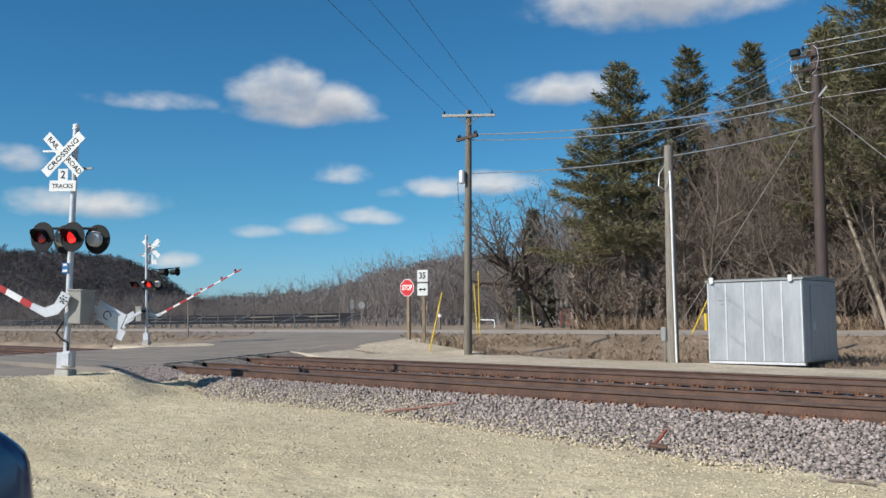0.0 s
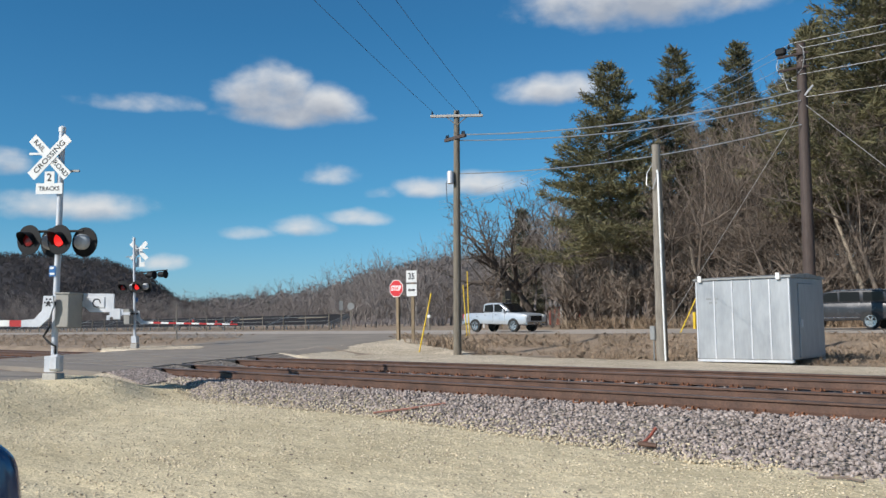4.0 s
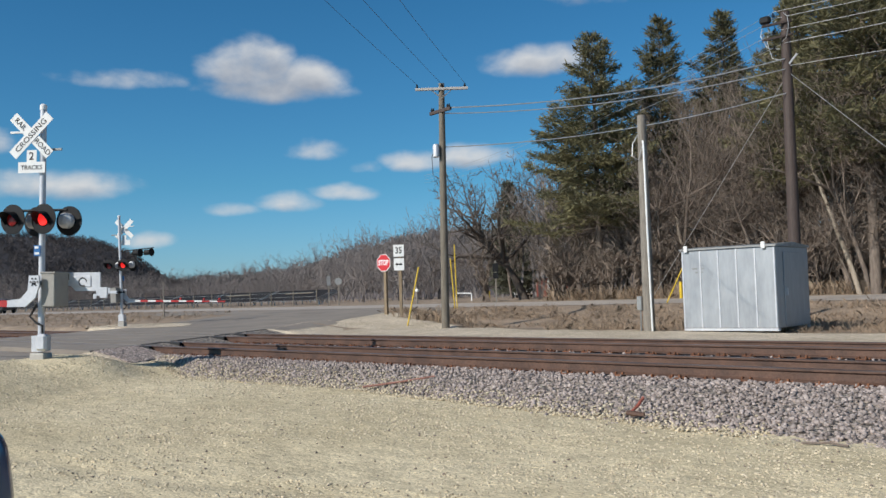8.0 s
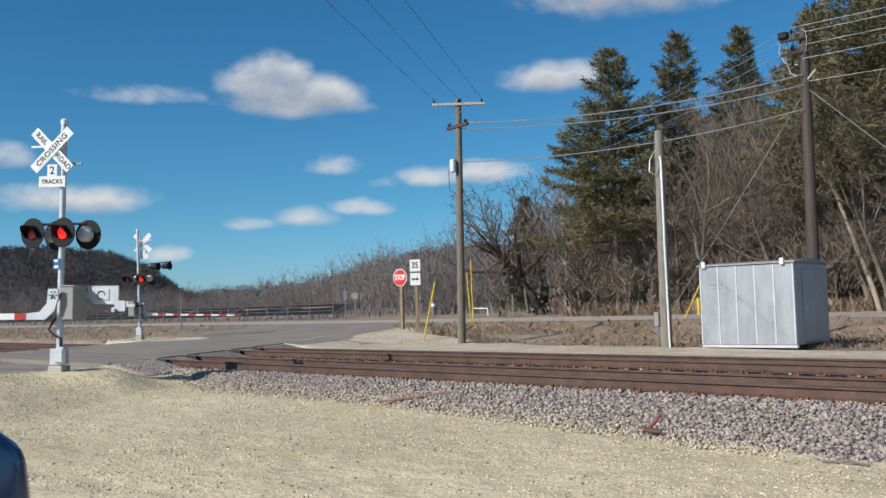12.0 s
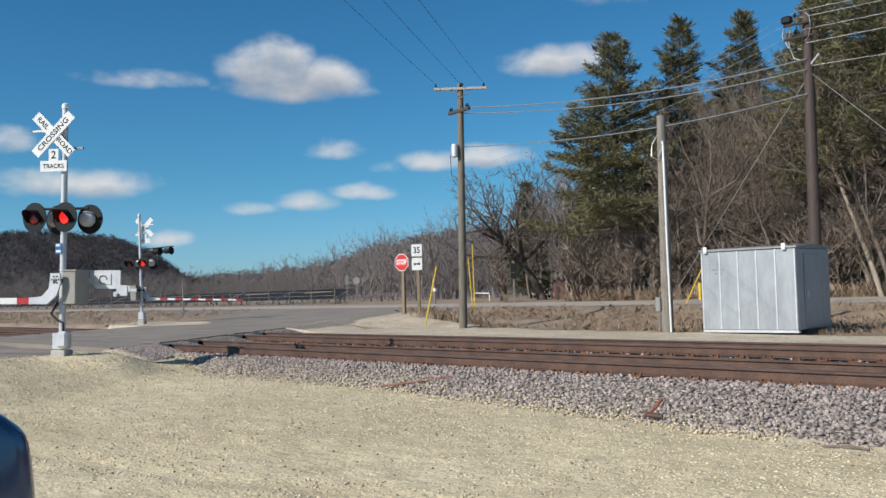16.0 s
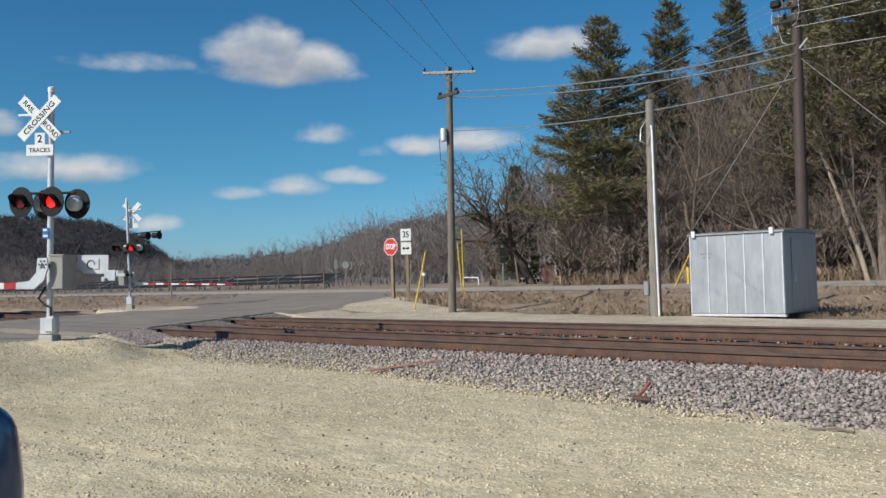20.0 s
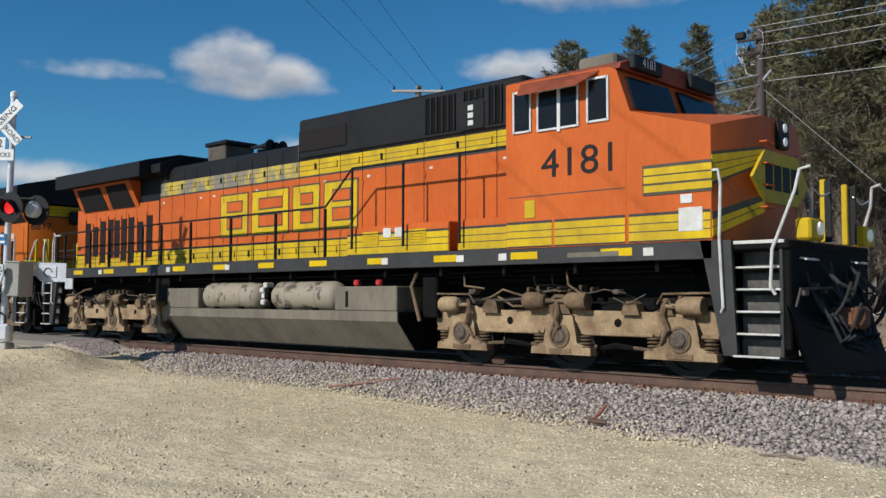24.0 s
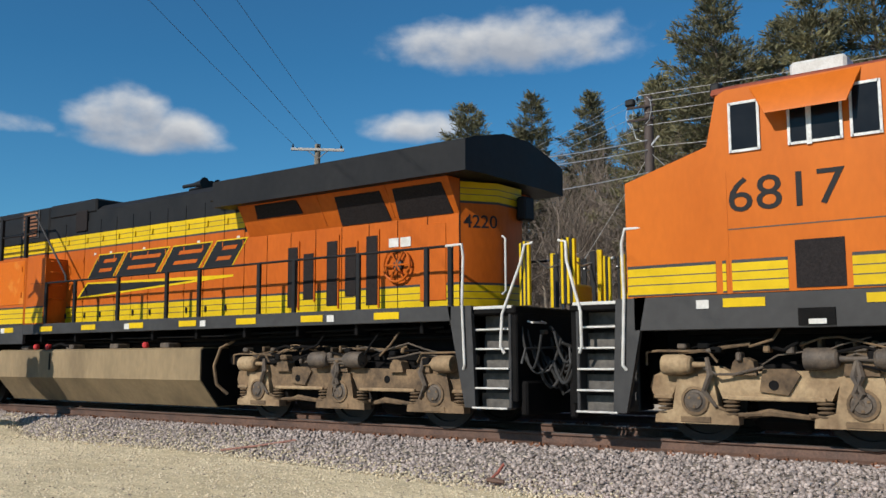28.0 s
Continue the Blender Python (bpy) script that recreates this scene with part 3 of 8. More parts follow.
rng = np.random.default_rng(11)
pts, sizes = [], []


def bed_z(y):
    return np.interp(y, [p[0] for p in prof], [p[1] for p in prof])


n = 48000
x = 5 - 38 * rng.uniform(0, 1, n) ** 1.25
tx = np.array([toe(q) for q in x])
y = rng.uniform(8.85, 11.93, n)
keep = (x > -22.4 + rng.normal(0, 0.5, n)) & (y > tx - 0.1 + 0.25 * np.sin(x * 0.9) * np.sin(x * 0.37) + rng.uniform(0, 0.5, n) - 0.25)
x, y, tx = x[keep], y[keep], tx[keep]
yy = np.where(y < 11.2, 10.0 + (y - tx + 0.05) * 1.15 / (11.2 - tx + 0.05), y)
pts.append(np.stack([x, y, bed_z(yy) + rng.uniform(-0.015, 0.03, len(x))], 1))
sizes.append(rng.uniform(0.017, 0.043, len(x)))
n = 9000
x = 6 - 40 * rng.uniform(0, 1, n) ** 1.1
y = rng.uniform(12.1, 19.6, n)
keep = (x > -26) & (np.abs(y - RAIL_Y[1]) > 0.1) & (np.abs(y - RAIL_Y[2]) > 0.1) & (np.abs(y - RAIL_Y[3]) > 0.1)
x, y = x[keep], y[keep]
pts.append(np.stack([x, y, bed_z(y) + rng.uniform(-0.01, 0.03, len(x))], 1))
sizes.append(rng.uniform(0.024, 0.045, len(x)))
scatter("ballast_stones", np.concatenate(pts), np.concatenate(sizes), M["ballast"], "loose grey and pinkish crushed granite ballast stones", "ballast")
n = 9000
x = -24.5 + 20 * rng.uniform(0, 1, n) ** 1.5
tx = np.array([toe(q) for q in x])
y = tx - 0.15 + np.abs(rng.normal(0, 0.42, n)) * np.interp(x, (-24, -14, 0), (1.5, 1.1, 0.7))
keep = y < 11.5
x, y, tx = x[keep], y[keep], tx[keep]
yy = np.where(y < 11.2, 10.0 + (y - tx + 0.05) * 1.15 / (11.2 - tx + 0.05), y)
gz = np.maximum(bed_z(yy), np.array([ground_z(a, b) if b < t + 0.45 else -9 for a, b, t in zip(x, y, tx)]))
scatter("limestone_grit", np.stack([x, y, gz + rng.uniform(0.0, 0.04, len(x))], 1), rng.uniform(0.010, 0.028, len(x)), M["pebble"], "tan limestone grit mixed into the foot of the ballast", "gravel", 12)
# dark bits of twig and bark lying on the lot
n = 420
x, y = -rng.uniform(1.5, 15, n), rng.uniform(3.5, 9.6, n)
pz = np.array([ground_z(a, b) for a, b in zip(x, y)])
scatter("ground_litter", np.stack([x, y, pz + 0.014], 1), rng.uniform(0.006, 0.022, n), M["bark"], "dark bits of twig and bark on the gravel", "litter", 31)
# loose limestone pebbles on the lot, thickest towards the ballast
n = 72000
u = rng.uniform(0, 1, n)
dist = 4.3 + 18 * u ** 1.25
th = np.radians(rng.uniform(8, 74, n))
x, y = -dist * np.sin(th), dist * np.cos(th)
edge = np.array([toe(q) for q in x])
keep = (y < edge + 0.1) & (y > 1) & (x > -24)
x, y, edge = x[keep], y[keep], edge[keep]
patch = np.array([noise.noise(Vector((a * 0.45, b * 0.8, 3))) + 0.5 * noise.noise(Vector((a * 1.6, b * 2.4, 8))) for a, b in zip(x, y)])
keep = rng.uniform(-0.5, 0.6, len(x)) < patch + np.interp(edge - y, (0, 1.5, 3.5, 6), (0.45, 0.35, 0.05, -0.1))
x, y = x[keep], y[keep]
z = np.array([ground_z(a, b) for a, b in zip(x, y)])
scatter("loose_gravel", np.stack([x, y, z + 0.010], 1), rng.uniform(0.006, 0.021, len(x)) * (0.72 + 0.035 * np.hypot(x, y)), M["pebble"],
        "loose pale limestone pebbles on the lot", "gravel", 3)


# ---- trees ----
def tube_arrays(segs, n):
    """Arrays of corners and quads for tapered bars given as (p0, p1, r0, r1)."""
    p0 = np.array([s[0] for s in segs]); p1 = np.array([s[1] for s in segs])
    r0 = np.array([s[2] for s in segs]); r1 = np.array([s[3] for s in segs])
    d = p1 - p0
    d /= np.linalg.norm(d, axis=1, keepdims=True) + 1e-9
    ref = np.where(np.abs(d[:, 2:3]) > 0.9, np.array([[1.0, 0, 0]]), np.array([[0, 0, 1.0]]))
    u = np.cross(d, ref); u /= np.linalg.norm(u, axis=1, keepdims=True) + 1e-9
    w = np.cross(d, u)
    vs = []
    for p, r in ((p0, r0), (p1, r1)):
        for k in range(n):
            a = 2 * math.pi * k / n
            vs.append(p + (u * math.cos(a) + w * math.sin(a)) * r[:, None])
    v = np.stack(vs, 1)
    f = np.array([[k, (k + 1) % n, n + (k + 1) % n, n + k] for k in range(n)])
    f = (f[None] + (np.arange(len(segs)) * 2 * n)[:, None, None]).reshape(-1, 4)
    return v.reshape(-1, 3), f


def ribbons(segs, rng):
    """Arrays for fine twigs: one narrow tapered blade each, turned at random."""
    p0 = np.array([s[0] for s in segs]); p1 = np.array([s[1] for s in segs])
    r0 = np.array([s[2] for s in segs])[:, None]; r1 = np.array([s[3] for s in segs])[:, None]
    u = np.cross(p1 - p0, rng.normal(0, 1, p0.shape))
    u /= np.linalg.norm(u, axis=1, keepdims=True) + 1e-9
    v = np.stack([p0 - u * r0, p0 + u * r0, p1 + u * r1, p1 - u * r1], 1)
    return v.reshape(-1, 3), np.arange(len(segs) * 4).reshape(-1, 4)


def grow_bare(rng, h, r, depth, spread=0.5, low=0.3, twigs=3):
    """Limbs of a leafless tree: the thick ones and the thin ones."""
    thick, thin = [], []

    def limb(p, d, length, rad, level):
        n = 4 if level == 0 else 3
        q = p
        for i in range(n):
            d = d + rng.normal(0, 0.10 if level == 0 else 0.2, 3)
            d[2] += 0.06 if level else 0.02
            d = d / np.linalg.norm(d)
            e = q + d * length / n
            ra, rb = rad * (1 - 0.5 * i / n), rad * (1 - 0.5 * (i + 1) / n)
            (thick if rad > 0.035 else thin).append((q, e, ra, rb))
            if level < depth:
                kids = twigs if level else (2 if i else (0 if low > 0.2 else 1))
                for _ in range(kids):
                    a = rng.uniform(0, 6.283)
                    out = np.array([math.cos(a), math.sin(a), rng.uniform(0.1, 0.9)])
                    nd = d * (1 - spread) + out * spread
                    nd /= np.linalg.norm(nd)
                    limb(q + (e - q) * rng.uniform(0.3, 1), nd, length * rng.uniform(0.42, 0.7), rb * 0.55, level + 1)
            q = e
        if level < depth:
            for _ in range(2):
                nd = d + rng.normal(0, 0.35, 3)
                limb(q, nd / np.linalg.norm(nd), length * rng.uniform(0.45, 0.7), rad * 0.45, level + 1)

    limb(np.zeros(3) - np.array([0, 0, 0.3]), np.array([rng.normal(0, 0.1), rng.normal(0, 0.1), 1.0]), h * 0.62, r, 0)
    return thick, thin


def bare_tree(label, seed, h, r, depth=3, spread=0.5, low=0.3, twigs=2, bark=None):
    rng = np.random.default_rng(seed)
    thick, thin = grow_bare(rng, h, r, depth, spread, low, twigs)
    t = thing("bare_tree", Matrix(), label, "tree", "bare trees")
    v, f = tube_arrays(thick, 6)
    part("trunk", raw_mesh("trunk", v, f, bark or M["bark"], True), None, t)
    v, f = ribbons([(a, b, max(c, 0.010), max(d, 0.006)) for a, b, c, d in thin], rng)
    part("crown", raw_mesh("crown", v, f, M["twig"]), None, t)
    return t


def tufts(rng, pts, ways, size, count):
    """Needle clumps: fans of narrow blades round points, leaning along their ways."""
    pts, ways = np.repeat(pts, count, 0), np.repeat(ways, count, 0)
    d = ways + rng.normal(0, 0.5, pts.shape)
    d[:, 2] += 0.22
    d /= np.linalg.norm(d, axis=1, keepdims=True) + 1e-9
    s = np.cross(d, rng.normal(0, 1, pts.shape))
    s /= np.linalg.norm(s, axis=1, keepdims=True) + 1e-9
    L = size * rng.uniform(0.55, 1.2, (len(pts), 1))
    W = L * rng.uniform(0.05, 0.10, (len(pts), 1))
    base = pts + rng.normal(0, 0.30, pts.shape) * size * np.array([1, 1, 0.55])
    v = np.stack([base - s * W * 0.5, base + d * L * 0.55 - s * W, base + d * L, base + d * L * 0.5 + s * W], 1)
    f = np.arange(len(pts) * 4).reshape(-1, 4)
    return v.reshape(-1, 3), f


def pine_tree(label, seed, h, width, clear=0.3, dense=1.0, material=None, name="pine_tree", blunt=1.0, bare=0):
    """A tall pine: straight trunk, whorls of level boughs that turn up at their tips, flat plumes of needles along them."""
    rng = np.random.default_rng(seed)
    wood, P, W = [], [], []
    rt = h * 0.012 + 0.06
    for i in range(8):
        z0, z1 = h * i / 8, h * (i + 1) / 8
        wood.append((np.array([0, 0, z0 - 0.3 * (i == 0)]), np.array([0, 0, z1]), rt * (1 - 0.93 * i / 8), rt * (1 - 0.93 * (i + 1) / 8)))
    z = h * clear
    while z < h * 0.985:
        u = max(0.0, (z / h - clear) / (1 - clear))
        reach = width * (min(1, 0.72 + 1.3 * u) * (1 - u) ** blunt + 0.03) * rng.uniform(0.72, 1.1)
        turn = rng.uniform(0, 6.283)
        whorl = int(rng.integers(6, 9))
        for k in range(whorl):
            a = turn + 6.283 * (k + rng.uniform(-0.25, 0.25)) / whorl
            ln = reach * rng.uniform(0.55, 1.15)
            if rng.uniform() < 0.07:
                continue
            rise = rng.uniform(-0.20, 0.08) + 0.75 * u * u
            out = np.array([math.cos(a), math.sin(a), rise])
            p = np.array([0, 0, z + rng.uniform(-0.18, 0.18)])
            m = p + out * ln * 0.6
            e = m + (out + np.array([0, 0, 0.30])) * ln * 0.4
            wood += [(p, m, 0.035 + 0.004 * ln, 0.025), (m, e, 0.025, 0.01)]
            cnt = max(5, int(ln * 10.5 * dense))
            for q in range(cnt):
                fr = 0.20 + 0.80 * ((q + rng.uniform(0, 1)) / cnt) ** 0.85
                c = (p + (m - p) * fr / 0.6) if fr < 0.6 else (m + (e - m) * (fr - 0.6) / 0.4)
                side = np.array([-math.sin(a), math.cos(a), 0]) * rng.normal(0, 0.17 * ln * (1.2 - fr) + 0.10)
                P.append(c + side + np.array([0, 0, rng.normal(0.04, 0.05)]))
                W.append(out * 0.8 + side * 0.9 / (np.linalg.norm(side) + 0.2))
        z += h * rng.uniform(0.024, 0.038)
    for i in range(bare):                      # dead snags below the crown
        a, zz = rng.uniform(0, 6.283), h * rng.uniform(0.12, clear)
        out = np.array([math.cos(a), math.sin(a), rng.uniform(-0.2, 0.15)]) * rng.uniform(0.8, 2.6)
        wood.append((np.array([0, 0, zz]), np.array([0, 0, zz]) + out, 0.03, 0.008))
    t = thing(name, Matrix(), label, "tree", "pine trees")
    v, f = tube_arrays(wood, 6)
    part("trunk", raw_mesh("trunk", v, f, M["bark"], True), None, t)
    v, f = tufts(rng, np.array(P), np.array(W), 0.42, int(12 * dense + 0.5))
    part("crown", raw_mesh("crown", v, f, material or M["needle"]), None, t)
    return t


def plant(src, spots, z_of=ground_z, sink=0.1):
    """Puts a tree at its first spot (x, y, turn, size) and copies of it at the rest."""
    for i, (x, y, turn, size) in enumerate(spots):
        m = pose(x, y, z_of(x, y) - sink, 0, 0, turn)
        ob = src if i == 0 else copy_thing(src, m)
        ob.matrix_basis = m @ Matrix.Diagonal((size, size, size, 1))


rt = random.Random(5)
# tall pines on the wooded bank beyond the highway
plant(pine_tree("tall white pine with layered grey-green boughs", 1, 18.3, 6.6, 0.28, blunt=0.92, bare=24), [(-36.0, 51.3, 0, 1.0), (-31.5, 62.0, 100, 0.86), (-15.5, 55.0, 210, 1.14)])
plant(pine_tree("tall white pine with a narrow open crown", 2, 19.6, 4.6, 0.42, dense=1.0, bare=34),
      [(-33.9, 56.4, 0, 1.0), (-12.0, 48.0, 200, 1.05), (-21.5, 60.0, 60, 1.12), (-26.0, 68.0, 20, 0.9), (-41.0, 70.0, 90, 0.78), (-14.0, 66.0, 290, 1.05)])
plant(pine_tree("tall slender white pine with sparse tips", 3, 20.2, 4.2, 0.44, dense=0.95, bare=34),
      [(-30.7, 59.6, 40, 1.0), (-24.6, 57.0, 10, 0.95), (-36.0, 66.0, 160, 0.80), (-20.0, 70.0, 250, 0.95), (-46.5, 74.0, 30, 0.72)])
plant(pine_tree("old white pine with long heavy boughs", 4, 22.0, 6.8, 0.34, dense=0.95, blunt=0.85, bare=30), [(-17.8, 50.0, 0, 0.98), (-22.8, 53.5, 130, 0.83), (-9.5, 50.5, 70, 1.0), (-6.0, 56.0, 190, 1.0)])
plant(pine_tree("young pine among bare trees", 5, 11.5, 3.0, 0.25), [(-42.8, 57.0, 180, 0.82)])
plant(pine_tree("dark pointed spruce behind bare trees", 6, 11.2, 3.2, 0.08, material=M["spruce"], name="spruce_tree"), [(-56.5, 66.0, 0, 1.0)])
# leafless wood below the pines
kinds = [bare_tree("leafless slender tree in the roadside wood", 20 + i, hh, rr, 4, sp, 0.3, tw, None)
         for i, (hh, rr, sp, tw) in enumerate(((10.5, 0.15, 0.55, 1), (8, 0.11, 0.62, 1), (12, 0.18, 0.48, 1), (6, 0.09, 0.68, 1), (9.5, 0.17, 0.66, 1)))]
spots = [[] for _ in kinds]
for i in range(118):
    a = i / 117
    x = -43 + 42 * a + rt.uniform(-1.5, 1.5)
    y = 50.2 + abs(rt.gauss(0, 4.0))
    if math.degrees(math.atan2(-x, y)) > 40:
        y = -x / math.tan(radians(39.5))
    low = 0.62 if x < -36.5 else 1.3
    if 38.2 < math.degrees(math.atan2(-x, y)) < 41.5:
        continue
    spots[rt.randrange(5)].append((x, y, rt.uniform(0, 360), rt.uniform(0.45, 0.85) * low))
for t, s in zip(kinds, spots):
    plant(t, s)


def pale_trunk(x, y, way, h, r, seed):
    """A leaning trunk with pale bark and a thin broken crown."""
    rng = np.random.default_rng(seed)
    t = thing("leaning_tree", (x, y, ground_z(x, y)), "pale-barked leaning trunk at the edge of the wood", "tree")
    segs, twigs = [], []
    q = np.array([0, 0, -0.3])
    for i in range(7):
        f = (i + 1) / 7
        e = np.array([way[0] * f, way[1] * f, h * f]) + rng.normal(0, 0.07, 3)
        segs.append((q, e, r * (1 - 0.55 * i / 7), r * (1 - 0.55 * f)))
        if i > 2:
            for _ in range(3):
                a = rng.uniform(0, 6.283)
                b = e + np.array([math.cos(a), math.sin(a), rng.uniform(0.3, 1.2)]) * rng.uniform(0.5, 1.5)
                twigs += [(e, b, 0.03, 0.015)] + [(b, b + rng.normal(0, 0.5, 3) + np.array([0, 0, 0.4]), 0.014, 0.006) for _ in range(4)]
        q = e
    v, f = tube_arrays(segs, 8)
    part("trunk", raw_mesh("trunk", v, f, M["palebark"], True), None, t)
    v, f = ribbons(twigs, rng)
    part("crown", raw_mesh("crown", v, f, M["twig"]), None, t)


pale_trunk(-18.6, 50.0, (-2.7, 0.2), 8.3, 0.15, 71)
pale_trunk(-17.6, 50.3, (-0.5, 0.3), 6.5, 0.16, 72)
pale_trunk(-28.6, 50.6, (-1.5, 0.3), 5.6, 0.15, 73)
pale_trunk(-40.5, 52.0, (-0.9, 0.2), 8.5, 0.14, 74)


def oak_tree(x, y, seed):
    """An old oak: leaning dark bole, heavy crooked limbs thrown to one side, many fine twigs."""
    rng = np.random.default_rng(seed)
    thick, thin = [], []

    def limb(p, d, length, rad, level):
        n = 5 if level < 2 else 3
        q = p
        for i in range(n):
            d = d + rng.normal(0, 0.26 if level else 0.1, 3)
            d[2] += 0.10 if level > 1 else 0.0
            d = d / np.linalg.norm(d)
            e = q + d * length / n
            ra, rb = rad * (1 - 0.55 * i / n), rad * (1 - 0.55 * (i + 1) / n)
            (thick if rad > 0.03 else thin).append((q, e, ra, rb))
            if 0 < level < 4 and i:
                for _ in range(2 if level < 3 else 3):
                    nd = d * 0.6 + rng.normal(0, 0.6, 3) + np.array([0, 0, 0.25])
                    limb(e, nd / np.linalg.norm(nd), length * rng.uniform(0.35, 0.55), rb * 0.5, level + 1)
            q = e
        return q

    top = limb(np.array([0, 0, -0.3]), np.array([-0.20, -0.18, 1.0]), 3.4, 0.42, 0)
    for a, b, c, ln, rad in ((-0.75, -0.66, 0.25, 5.0, 0.20), (-0.62, -0.55, 0.75, 5.4, 0.22), (-0.35, -0.30, 1.0, 5.6, 0.22), (0.15, 0.1, 1.0, 5.2, 0.19), (0.62, 0.5, 0.7, 4.2, 0.15), (-0.8, -0.1, 0.5, 4.4, 0.15), (-0.5, -0.7, 0.9, 5.0, 0.17), (0.0, -0.3, 1.0, 4.8, 0.16), (-0.7, -0.5, 0.5, 4.6, 0.16)):
        d = np.array([a, b, c])
        limb(top + rng.normal(0, 0.12, 3), d / np.linalg.norm(d), ln, rad, 1)
    t = thing("oak_tree", (x, y, ground_z(x, y)), "gnarled dark leafless oak with wide crooked limbs", "tree")
    v, f = tube_arrays(thick, 7)
    part("trunk", raw_mesh("trunk", v, f, M["darkbark"], True), None, t)
    v, f = ribbons([(a, b, max(c, 0.024), max(d, 0.012)) for a, b, c, d in thin], rng)
    part("crown", raw_mesh("crown", v, f, M["bark"]), None, t)


oak_tree(-44.7, 53.8, 41)
plant(bare_tree("leafless tree beyond the oak", 44, 9.0, 0.16, 4, 0.55, 0.3, 1), [(-53.0, 62.0, 140, 0.8), (-50.5, 66.0, 20, 0.75)])


def wood_stuff(name, spots, label, seed, h, twigs=2, material=None, depth=2, thin=0.035):
    """A far stand of leafless trees as one mesh."""
    rng = np.random.default_rng(seed)
    V, F, k = [], [], 0
    src = []
    for i in range(5):
        a, b = grow_bare(rng, h, 0.16 if depth == 2 else 0.26, depth, 0.5, 0.3, twigs)
        src.append(ribbons([(p, q, max(c, thin), max(d, thin * 0.65)) for p, q, c, d in a + b], rng))
    for x, y, z, s in spots:
        v, f = src[rng.integers(0, 5)]
        an = rng.uniform(0, 6.283)
        r = np.array([[math.cos(an), -math.sin(an), 0], [math.sin(an), math.cos(an), 0], [0, 0, 1]]) * s
        V.append(v @ r.T + np.array([x, y, z]))
        F.append(f + k)
        k += len(v)
    ob = new(name, raw_mesh(name, np.concatenate(V), np.concatenate(F), material or M["fartwig"]))
    return tagged(ob, label, "trees", kind="stuff")


sp, tall = [], []
for i in range(700):
    a = rt.uniform(40, 74)                       # degrees left of +y
    d = rt.uniform(135, 240) + max(0, a - 50) * 8
    up = float(np.interp(a, (40, 47, 51, 54, 57, 60, 74), (2.9, 2.7, 2.2, 1.7, 1.25, 1.2, 1.2)))
    sp.append((-d * math.sin(radians(a)), d * math.cos(radians(a)), 0.4, d * math.tan(radians(up)) / 11.5 * (0.5 + 0.45 * rt.random())))
    if i % 4 == 0:                               # single taller trees before the wood
        tall.append((-(d - 14) * math.sin(radians(a)), (d - 14) * math.cos(radians(a)), 0.4, (d - 14) * math.tan(radians(up)) / 11.5 * (0.7 + 0.6 * rt.random())))
wood_stuff("tree_line", sp, "leafless grey-brown woods along the valley edge", 8, 14.5, 3)
wood_stuff("tall_trees", tall, "tall leafless trees standing before the valley woods", 28, 15.5, 1, depth=3, thin=0.04)
sp = []
for i in range(300):                             # the wood behind the pines
    a = rt.uniform(2, 40)
    d = rt.uniform(66, 120)
    sp.append((-d * math.sin(radians(a)), d * math.cos(radians(a)), 0.5, rt.uniform(0.5, 0.85) * d / 80))
wood_stuff("back_woods", sp, "dense leafless wood behind the pines", 18, 14.0, 3)


sp = [(-46 + 46 * rt.random(), 50.4 + 3.2 * rt.random() ** 1.5, 0.45, rt.uniform(0.6, 1.3)) for _ in range(260)]
sp = [q for q in sp if not 38.3 < math.degrees(math.atan2(-q[0], q[1])) < 41.6]       # a yard lies open there
wood_stuff("thicket", sp, "tangled grey-brown leafless thicket at the wood's edge", 38, 3.6, 3, M["twig"], thin=0.014)


def ridge_z(a):
    """Height of the far ridges, in degrees above the eye, by the angle left of +y."""
    return float(np.interp(a, (-20, 30, 40, 44, 47, 49, 51.3, 54, 56.8, 59.5, 60.6, 61.5, 62.7, 63.6, 64.7, 67.5, 71.5, 78, 100),
                           (4.0, 4.0, 4.0, 4.2, 3.9, 3.5, 2.8, 2.15, 1.85, 1.75, 1.75, 1.95, 2.9, 3.75, 4.15, 4.75, 5.0, 4.7, 3.5)))


def ridge_at(a, s):
    """A point of the ridge's slope: a degrees left of +y, s from foot to crest."""
    d = 700.0 if a > 60 else 430.0 + (a - 45) * 12 if a > 45 else 430
    dd = d * (0.72 + 0.5 * s)
    z = 1.1 + dd * math.tan(radians(ridge_z(a) - 0.55)) * math.sin(s * math.pi / 2) ** 1.3 * (0.92 + 0.08 * noise.noise(Vector((a * 0.6, s * 3, 0))))
    return -dd * math.sin(radians(a)), dd * math.cos(radians(a)), z


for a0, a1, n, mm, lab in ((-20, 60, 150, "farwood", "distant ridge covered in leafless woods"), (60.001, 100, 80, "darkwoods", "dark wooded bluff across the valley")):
    g = Geo()
    rows = []
    for a in np.linspace(a0, a1, n):
        col = []
        for s in np.linspace(0, 1, 12):
            x, y, z = ridge_at(a, s)
            col.append((x, y, z if s else -1.0))
        rows.append(col)
    g.grid(rows)
    tagged(part("wooded_ridge", g, M[mm], smooth=80), lab, "hill", kind="structure")


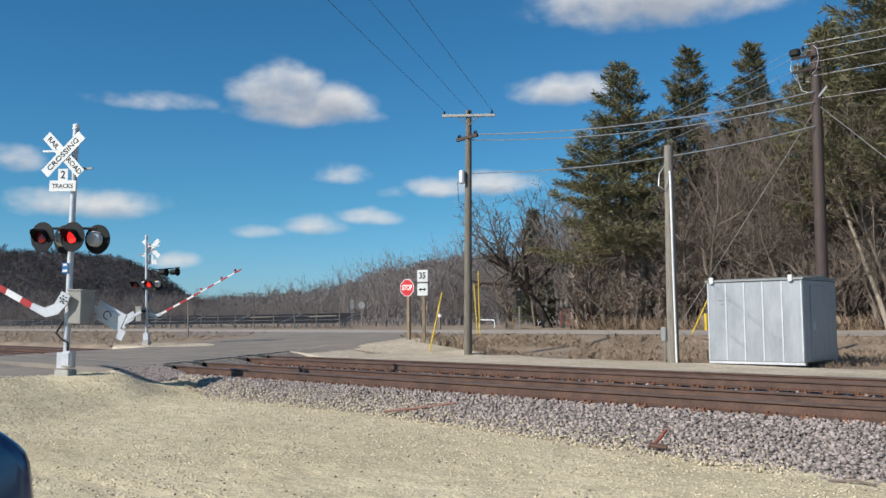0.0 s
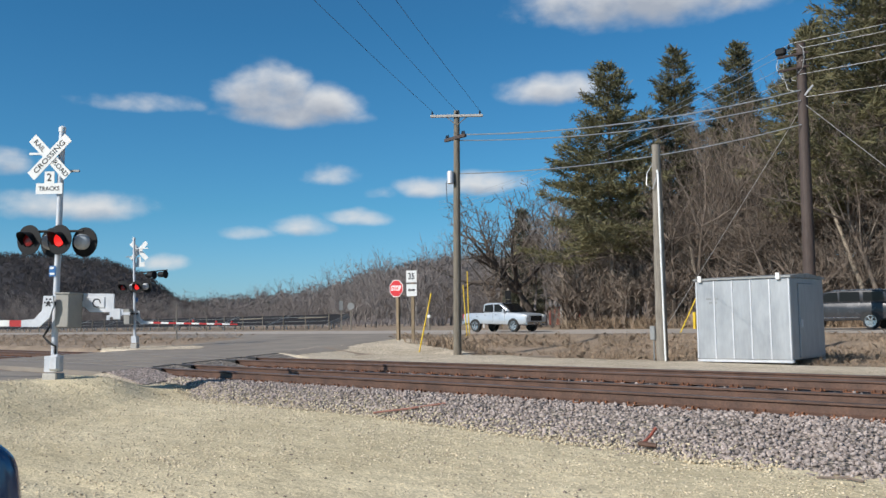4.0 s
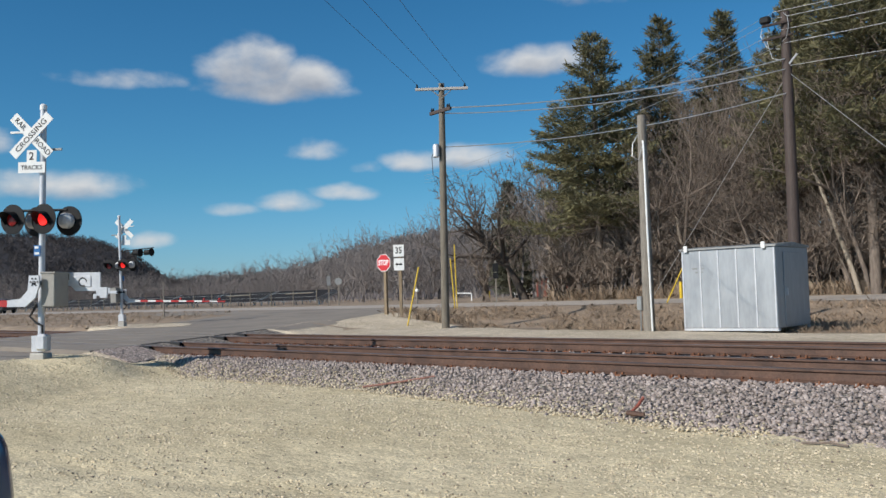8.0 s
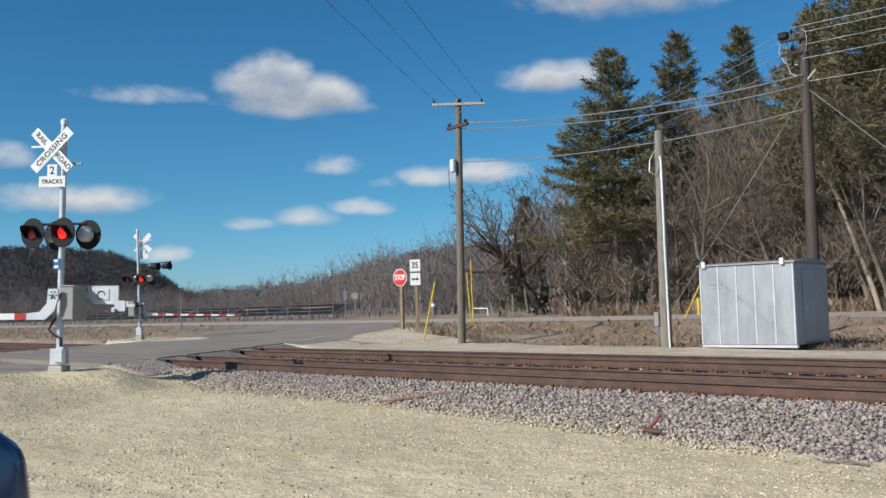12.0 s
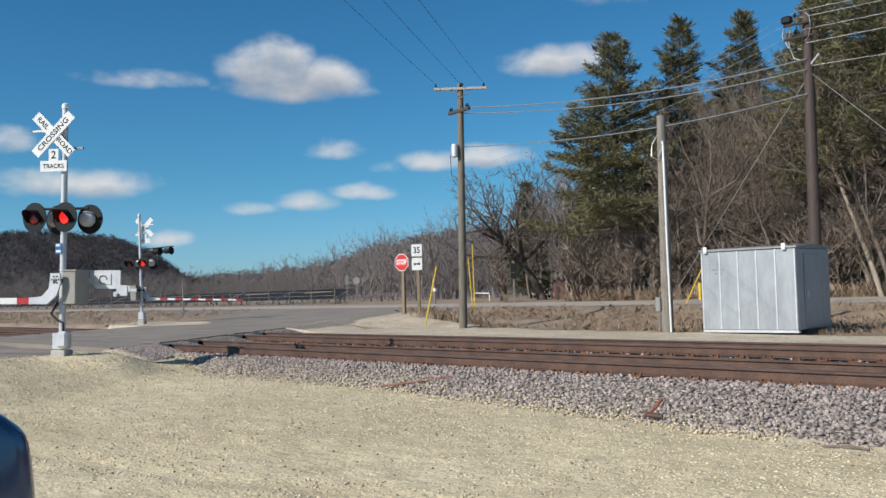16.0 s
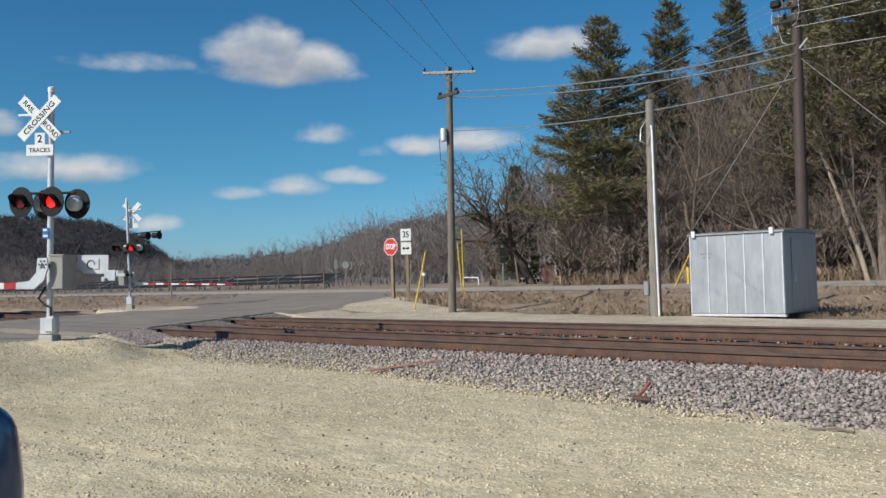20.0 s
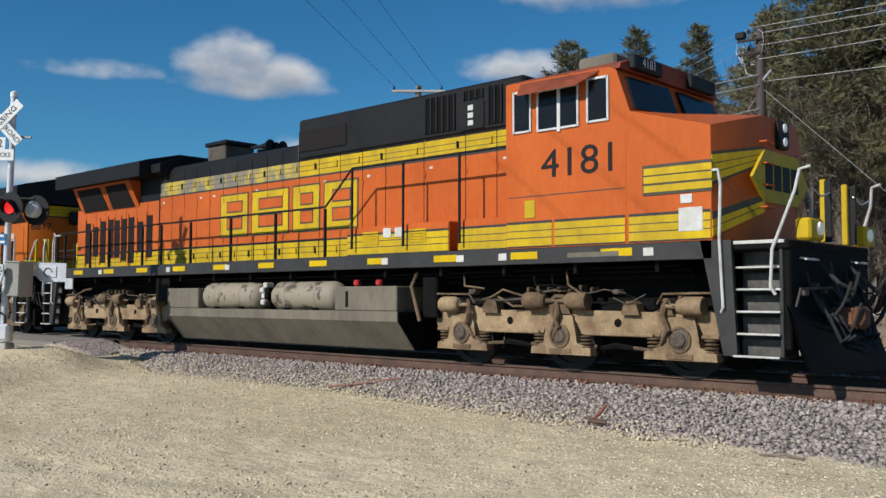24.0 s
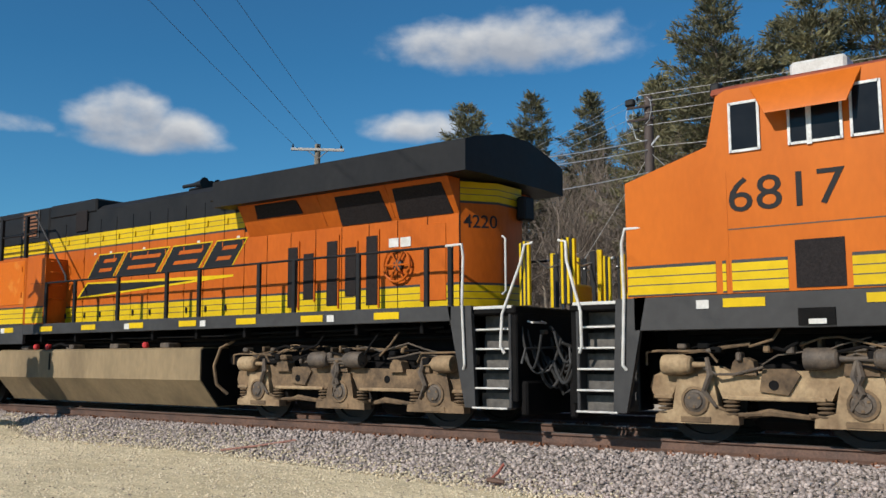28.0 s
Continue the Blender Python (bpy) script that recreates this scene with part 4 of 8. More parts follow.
def crown_stuff(name, spots, label, seed, material, blades=26):
    """A far slope of leafless trees: fuzzy crowns of single twig sprays on short stems, as one mesh."""
    rng = np.random.default_rng(seed)
    src = []
    for _ in range(8):
        n = blades
        c = rng.normal(0, 1, (n, 3))
        c *= (rng.uniform(0.3, 1, (n, 1)) / np.linalg.norm(c, axis=1, keepdims=True)) * np.array([2.6, 2.6, 3.2])
        d = c * np.array([0.3, 0.3, 0.3]) + rng.normal(0, 0.6, (n, 3))
        d[:, 2] = np.abs(d[:, 2]) + 0.25
        d /= np.linalg.norm(d, axis=1, keepdims=True)
        w = np.cross(d, rng.normal(0, 1, (n, 3)))
        w /= np.linalg.norm(w, axis=1, keepdims=True)
        ln, wd = rng.uniform(0.8, 2.2, (n, 1)), rng.uniform(0.10, 0.38, (n, 1))
        c[:, 2] += 5.2
        v = np.stack([c - w * wd, c + w * wd, c + d * ln + w * wd * 0.3, c + d * ln - w * wd * 0.3], 1).reshape(-1, 3)
        stem = np.array([(-0.16, 0, -1), (0.16, 0, -1), (0.10, 0, 6.5), (-0.10, 0, 6.5)])
        v = np.concatenate([v, stem, stem[:, [1, 0, 2]]])
        src.append((v, np.arange(len(v)).reshape(-1, 4)))
    V, F, k = [], [], 0
    for x, y, z, s in spots:
        v, f = src[rng.integers(0, 8)]
        an = rng.uniform(0, 6.283)
        r = np.array([[math.cos(an), -math.sin(an), 0], [math.sin(an), math.cos(an), 0], [0, 0, rng.uniform(0.8, 1.2)]]) * s
        V.append(v @ r.T + np.array([x, y, z]))
        F.append(f + k)
        k += len(v)
    ob = new(name, raw_mesh(name, np.concatenate(V), np.concatenate(F), material))
    return tagged(ob, label, "trees", kind="stuff")


near, dark = [], []
for i in range(9000):
    a = rt.uniform(36, 82)
    s = 1 - rt.random() ** 1.25 * 0.9
    x, y, z = ridge_at(a, s)
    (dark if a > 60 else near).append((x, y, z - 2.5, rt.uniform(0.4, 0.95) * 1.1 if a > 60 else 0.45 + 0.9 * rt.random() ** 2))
crown_stuff("ridge_woods", near, "leafless trees on the distant ridge", 9, M["fartwig"])
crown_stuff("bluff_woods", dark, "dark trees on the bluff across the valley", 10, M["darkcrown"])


# ---- signal shed, poles and road signs ----
def signal_shed():
    w, dpt, h = 2.88, 2.6, 2.56
    t = thing("signal_shed", (-14.55, 24.95, -0.20, 0, 0, 4.0), "silver aluminium railway signal shed on a gravel strip", "shed")
    g = Geo().box((0, 0, 0.08), (w, dpt, h - 0.14), 0.02)
    part("body", g, M["shed"], t)
    for i in range(6):
        x = 0.02 + i * (w - 0.08) / 5
        part("panel_seam", Geo().box((x, -0.016, 0.1), (x + 0.045, 0.004, h - 0.16), 0.006), M["alu"], t)
    g = Geo().extrude([(-0.05, h - 0.14), (-0.05, h - 0.09), (dpt * 0.5, h + 0.0), (dpt + 0.05, h - 0.09), (dpt + 0.05, h - 0.14)], -0.04, w + 0.04)
    part("roof", g, M["signback"], t, "shallow ridged metal roof")
    for x in (0.12, w - 0.38):
        part("lifting_lug", Geo().box((x, -0.085, h - 0.20), (x + 0.12, -0.05, h + 0.0), 0.02), M["white"], t, "white lifting lug")
    part("skid", Geo().box((0.0, 0.02, 0.0), (w, 0.16, 0.085), 0.01), M["alu"], t)
    part("skid", Geo().box((0.0, dpt - 0.16, 0.0), (w, dpt - 0.02, 0.085), 0.01), M["alu"], t)
    part("door", Geo().box((w - 0.004, 0.55, 0.14), (w + 0.03, 1.75, h - 0.3), 0.012), M["shed"], t)
    part("door_handle", Geo().box((w + 0.025, 0.66, 1.0), (w + 0.07, 0.72, 1.22), 0.01), M["alu"], t)
    for i in range(2):
        for k in range(2):
            x = 0.34 + 0.1 * i + k * (0.22 - 0.07 * i)
            part("writing_bar", Geo().box((x, -0.006, 1.84 - 0.115 * i), (x + 0.17 - 0.07 * i, 0.001, 1.89 - 0.115 * i), 0.0), M["signback"], t)
    return t


signal_shed()


def bar_pole(name, x, y, z, h, r, material, label, lean=(0, 0)):
    t = thing(name, (x, y, z), label, "utility pole")
    g = Geo().tube([(0, 0, -0.6), (lean[0] * 0.5, lean[1] * 0.5, h * 0.5), (lean[0], lean[1], h)], [r * 1.12, r, r * 0.8], 14)
    part("shaft", g, material, t)
    return t


def insulator(parent, x, y, z, s=1.0):
    prof = [(0.012 * s, 0), (0.03 * s, 0.02 * s), (0.03 * s, 0.05 * s), (0.06 * s, 0.06 * s), (0.05 * s, 0.1 * s), (0.03 * s, 0.12 * s), (0.03 * s, 0.16 * s), (0.012 * s, 0.18 * s)]
    return part("insulator", Geo().lathe(prof, 10), M["black"], parent, at=pose(x, y, z))


VIEW = Vector((0.7, 0.71))       # across the line of sight
p1 = bar_pole("utility_pole", -27.55, 27.8, -0.16, 10.35, 0.155, M["wood"], "weathered wooden utility pole with a crossarm and transformer", (0.1, 0.1))
ax = Vector((0.72, 0.69, 0))
m_arm = Matrix.Translation((0.1, 0.1, 10.10)) @ Matrix.Rotation(math.atan2(ax.y, ax.x), 4, "Z")
part("crossarm", Geo().box((-1.13, -0.17, -0.055), (1.13, -0.05, 0.055), 0.01, m_arm), M["paletimber"], p1, "pale weathered crossarm")
for s in (-1, 1):
    a, b = m_arm @ Vector((s * 0.45, -0.11, -0.03)), m_arm @ Vector((0, -0.14, -0.42))
    part("brace", Geo().tube([a, b], 0.02, 6), M["greypole"], p1)
for s in (-1.05, 0.0, 1.0):
    q = m_arm @ Vector((s, -0.11, 0.05))
    insulator(p1, q.x, q.y, q.z, 1.0)
m2 = Matrix.Translation((0.1, 0.1, 9.15)) @ Matrix.Rotation(math.atan2(ax.y, ax.x) - 0.9, 4, "Z")
part("second_crossarm", Geo().box((-0.72, -0.16, -0.07), (0.72, -0.04, 0.07), 0.01, m2), M["darkwood"], p1, "dark lower crossarm")
for s in (-0.62, -0.5, 0.5, 0.62):
    q = m2 @ Vector((s, -0.1, 0.06))
    insulator(p1, q.x, q.y, q.z, 0.9)
g = Geo().lathe([(0.12, 0), (0.145, 0.02), (0.145, 0.50), (0.12, 0.55), (0.04, 0.57)], 16)
part("transformer", g, M["alu"], p1, "small grey cylindrical transformer", at=pose(-0.02, -0.22, 7.15))
part("conduit", Geo().tube([(-0.2, -0.1, 7.6), (-0.35, -0.16, 7.2), (-0.33, -0.14, 6.4), (-0.12, -0.05, 6.3)], 0.015, 6), M["darkwire"], p1)

p3 = bar_pole("service_pole", -16.05, 25.4, -0.22, 6.9, 0.17, M["greypole"], "short grey weathered pole with a white conduit", (0.02, 0))
part("conduit", Geo().tube([(0.24, -0.2, 0), (0.20, -0.2, 3.0), (0.17, -0.18, 5.9), (0.1, -0.1, 6.05)], 0.032, 8), M["white"], p3, "white plastic conduit")
part("cable_loop", Geo().tube([(0.16, -0.18, 5.95), (0.0, -0.22, 5.45), (-0.25, -0.2, 5.6), (-0.28, -0.1, 6.0), (-0.05, -0.1, 6.3)], 0.018, 6), M["wire"], p3)
part("meter_box", Geo().box((-0.30, -0.22, 0.65), (-0.12, -0.08, 1.1), 0.02), M["signback"], p3)
part("conduit", Geo().tube([(-0.2, -0.15, 0), (-0.2, -0.15, 0.7)], 0.025, 6), M["signback"], p3)

p4 = bar_pole("utility_pole", -17.1, 38.7, 0.25, 12.7, 0.24, M["darkwood"], "tall dark brown utility pole at the bend of the line", (0.1, 0))
for z, r in ((12.2, 0.5), (11.6, 0.45)):
    part("bracket", Geo().box((-0.95, -0.12, -0.05), (0.35, 0.0, 0.05), 0.01, pose(0.1, -0.18, z, 0, -10, 40)), M["darkwood"], p4)
part("switch_gear", Geo().box((-0.2, -0.18, -0.16), (0.25, 0.1, 0.16), 0.06), M["black"], p4, at=pose(-0.55, -0.55, 12.35))
part("lamp_arm", Geo().tube([(0.15, -0.1, 10.3), (0.6, -0.1, 10.75)], 0.045, 6), M["alu"], p4)


for k, (dx, z0, z1) in enumerate(((-0.75, 12.3, 11.2), (-0.5, 12.1, 10.7), (0.35, 12.4, 11.5))):
    pts = [(dx * 0.4, -0.25, z0 + 0.2), (dx, -0.35, z0), (dx * 1.15, -0.38, (z0 + z1) / 2), (dx * 0.8, -0.35, z1), (dx * 0.1, -0.28, z1 - 0.15)]
    part("jumper_wire", Geo().tube(pts, 0.014, 6), M["wire"], p4)
for z in (12.45, 11.7, 11.0):
    insulator(p4, -0.3, -0.3, z, 1.3)


def cable(p0, p1, sag, r, material, label, n=16):
    """A hanging cable from pole to pole."""
    p0, p1 = Vector(p0), Vector(p1)
    pts = [p0.lerp(p1, i / n) - Vector((0, 0, sag * 4 * (i / n) * (1 - i / n))) for i in range(n + 1)]
    return tagged(part("power_cable", Geo().tube(pts, r, 5), material), label, "cable", "overhead cables")


A = Vector((-27.45, 27.9, -0.16))
B = Vector((-17.0, 38.7, 0.25))
for s, mm in ((-1.05, M["darkwire"]), (0.0, M["darkwire"]), (1.0, M["darkwire"])):
    q = m_arm @ Vector((s, -0.11, 0.22)) + Vector((-27.55, 27.8, -0.16))
    cable(q, Vector((0.6 + s * 1.5, -14, 10.6)), 0.35, 0.0075, mm, "dark overhead power cable crossing above the railway", 30)
for zA, zB, r in ((9.3, 10.6, 0.027), (9.05, 10.15, 0.022), (7.6, 9.1, 0.022)):
    cable(A + Vector((0.1, 0.05, zA)), B + Vector((0, -0.25, zB)), 0.45, r, M["wire"], "bright aluminium overhead cable between poles")
for zB, dx in ((12.75, -0.9), (12.45, -0.6), (11.9, -0.3), (11.3, 0)):
    cable(B + Vector((dx * 0.4, -0.2, zB)), Vector((-74, 72, 14.2 + (zB - 12) * 0.6)), 1.0, 0.009, M["wire"], "bright aluminium overhead cable between poles")
    cable(B + Vector((dx * 0.4, -0.2, zB)), Vector((24, 46, 15.5 + (zB - 12) * 1.0)), 0.6, 0.014, M["wire"], "bright aluminium overhead cable between poles")
cable(A + Vector((0.1, 0, 6.35)), Vector((-42, 47, 6.4)), 0.5, 0.014, M["darkwire"], "dark sagging overhead service cable")
cable(B + Vector((0, -0.1, 9.9)), (-27.0, 43.0, 0.5), 0.0, 0.015, M["wire"], "taut steel guy wire beside the pole", 4)
cable(B + Vector((0.1, -0.1, 10.0)), (-7.5, 41.5, 0.4), 0.0, 0.015, M["wire"], "taut steel guy wire beside the pole", 4)
cable(B + Vector((0.1, -0.1, 10.3)), (22, 44, 11.3), 0.3, 0.012, M["wire"], "thin overhead cable along the highway", 10)


def post(g, x, y, z0, z1, w=0.1):
    return g.box((x - w / 2, y - w / 2, z0), (x + w / 2, y + w / 2, z1), 0.008)


def octagon(r):
    return [(r * math.cos(radians(22.5 + 45 * k)), r * math.sin(radians(22.5 + 45 * k))) for k in range(8)]


def stop_sign():
    t = thing("stop_sign", (-34.1, 30.2, 0.29, 0, 0, 10), "red octagonal stop sign on a wooden post", "sign")
    part("post", post(Geo(), 0.04, 0.08, -0.9, 2.9, 0.15), M["post"], t)
    part("border", Geo().extrude(octagon(0.453), 0.0, -0.012, "y"), M["white"], t, at=pose(0, 0, 2.5))
    part("face", Geo().extrude(octagon(0.42), -0.013, -0.017, "y"), M["red"], t, at=pose(0, 0, 2.5))
    letters("lettering", "STOP", 0.36, M["white"], t, pose(0, -0.02, 2.5), 0.002, 0.012, 0.72)
    return t


def route_sign():
    t = thing("route_sign", (-32.57, 29.82, 0.17, 0, 0, 36), "white route 35 sign with a two-way arrow plate", "sign")
    part("post", post(Geo(), 0.04, 0.08, -0.9, 3.35, 0.15), M["post"], t)
    g = Geo().box((-0.255, -0.012, 2.85), (0.255, 0.0, 3.42), 0.0)
    part("route_plate", g, M["white"], t)
    letters("lettering", "35", 0.42, M["black"], t, pose(0, -0.016, 3.135), 0.002, 0.008, 0.8)
    part("arrow_plate", Geo().box((-0.25, -0.012, 2.19), (0.25, 0.0, 2.77), 0.0), M["white"], t)
    a = Geo().extrude([(-0.19, 0), (-0.07, 0.085), (-0.07, 0.03), (0.07, 0.03), (0.07, 0.085), (0.19, 0), (0.07, -0.085), (0.07, -0.03), (-0.07, -0.03), (-0.07, -0.085)], -0.013, -0.017, "y")
    part("arrow", a, M["black"], t, at=pose(0, 0, 2.48))
    return t


stop_sign()
route_sign()


# ---- the level crossing ----
def road_edge_x(y):
    return -22.0 - 0.75 * (y - 9.6)


def slab(name, y0, y1, z0, z1, material, parent, over=0.0, width=11.7):
    """A slab of the crossing between two rails, its ends cut along the road."""
    a, b = road_edge_x(y0) + over, road_edge_x(y1) + over
    pts = [(a, y0), (b, y1), (b - width, y1), (a - width, y0)]
    return part(name, Geo().extrude(pts, z0, z1, "z"), material, parent)


cr = thing("crossing_surface", (0, 0, 0), "asphalt level crossing with black rubber strips along the rails", "level crossing")
for y0, y1 in ((10.0, 11.80), (12.16, 13.33), (13.66, 16.02), (16.36, 17.53), (17.87, 20.75)):
    slab("asphalt_panel", y0, y1, -0.75, 0.004, M["asphalt"], cr)
for y in RAIL_Y:
    slab("rubber_strip", y - 0.18, y - 0.045, -0.2, -0.012, M["rubber"], cr, 0.9, 13.4)
    slab("rubber_strip", y + 0.085, y + 0.16, -0.2, -0.016, M["rubber"], cr, 0.5, 13.4)

# stone shoulders that slope down from the ends of the crossing
for y0, y1 in ((9.7, 11.78), (12.18, 13.33), (13.68, 16.0), (16.38, 17.53), (17.9, 20.6)):
    g = Geo()
    rows = []
    for y in [*np.linspace(y0, y1, 12), y1 + 0.02]:
        low = 0.35 * max(0.0, 10.0 - y) + (0.5 if y > y1 else 0)
        rows.append([(road_edge_x(y) + e, y, ze - low + 0.02 * noise.noise(Vector((e * 3, y * 3, 4)))) for e, ze in ((-0.3, -0.03), (0.0, -0.02), (0.5, -0.06), (1.1, -0.13), (1.9, -0.24), (3.2, -0.5))])
    g.grid(rows)
    part("stone_shoulder", g, M["sand"] if y0 < 10 else M["bed"], cr, smooth=60)

rs = np.random.default_rng(21)
n = 3600
ey, ee = rs.uniform(10.1, 11.85, n), rs.uniform(0.1, 2.0, n)
sz = np.interp(ee, (0, 0.5, 1.1, 1.9, 3.2), (-0.02, -0.06, -0.13, -0.24, -0.5)) - 0.35 * np.maximum(0, 10.0 - ey)
scatter("shoulder_stones", np.stack([-22.0 - 0.75 * (ey - 9.6) + ee, ey, sz + 0.012], 1), rs.uniform(0.022, 0.045, n), M["ballast"], "grey ballast stones at the end of the crossing", "ballast", 22)

M["lampred"] = glow("lit red signal lens", (1.0, 0.025, 0.02), 0.75)
M["lampdim"] = mat("dark red signal lens", (0.22, 0.012, 0.012), None, 5, 0.25)
M["lampback"] = mat("white lamp housing", (0.62, 0.62, 0.62), (0.5, 0.5, 0.5), 4, 0.5)
M["box"] = mat("grey gate mechanism case", (0.34, 0.325, 0.29), (0.27, 0.255, 0.23), 2, 0.6, fine=0.1)
M["bluesign"] = mat("blue notice sheeting", (0.03, 0.17, 0.45), None, 5, 0.45)


def flasher(parent, x, y, z, face, lit, turn=0.0):
    """A crossing lamp: black background disc, hood and red lens; face -1 looks to local -y, turned about the upright by turn."""
    at = pose(x, y, z, 0, 0, turn)
    m = pose(0, 0, 0, 90 if face < 0 else -90, 0, 0)
    lamp = part("flasher", Geo().lathe([(0.325, 0.0), (0.33, 0.01), (0.33, 0.02), (0.17, 0.025), (0.16, -0.10), (0.10, -0.14)], 28, m), M["black"], parent, "black round flasher background", at=at)
    part("housing", Geo().lathe([(0.17, -0.02), (0.17, -0.14), (0.11, -0.2), (0.04, -0.21)], 18, m), M["lampback"], lamp)
    part("lens", Geo().lathe([(0.145, 0.028), (0.135, 0.04), (0.08, 0.055), (0.02, 0.06)], 18, m), M["lampred"] if lit else M["lampdim"], lamp)
    rows = []
    for k in range(15):
        a = radians(-35 + 250 * k / 14)
        c, s = math.cos(a), math.sin(a)
        ln = 0.06 + 0.22 * max(0, 0.35 + s) / 1.35
        rows.append([(0.175 * c, face * 0.02, 0.175 * s), (0.185 * c, face * (0.02 + ln), 0.175 * s - 0.02)])
    hood = Geo().grid(rows)
    hood.grid([[(p[0] * 0.97, p[1], p[2] * 0.97) for p in r] for r in rows])
    part("visor", hood, M["black"], lamp)
    return lamp


def crossbuck(parent, x, y, z, face):
    cb = part("crossbuck", Geo().box((-0.61, -0.006, -0.115), (0.61, 0.006, 0.115), 0.0, pose(x, y, z, 0, 45, 0)), M["white"], parent, "white crossbuck sign")
    part("blade", Geo().box((-0.61, -0.006, -0.115), (0.61, 0.006, 0.115), 0.0, pose(x, y + face * 0.014, z, 0, -45, 0)), M["white"], cb)
    if face < 0:
        letters("lettering", "CROSSING", 0.165, M["black"], cb, pose(x, y + face * 0.024, z, 0, -45, 0), 0.001, 0.001, 1.22)
        for word, s in (("RAIL", -0.36), ("ROAD", 0.37)):
            letters("lettering", word, 0.165, M["black"], cb, pose(x + s * 0.707, y + face * 0.010, z - s * 0.707, 0, 45, 0), 0.001, 0.0, 1.0)
    return cb


def crossing_signal(x, y, z, turn, label, arm_len):
    t = thing("crossing_signal", pose(x, y, z, 0, 1.2, turn), label, "crossing signal", "crossing signals")
    part("footing", Geo().box((-0.17, -0.17, -0.45), (0.17, 0.17, 0.01), 0.02), M["concrete"], t)
    part("base_casting", Geo().extrude([(-0.14, -0.14), (0.14, -0.14), (0.14, 0.14), (-0.14, 0.14)], 0.04, 0.38, "z"), M["alu"], t)
    part("junction_box", Geo().box((0.02, -0.28, 0.06), (0.27, -0.10, 0.42), 0.05), M["alu"], t)
    part("mast", Geo().tube([(0, 0, 0.3), (0, 0, 5.35)], 0.068, 16), M["alu"], t)
    part("mast_cap", Geo().lathe([(0.075, 0), (0.075, 0.1), (0.03, 0.13)], 14, pose(0, 0, 5.32)), M["white"], t)
    crossbuck(t, -0.20, -0.12, 4.74, -1)
    part("edge_on_blade", Geo().box((-0.8, 0.02, 4.82), (-0.1, 0.06, 4.87), 0.005), M["white"], t)
    part("edge_on_blade", Geo().box((0.1, 0.02, 4.42), (0.42, 0.06, 4.47), 0.005), M["signback"], t)
    tp = part("tracks_plate", Geo().box((-0.51, -0.12, 3.92), (0.12, -0.108, 4.16), 0.0), M["white"], t)
    letters("lettering", "TRACKS", 0.135, M["black"], tp, pose(-0.195, -0.124, 4.035), 0.001, 0.001)
    tp = part("count_plate", Geo().box((-0.31, -0.12, 4.16), (-0.08, -0.108, 4.42), 0.0), M["white"], t)
    letters("lettering", "2", 0.24, M["black"], tp, pose(-0.195, -0.124, 4.28), 0.001, 0.002)
    part("crossarm", Geo().tube([(-0.70, -0.06, 3.1), (0.62, -0.06, 3.1)], 0.028, 8), M["black"], t)
    flasher(t, -0.56, -0.2, 2.9, -1, False, -12)
    flasher(t, 0.16, -0.2, 2.9, -1, True, -12)
    flasher(t, -0.26, 0.2, 2.88, 1, True, -8)
    flasher(t, 0.50, 0.2, 2.88, 1, False, -8)
    ns = part("notice", Geo().box((-0.14, -0.085, 2.11), (0.01, -0.075, 2.34), 0.0), M["bluesign"], t, "small blue notice")
    part("writing_bar", Geo().box((-0.12, -0.09, 2.14), (-0.01, -0.086, 2.19), 0.0), M["white"], ns)
    part("writing_bar", Geo().box((-0.12, -0.09, 2.27), (-0.03, -0.086, 2.32), 0.0), M["white"], ns)
    bx = part("gate_mechanism", Geo().box((0.08, -0.16, 1.0), (0.40, 0.40, 1.74), 0.02), M["box"], t, "grey metal gate mechanism case")
    part("lid", Geo().box((0.06, -0.18, 1.72), (0.42, 0.42, 1.76), 0.01), M["box"], bx)
    part("conduit", Geo().tube([(-0.05, -0.1, 1.05), (-0.18, -0.14, 0.8), (-0.02, -0.14, 0.65), (0.12, -0.16, 0.6), (0.14, -0.18, 0.3)], 0.025, 8), M["rubber"], t)
    # the arm swings on an axle beside the case
    g = new("gate")
    g.parent = t
    g.matrix_basis = pose(0, -0.24, 1.42)
    out = [(0.10, 0.26), (0.12, 0.06), (0.03, -0.22), (-0.20, -0.41), (-0.62, -0.41), (-0.62, -0.27), (-0.32, -0.24), (-0.15, -0.06), (-0.12, 0.26)]
    part("arm_bracket", Geo().extrude(out, -0.05, 0.0, "y"), M["alu"], g, "silver arm bracket")
    for k in range(6):
        a = radians(60 * k)
        part("bolt", Geo().lathe([(0.018, 0), (0.018, 0.012)], 8, pose(0.0 + 0.08 * math.cos(a), -0.051, 0.12 + 0.08 * math.sin(a), 90, 0, 0)), M["black"], g)
    cw = [(0.02, 0.18), (0.42, 0.17), (0.42, 0.33), (1.15, 0.33), (1.15, -0.08), (0.58, -0.08), (0.45, 0.04), (0.02, 0.03)]
    part("counterweight_arm", Geo().extrude(cw, 0.62, 0.66, "y"), M["alu"], g, "silver counterweight plate")
    part("ring", Geo().tube([(0.75 + 0.09 * math.cos(radians(30 * k)), 0.598, 0.12 + 0.09 * math.sin(radians(30 * k))) for k in range(11)], 0.012, 6), M["black"], g)
    part("link_plate", Geo().box((1.14, 0.61, -0.24), (1.32, 0.64, 0.0), 0.01), M["alu"], g)
    part("weight", Geo().box((0.5, 0.60, 0.0), (0.95, 0.68, 0.26), 0.02), M["alu"], g)
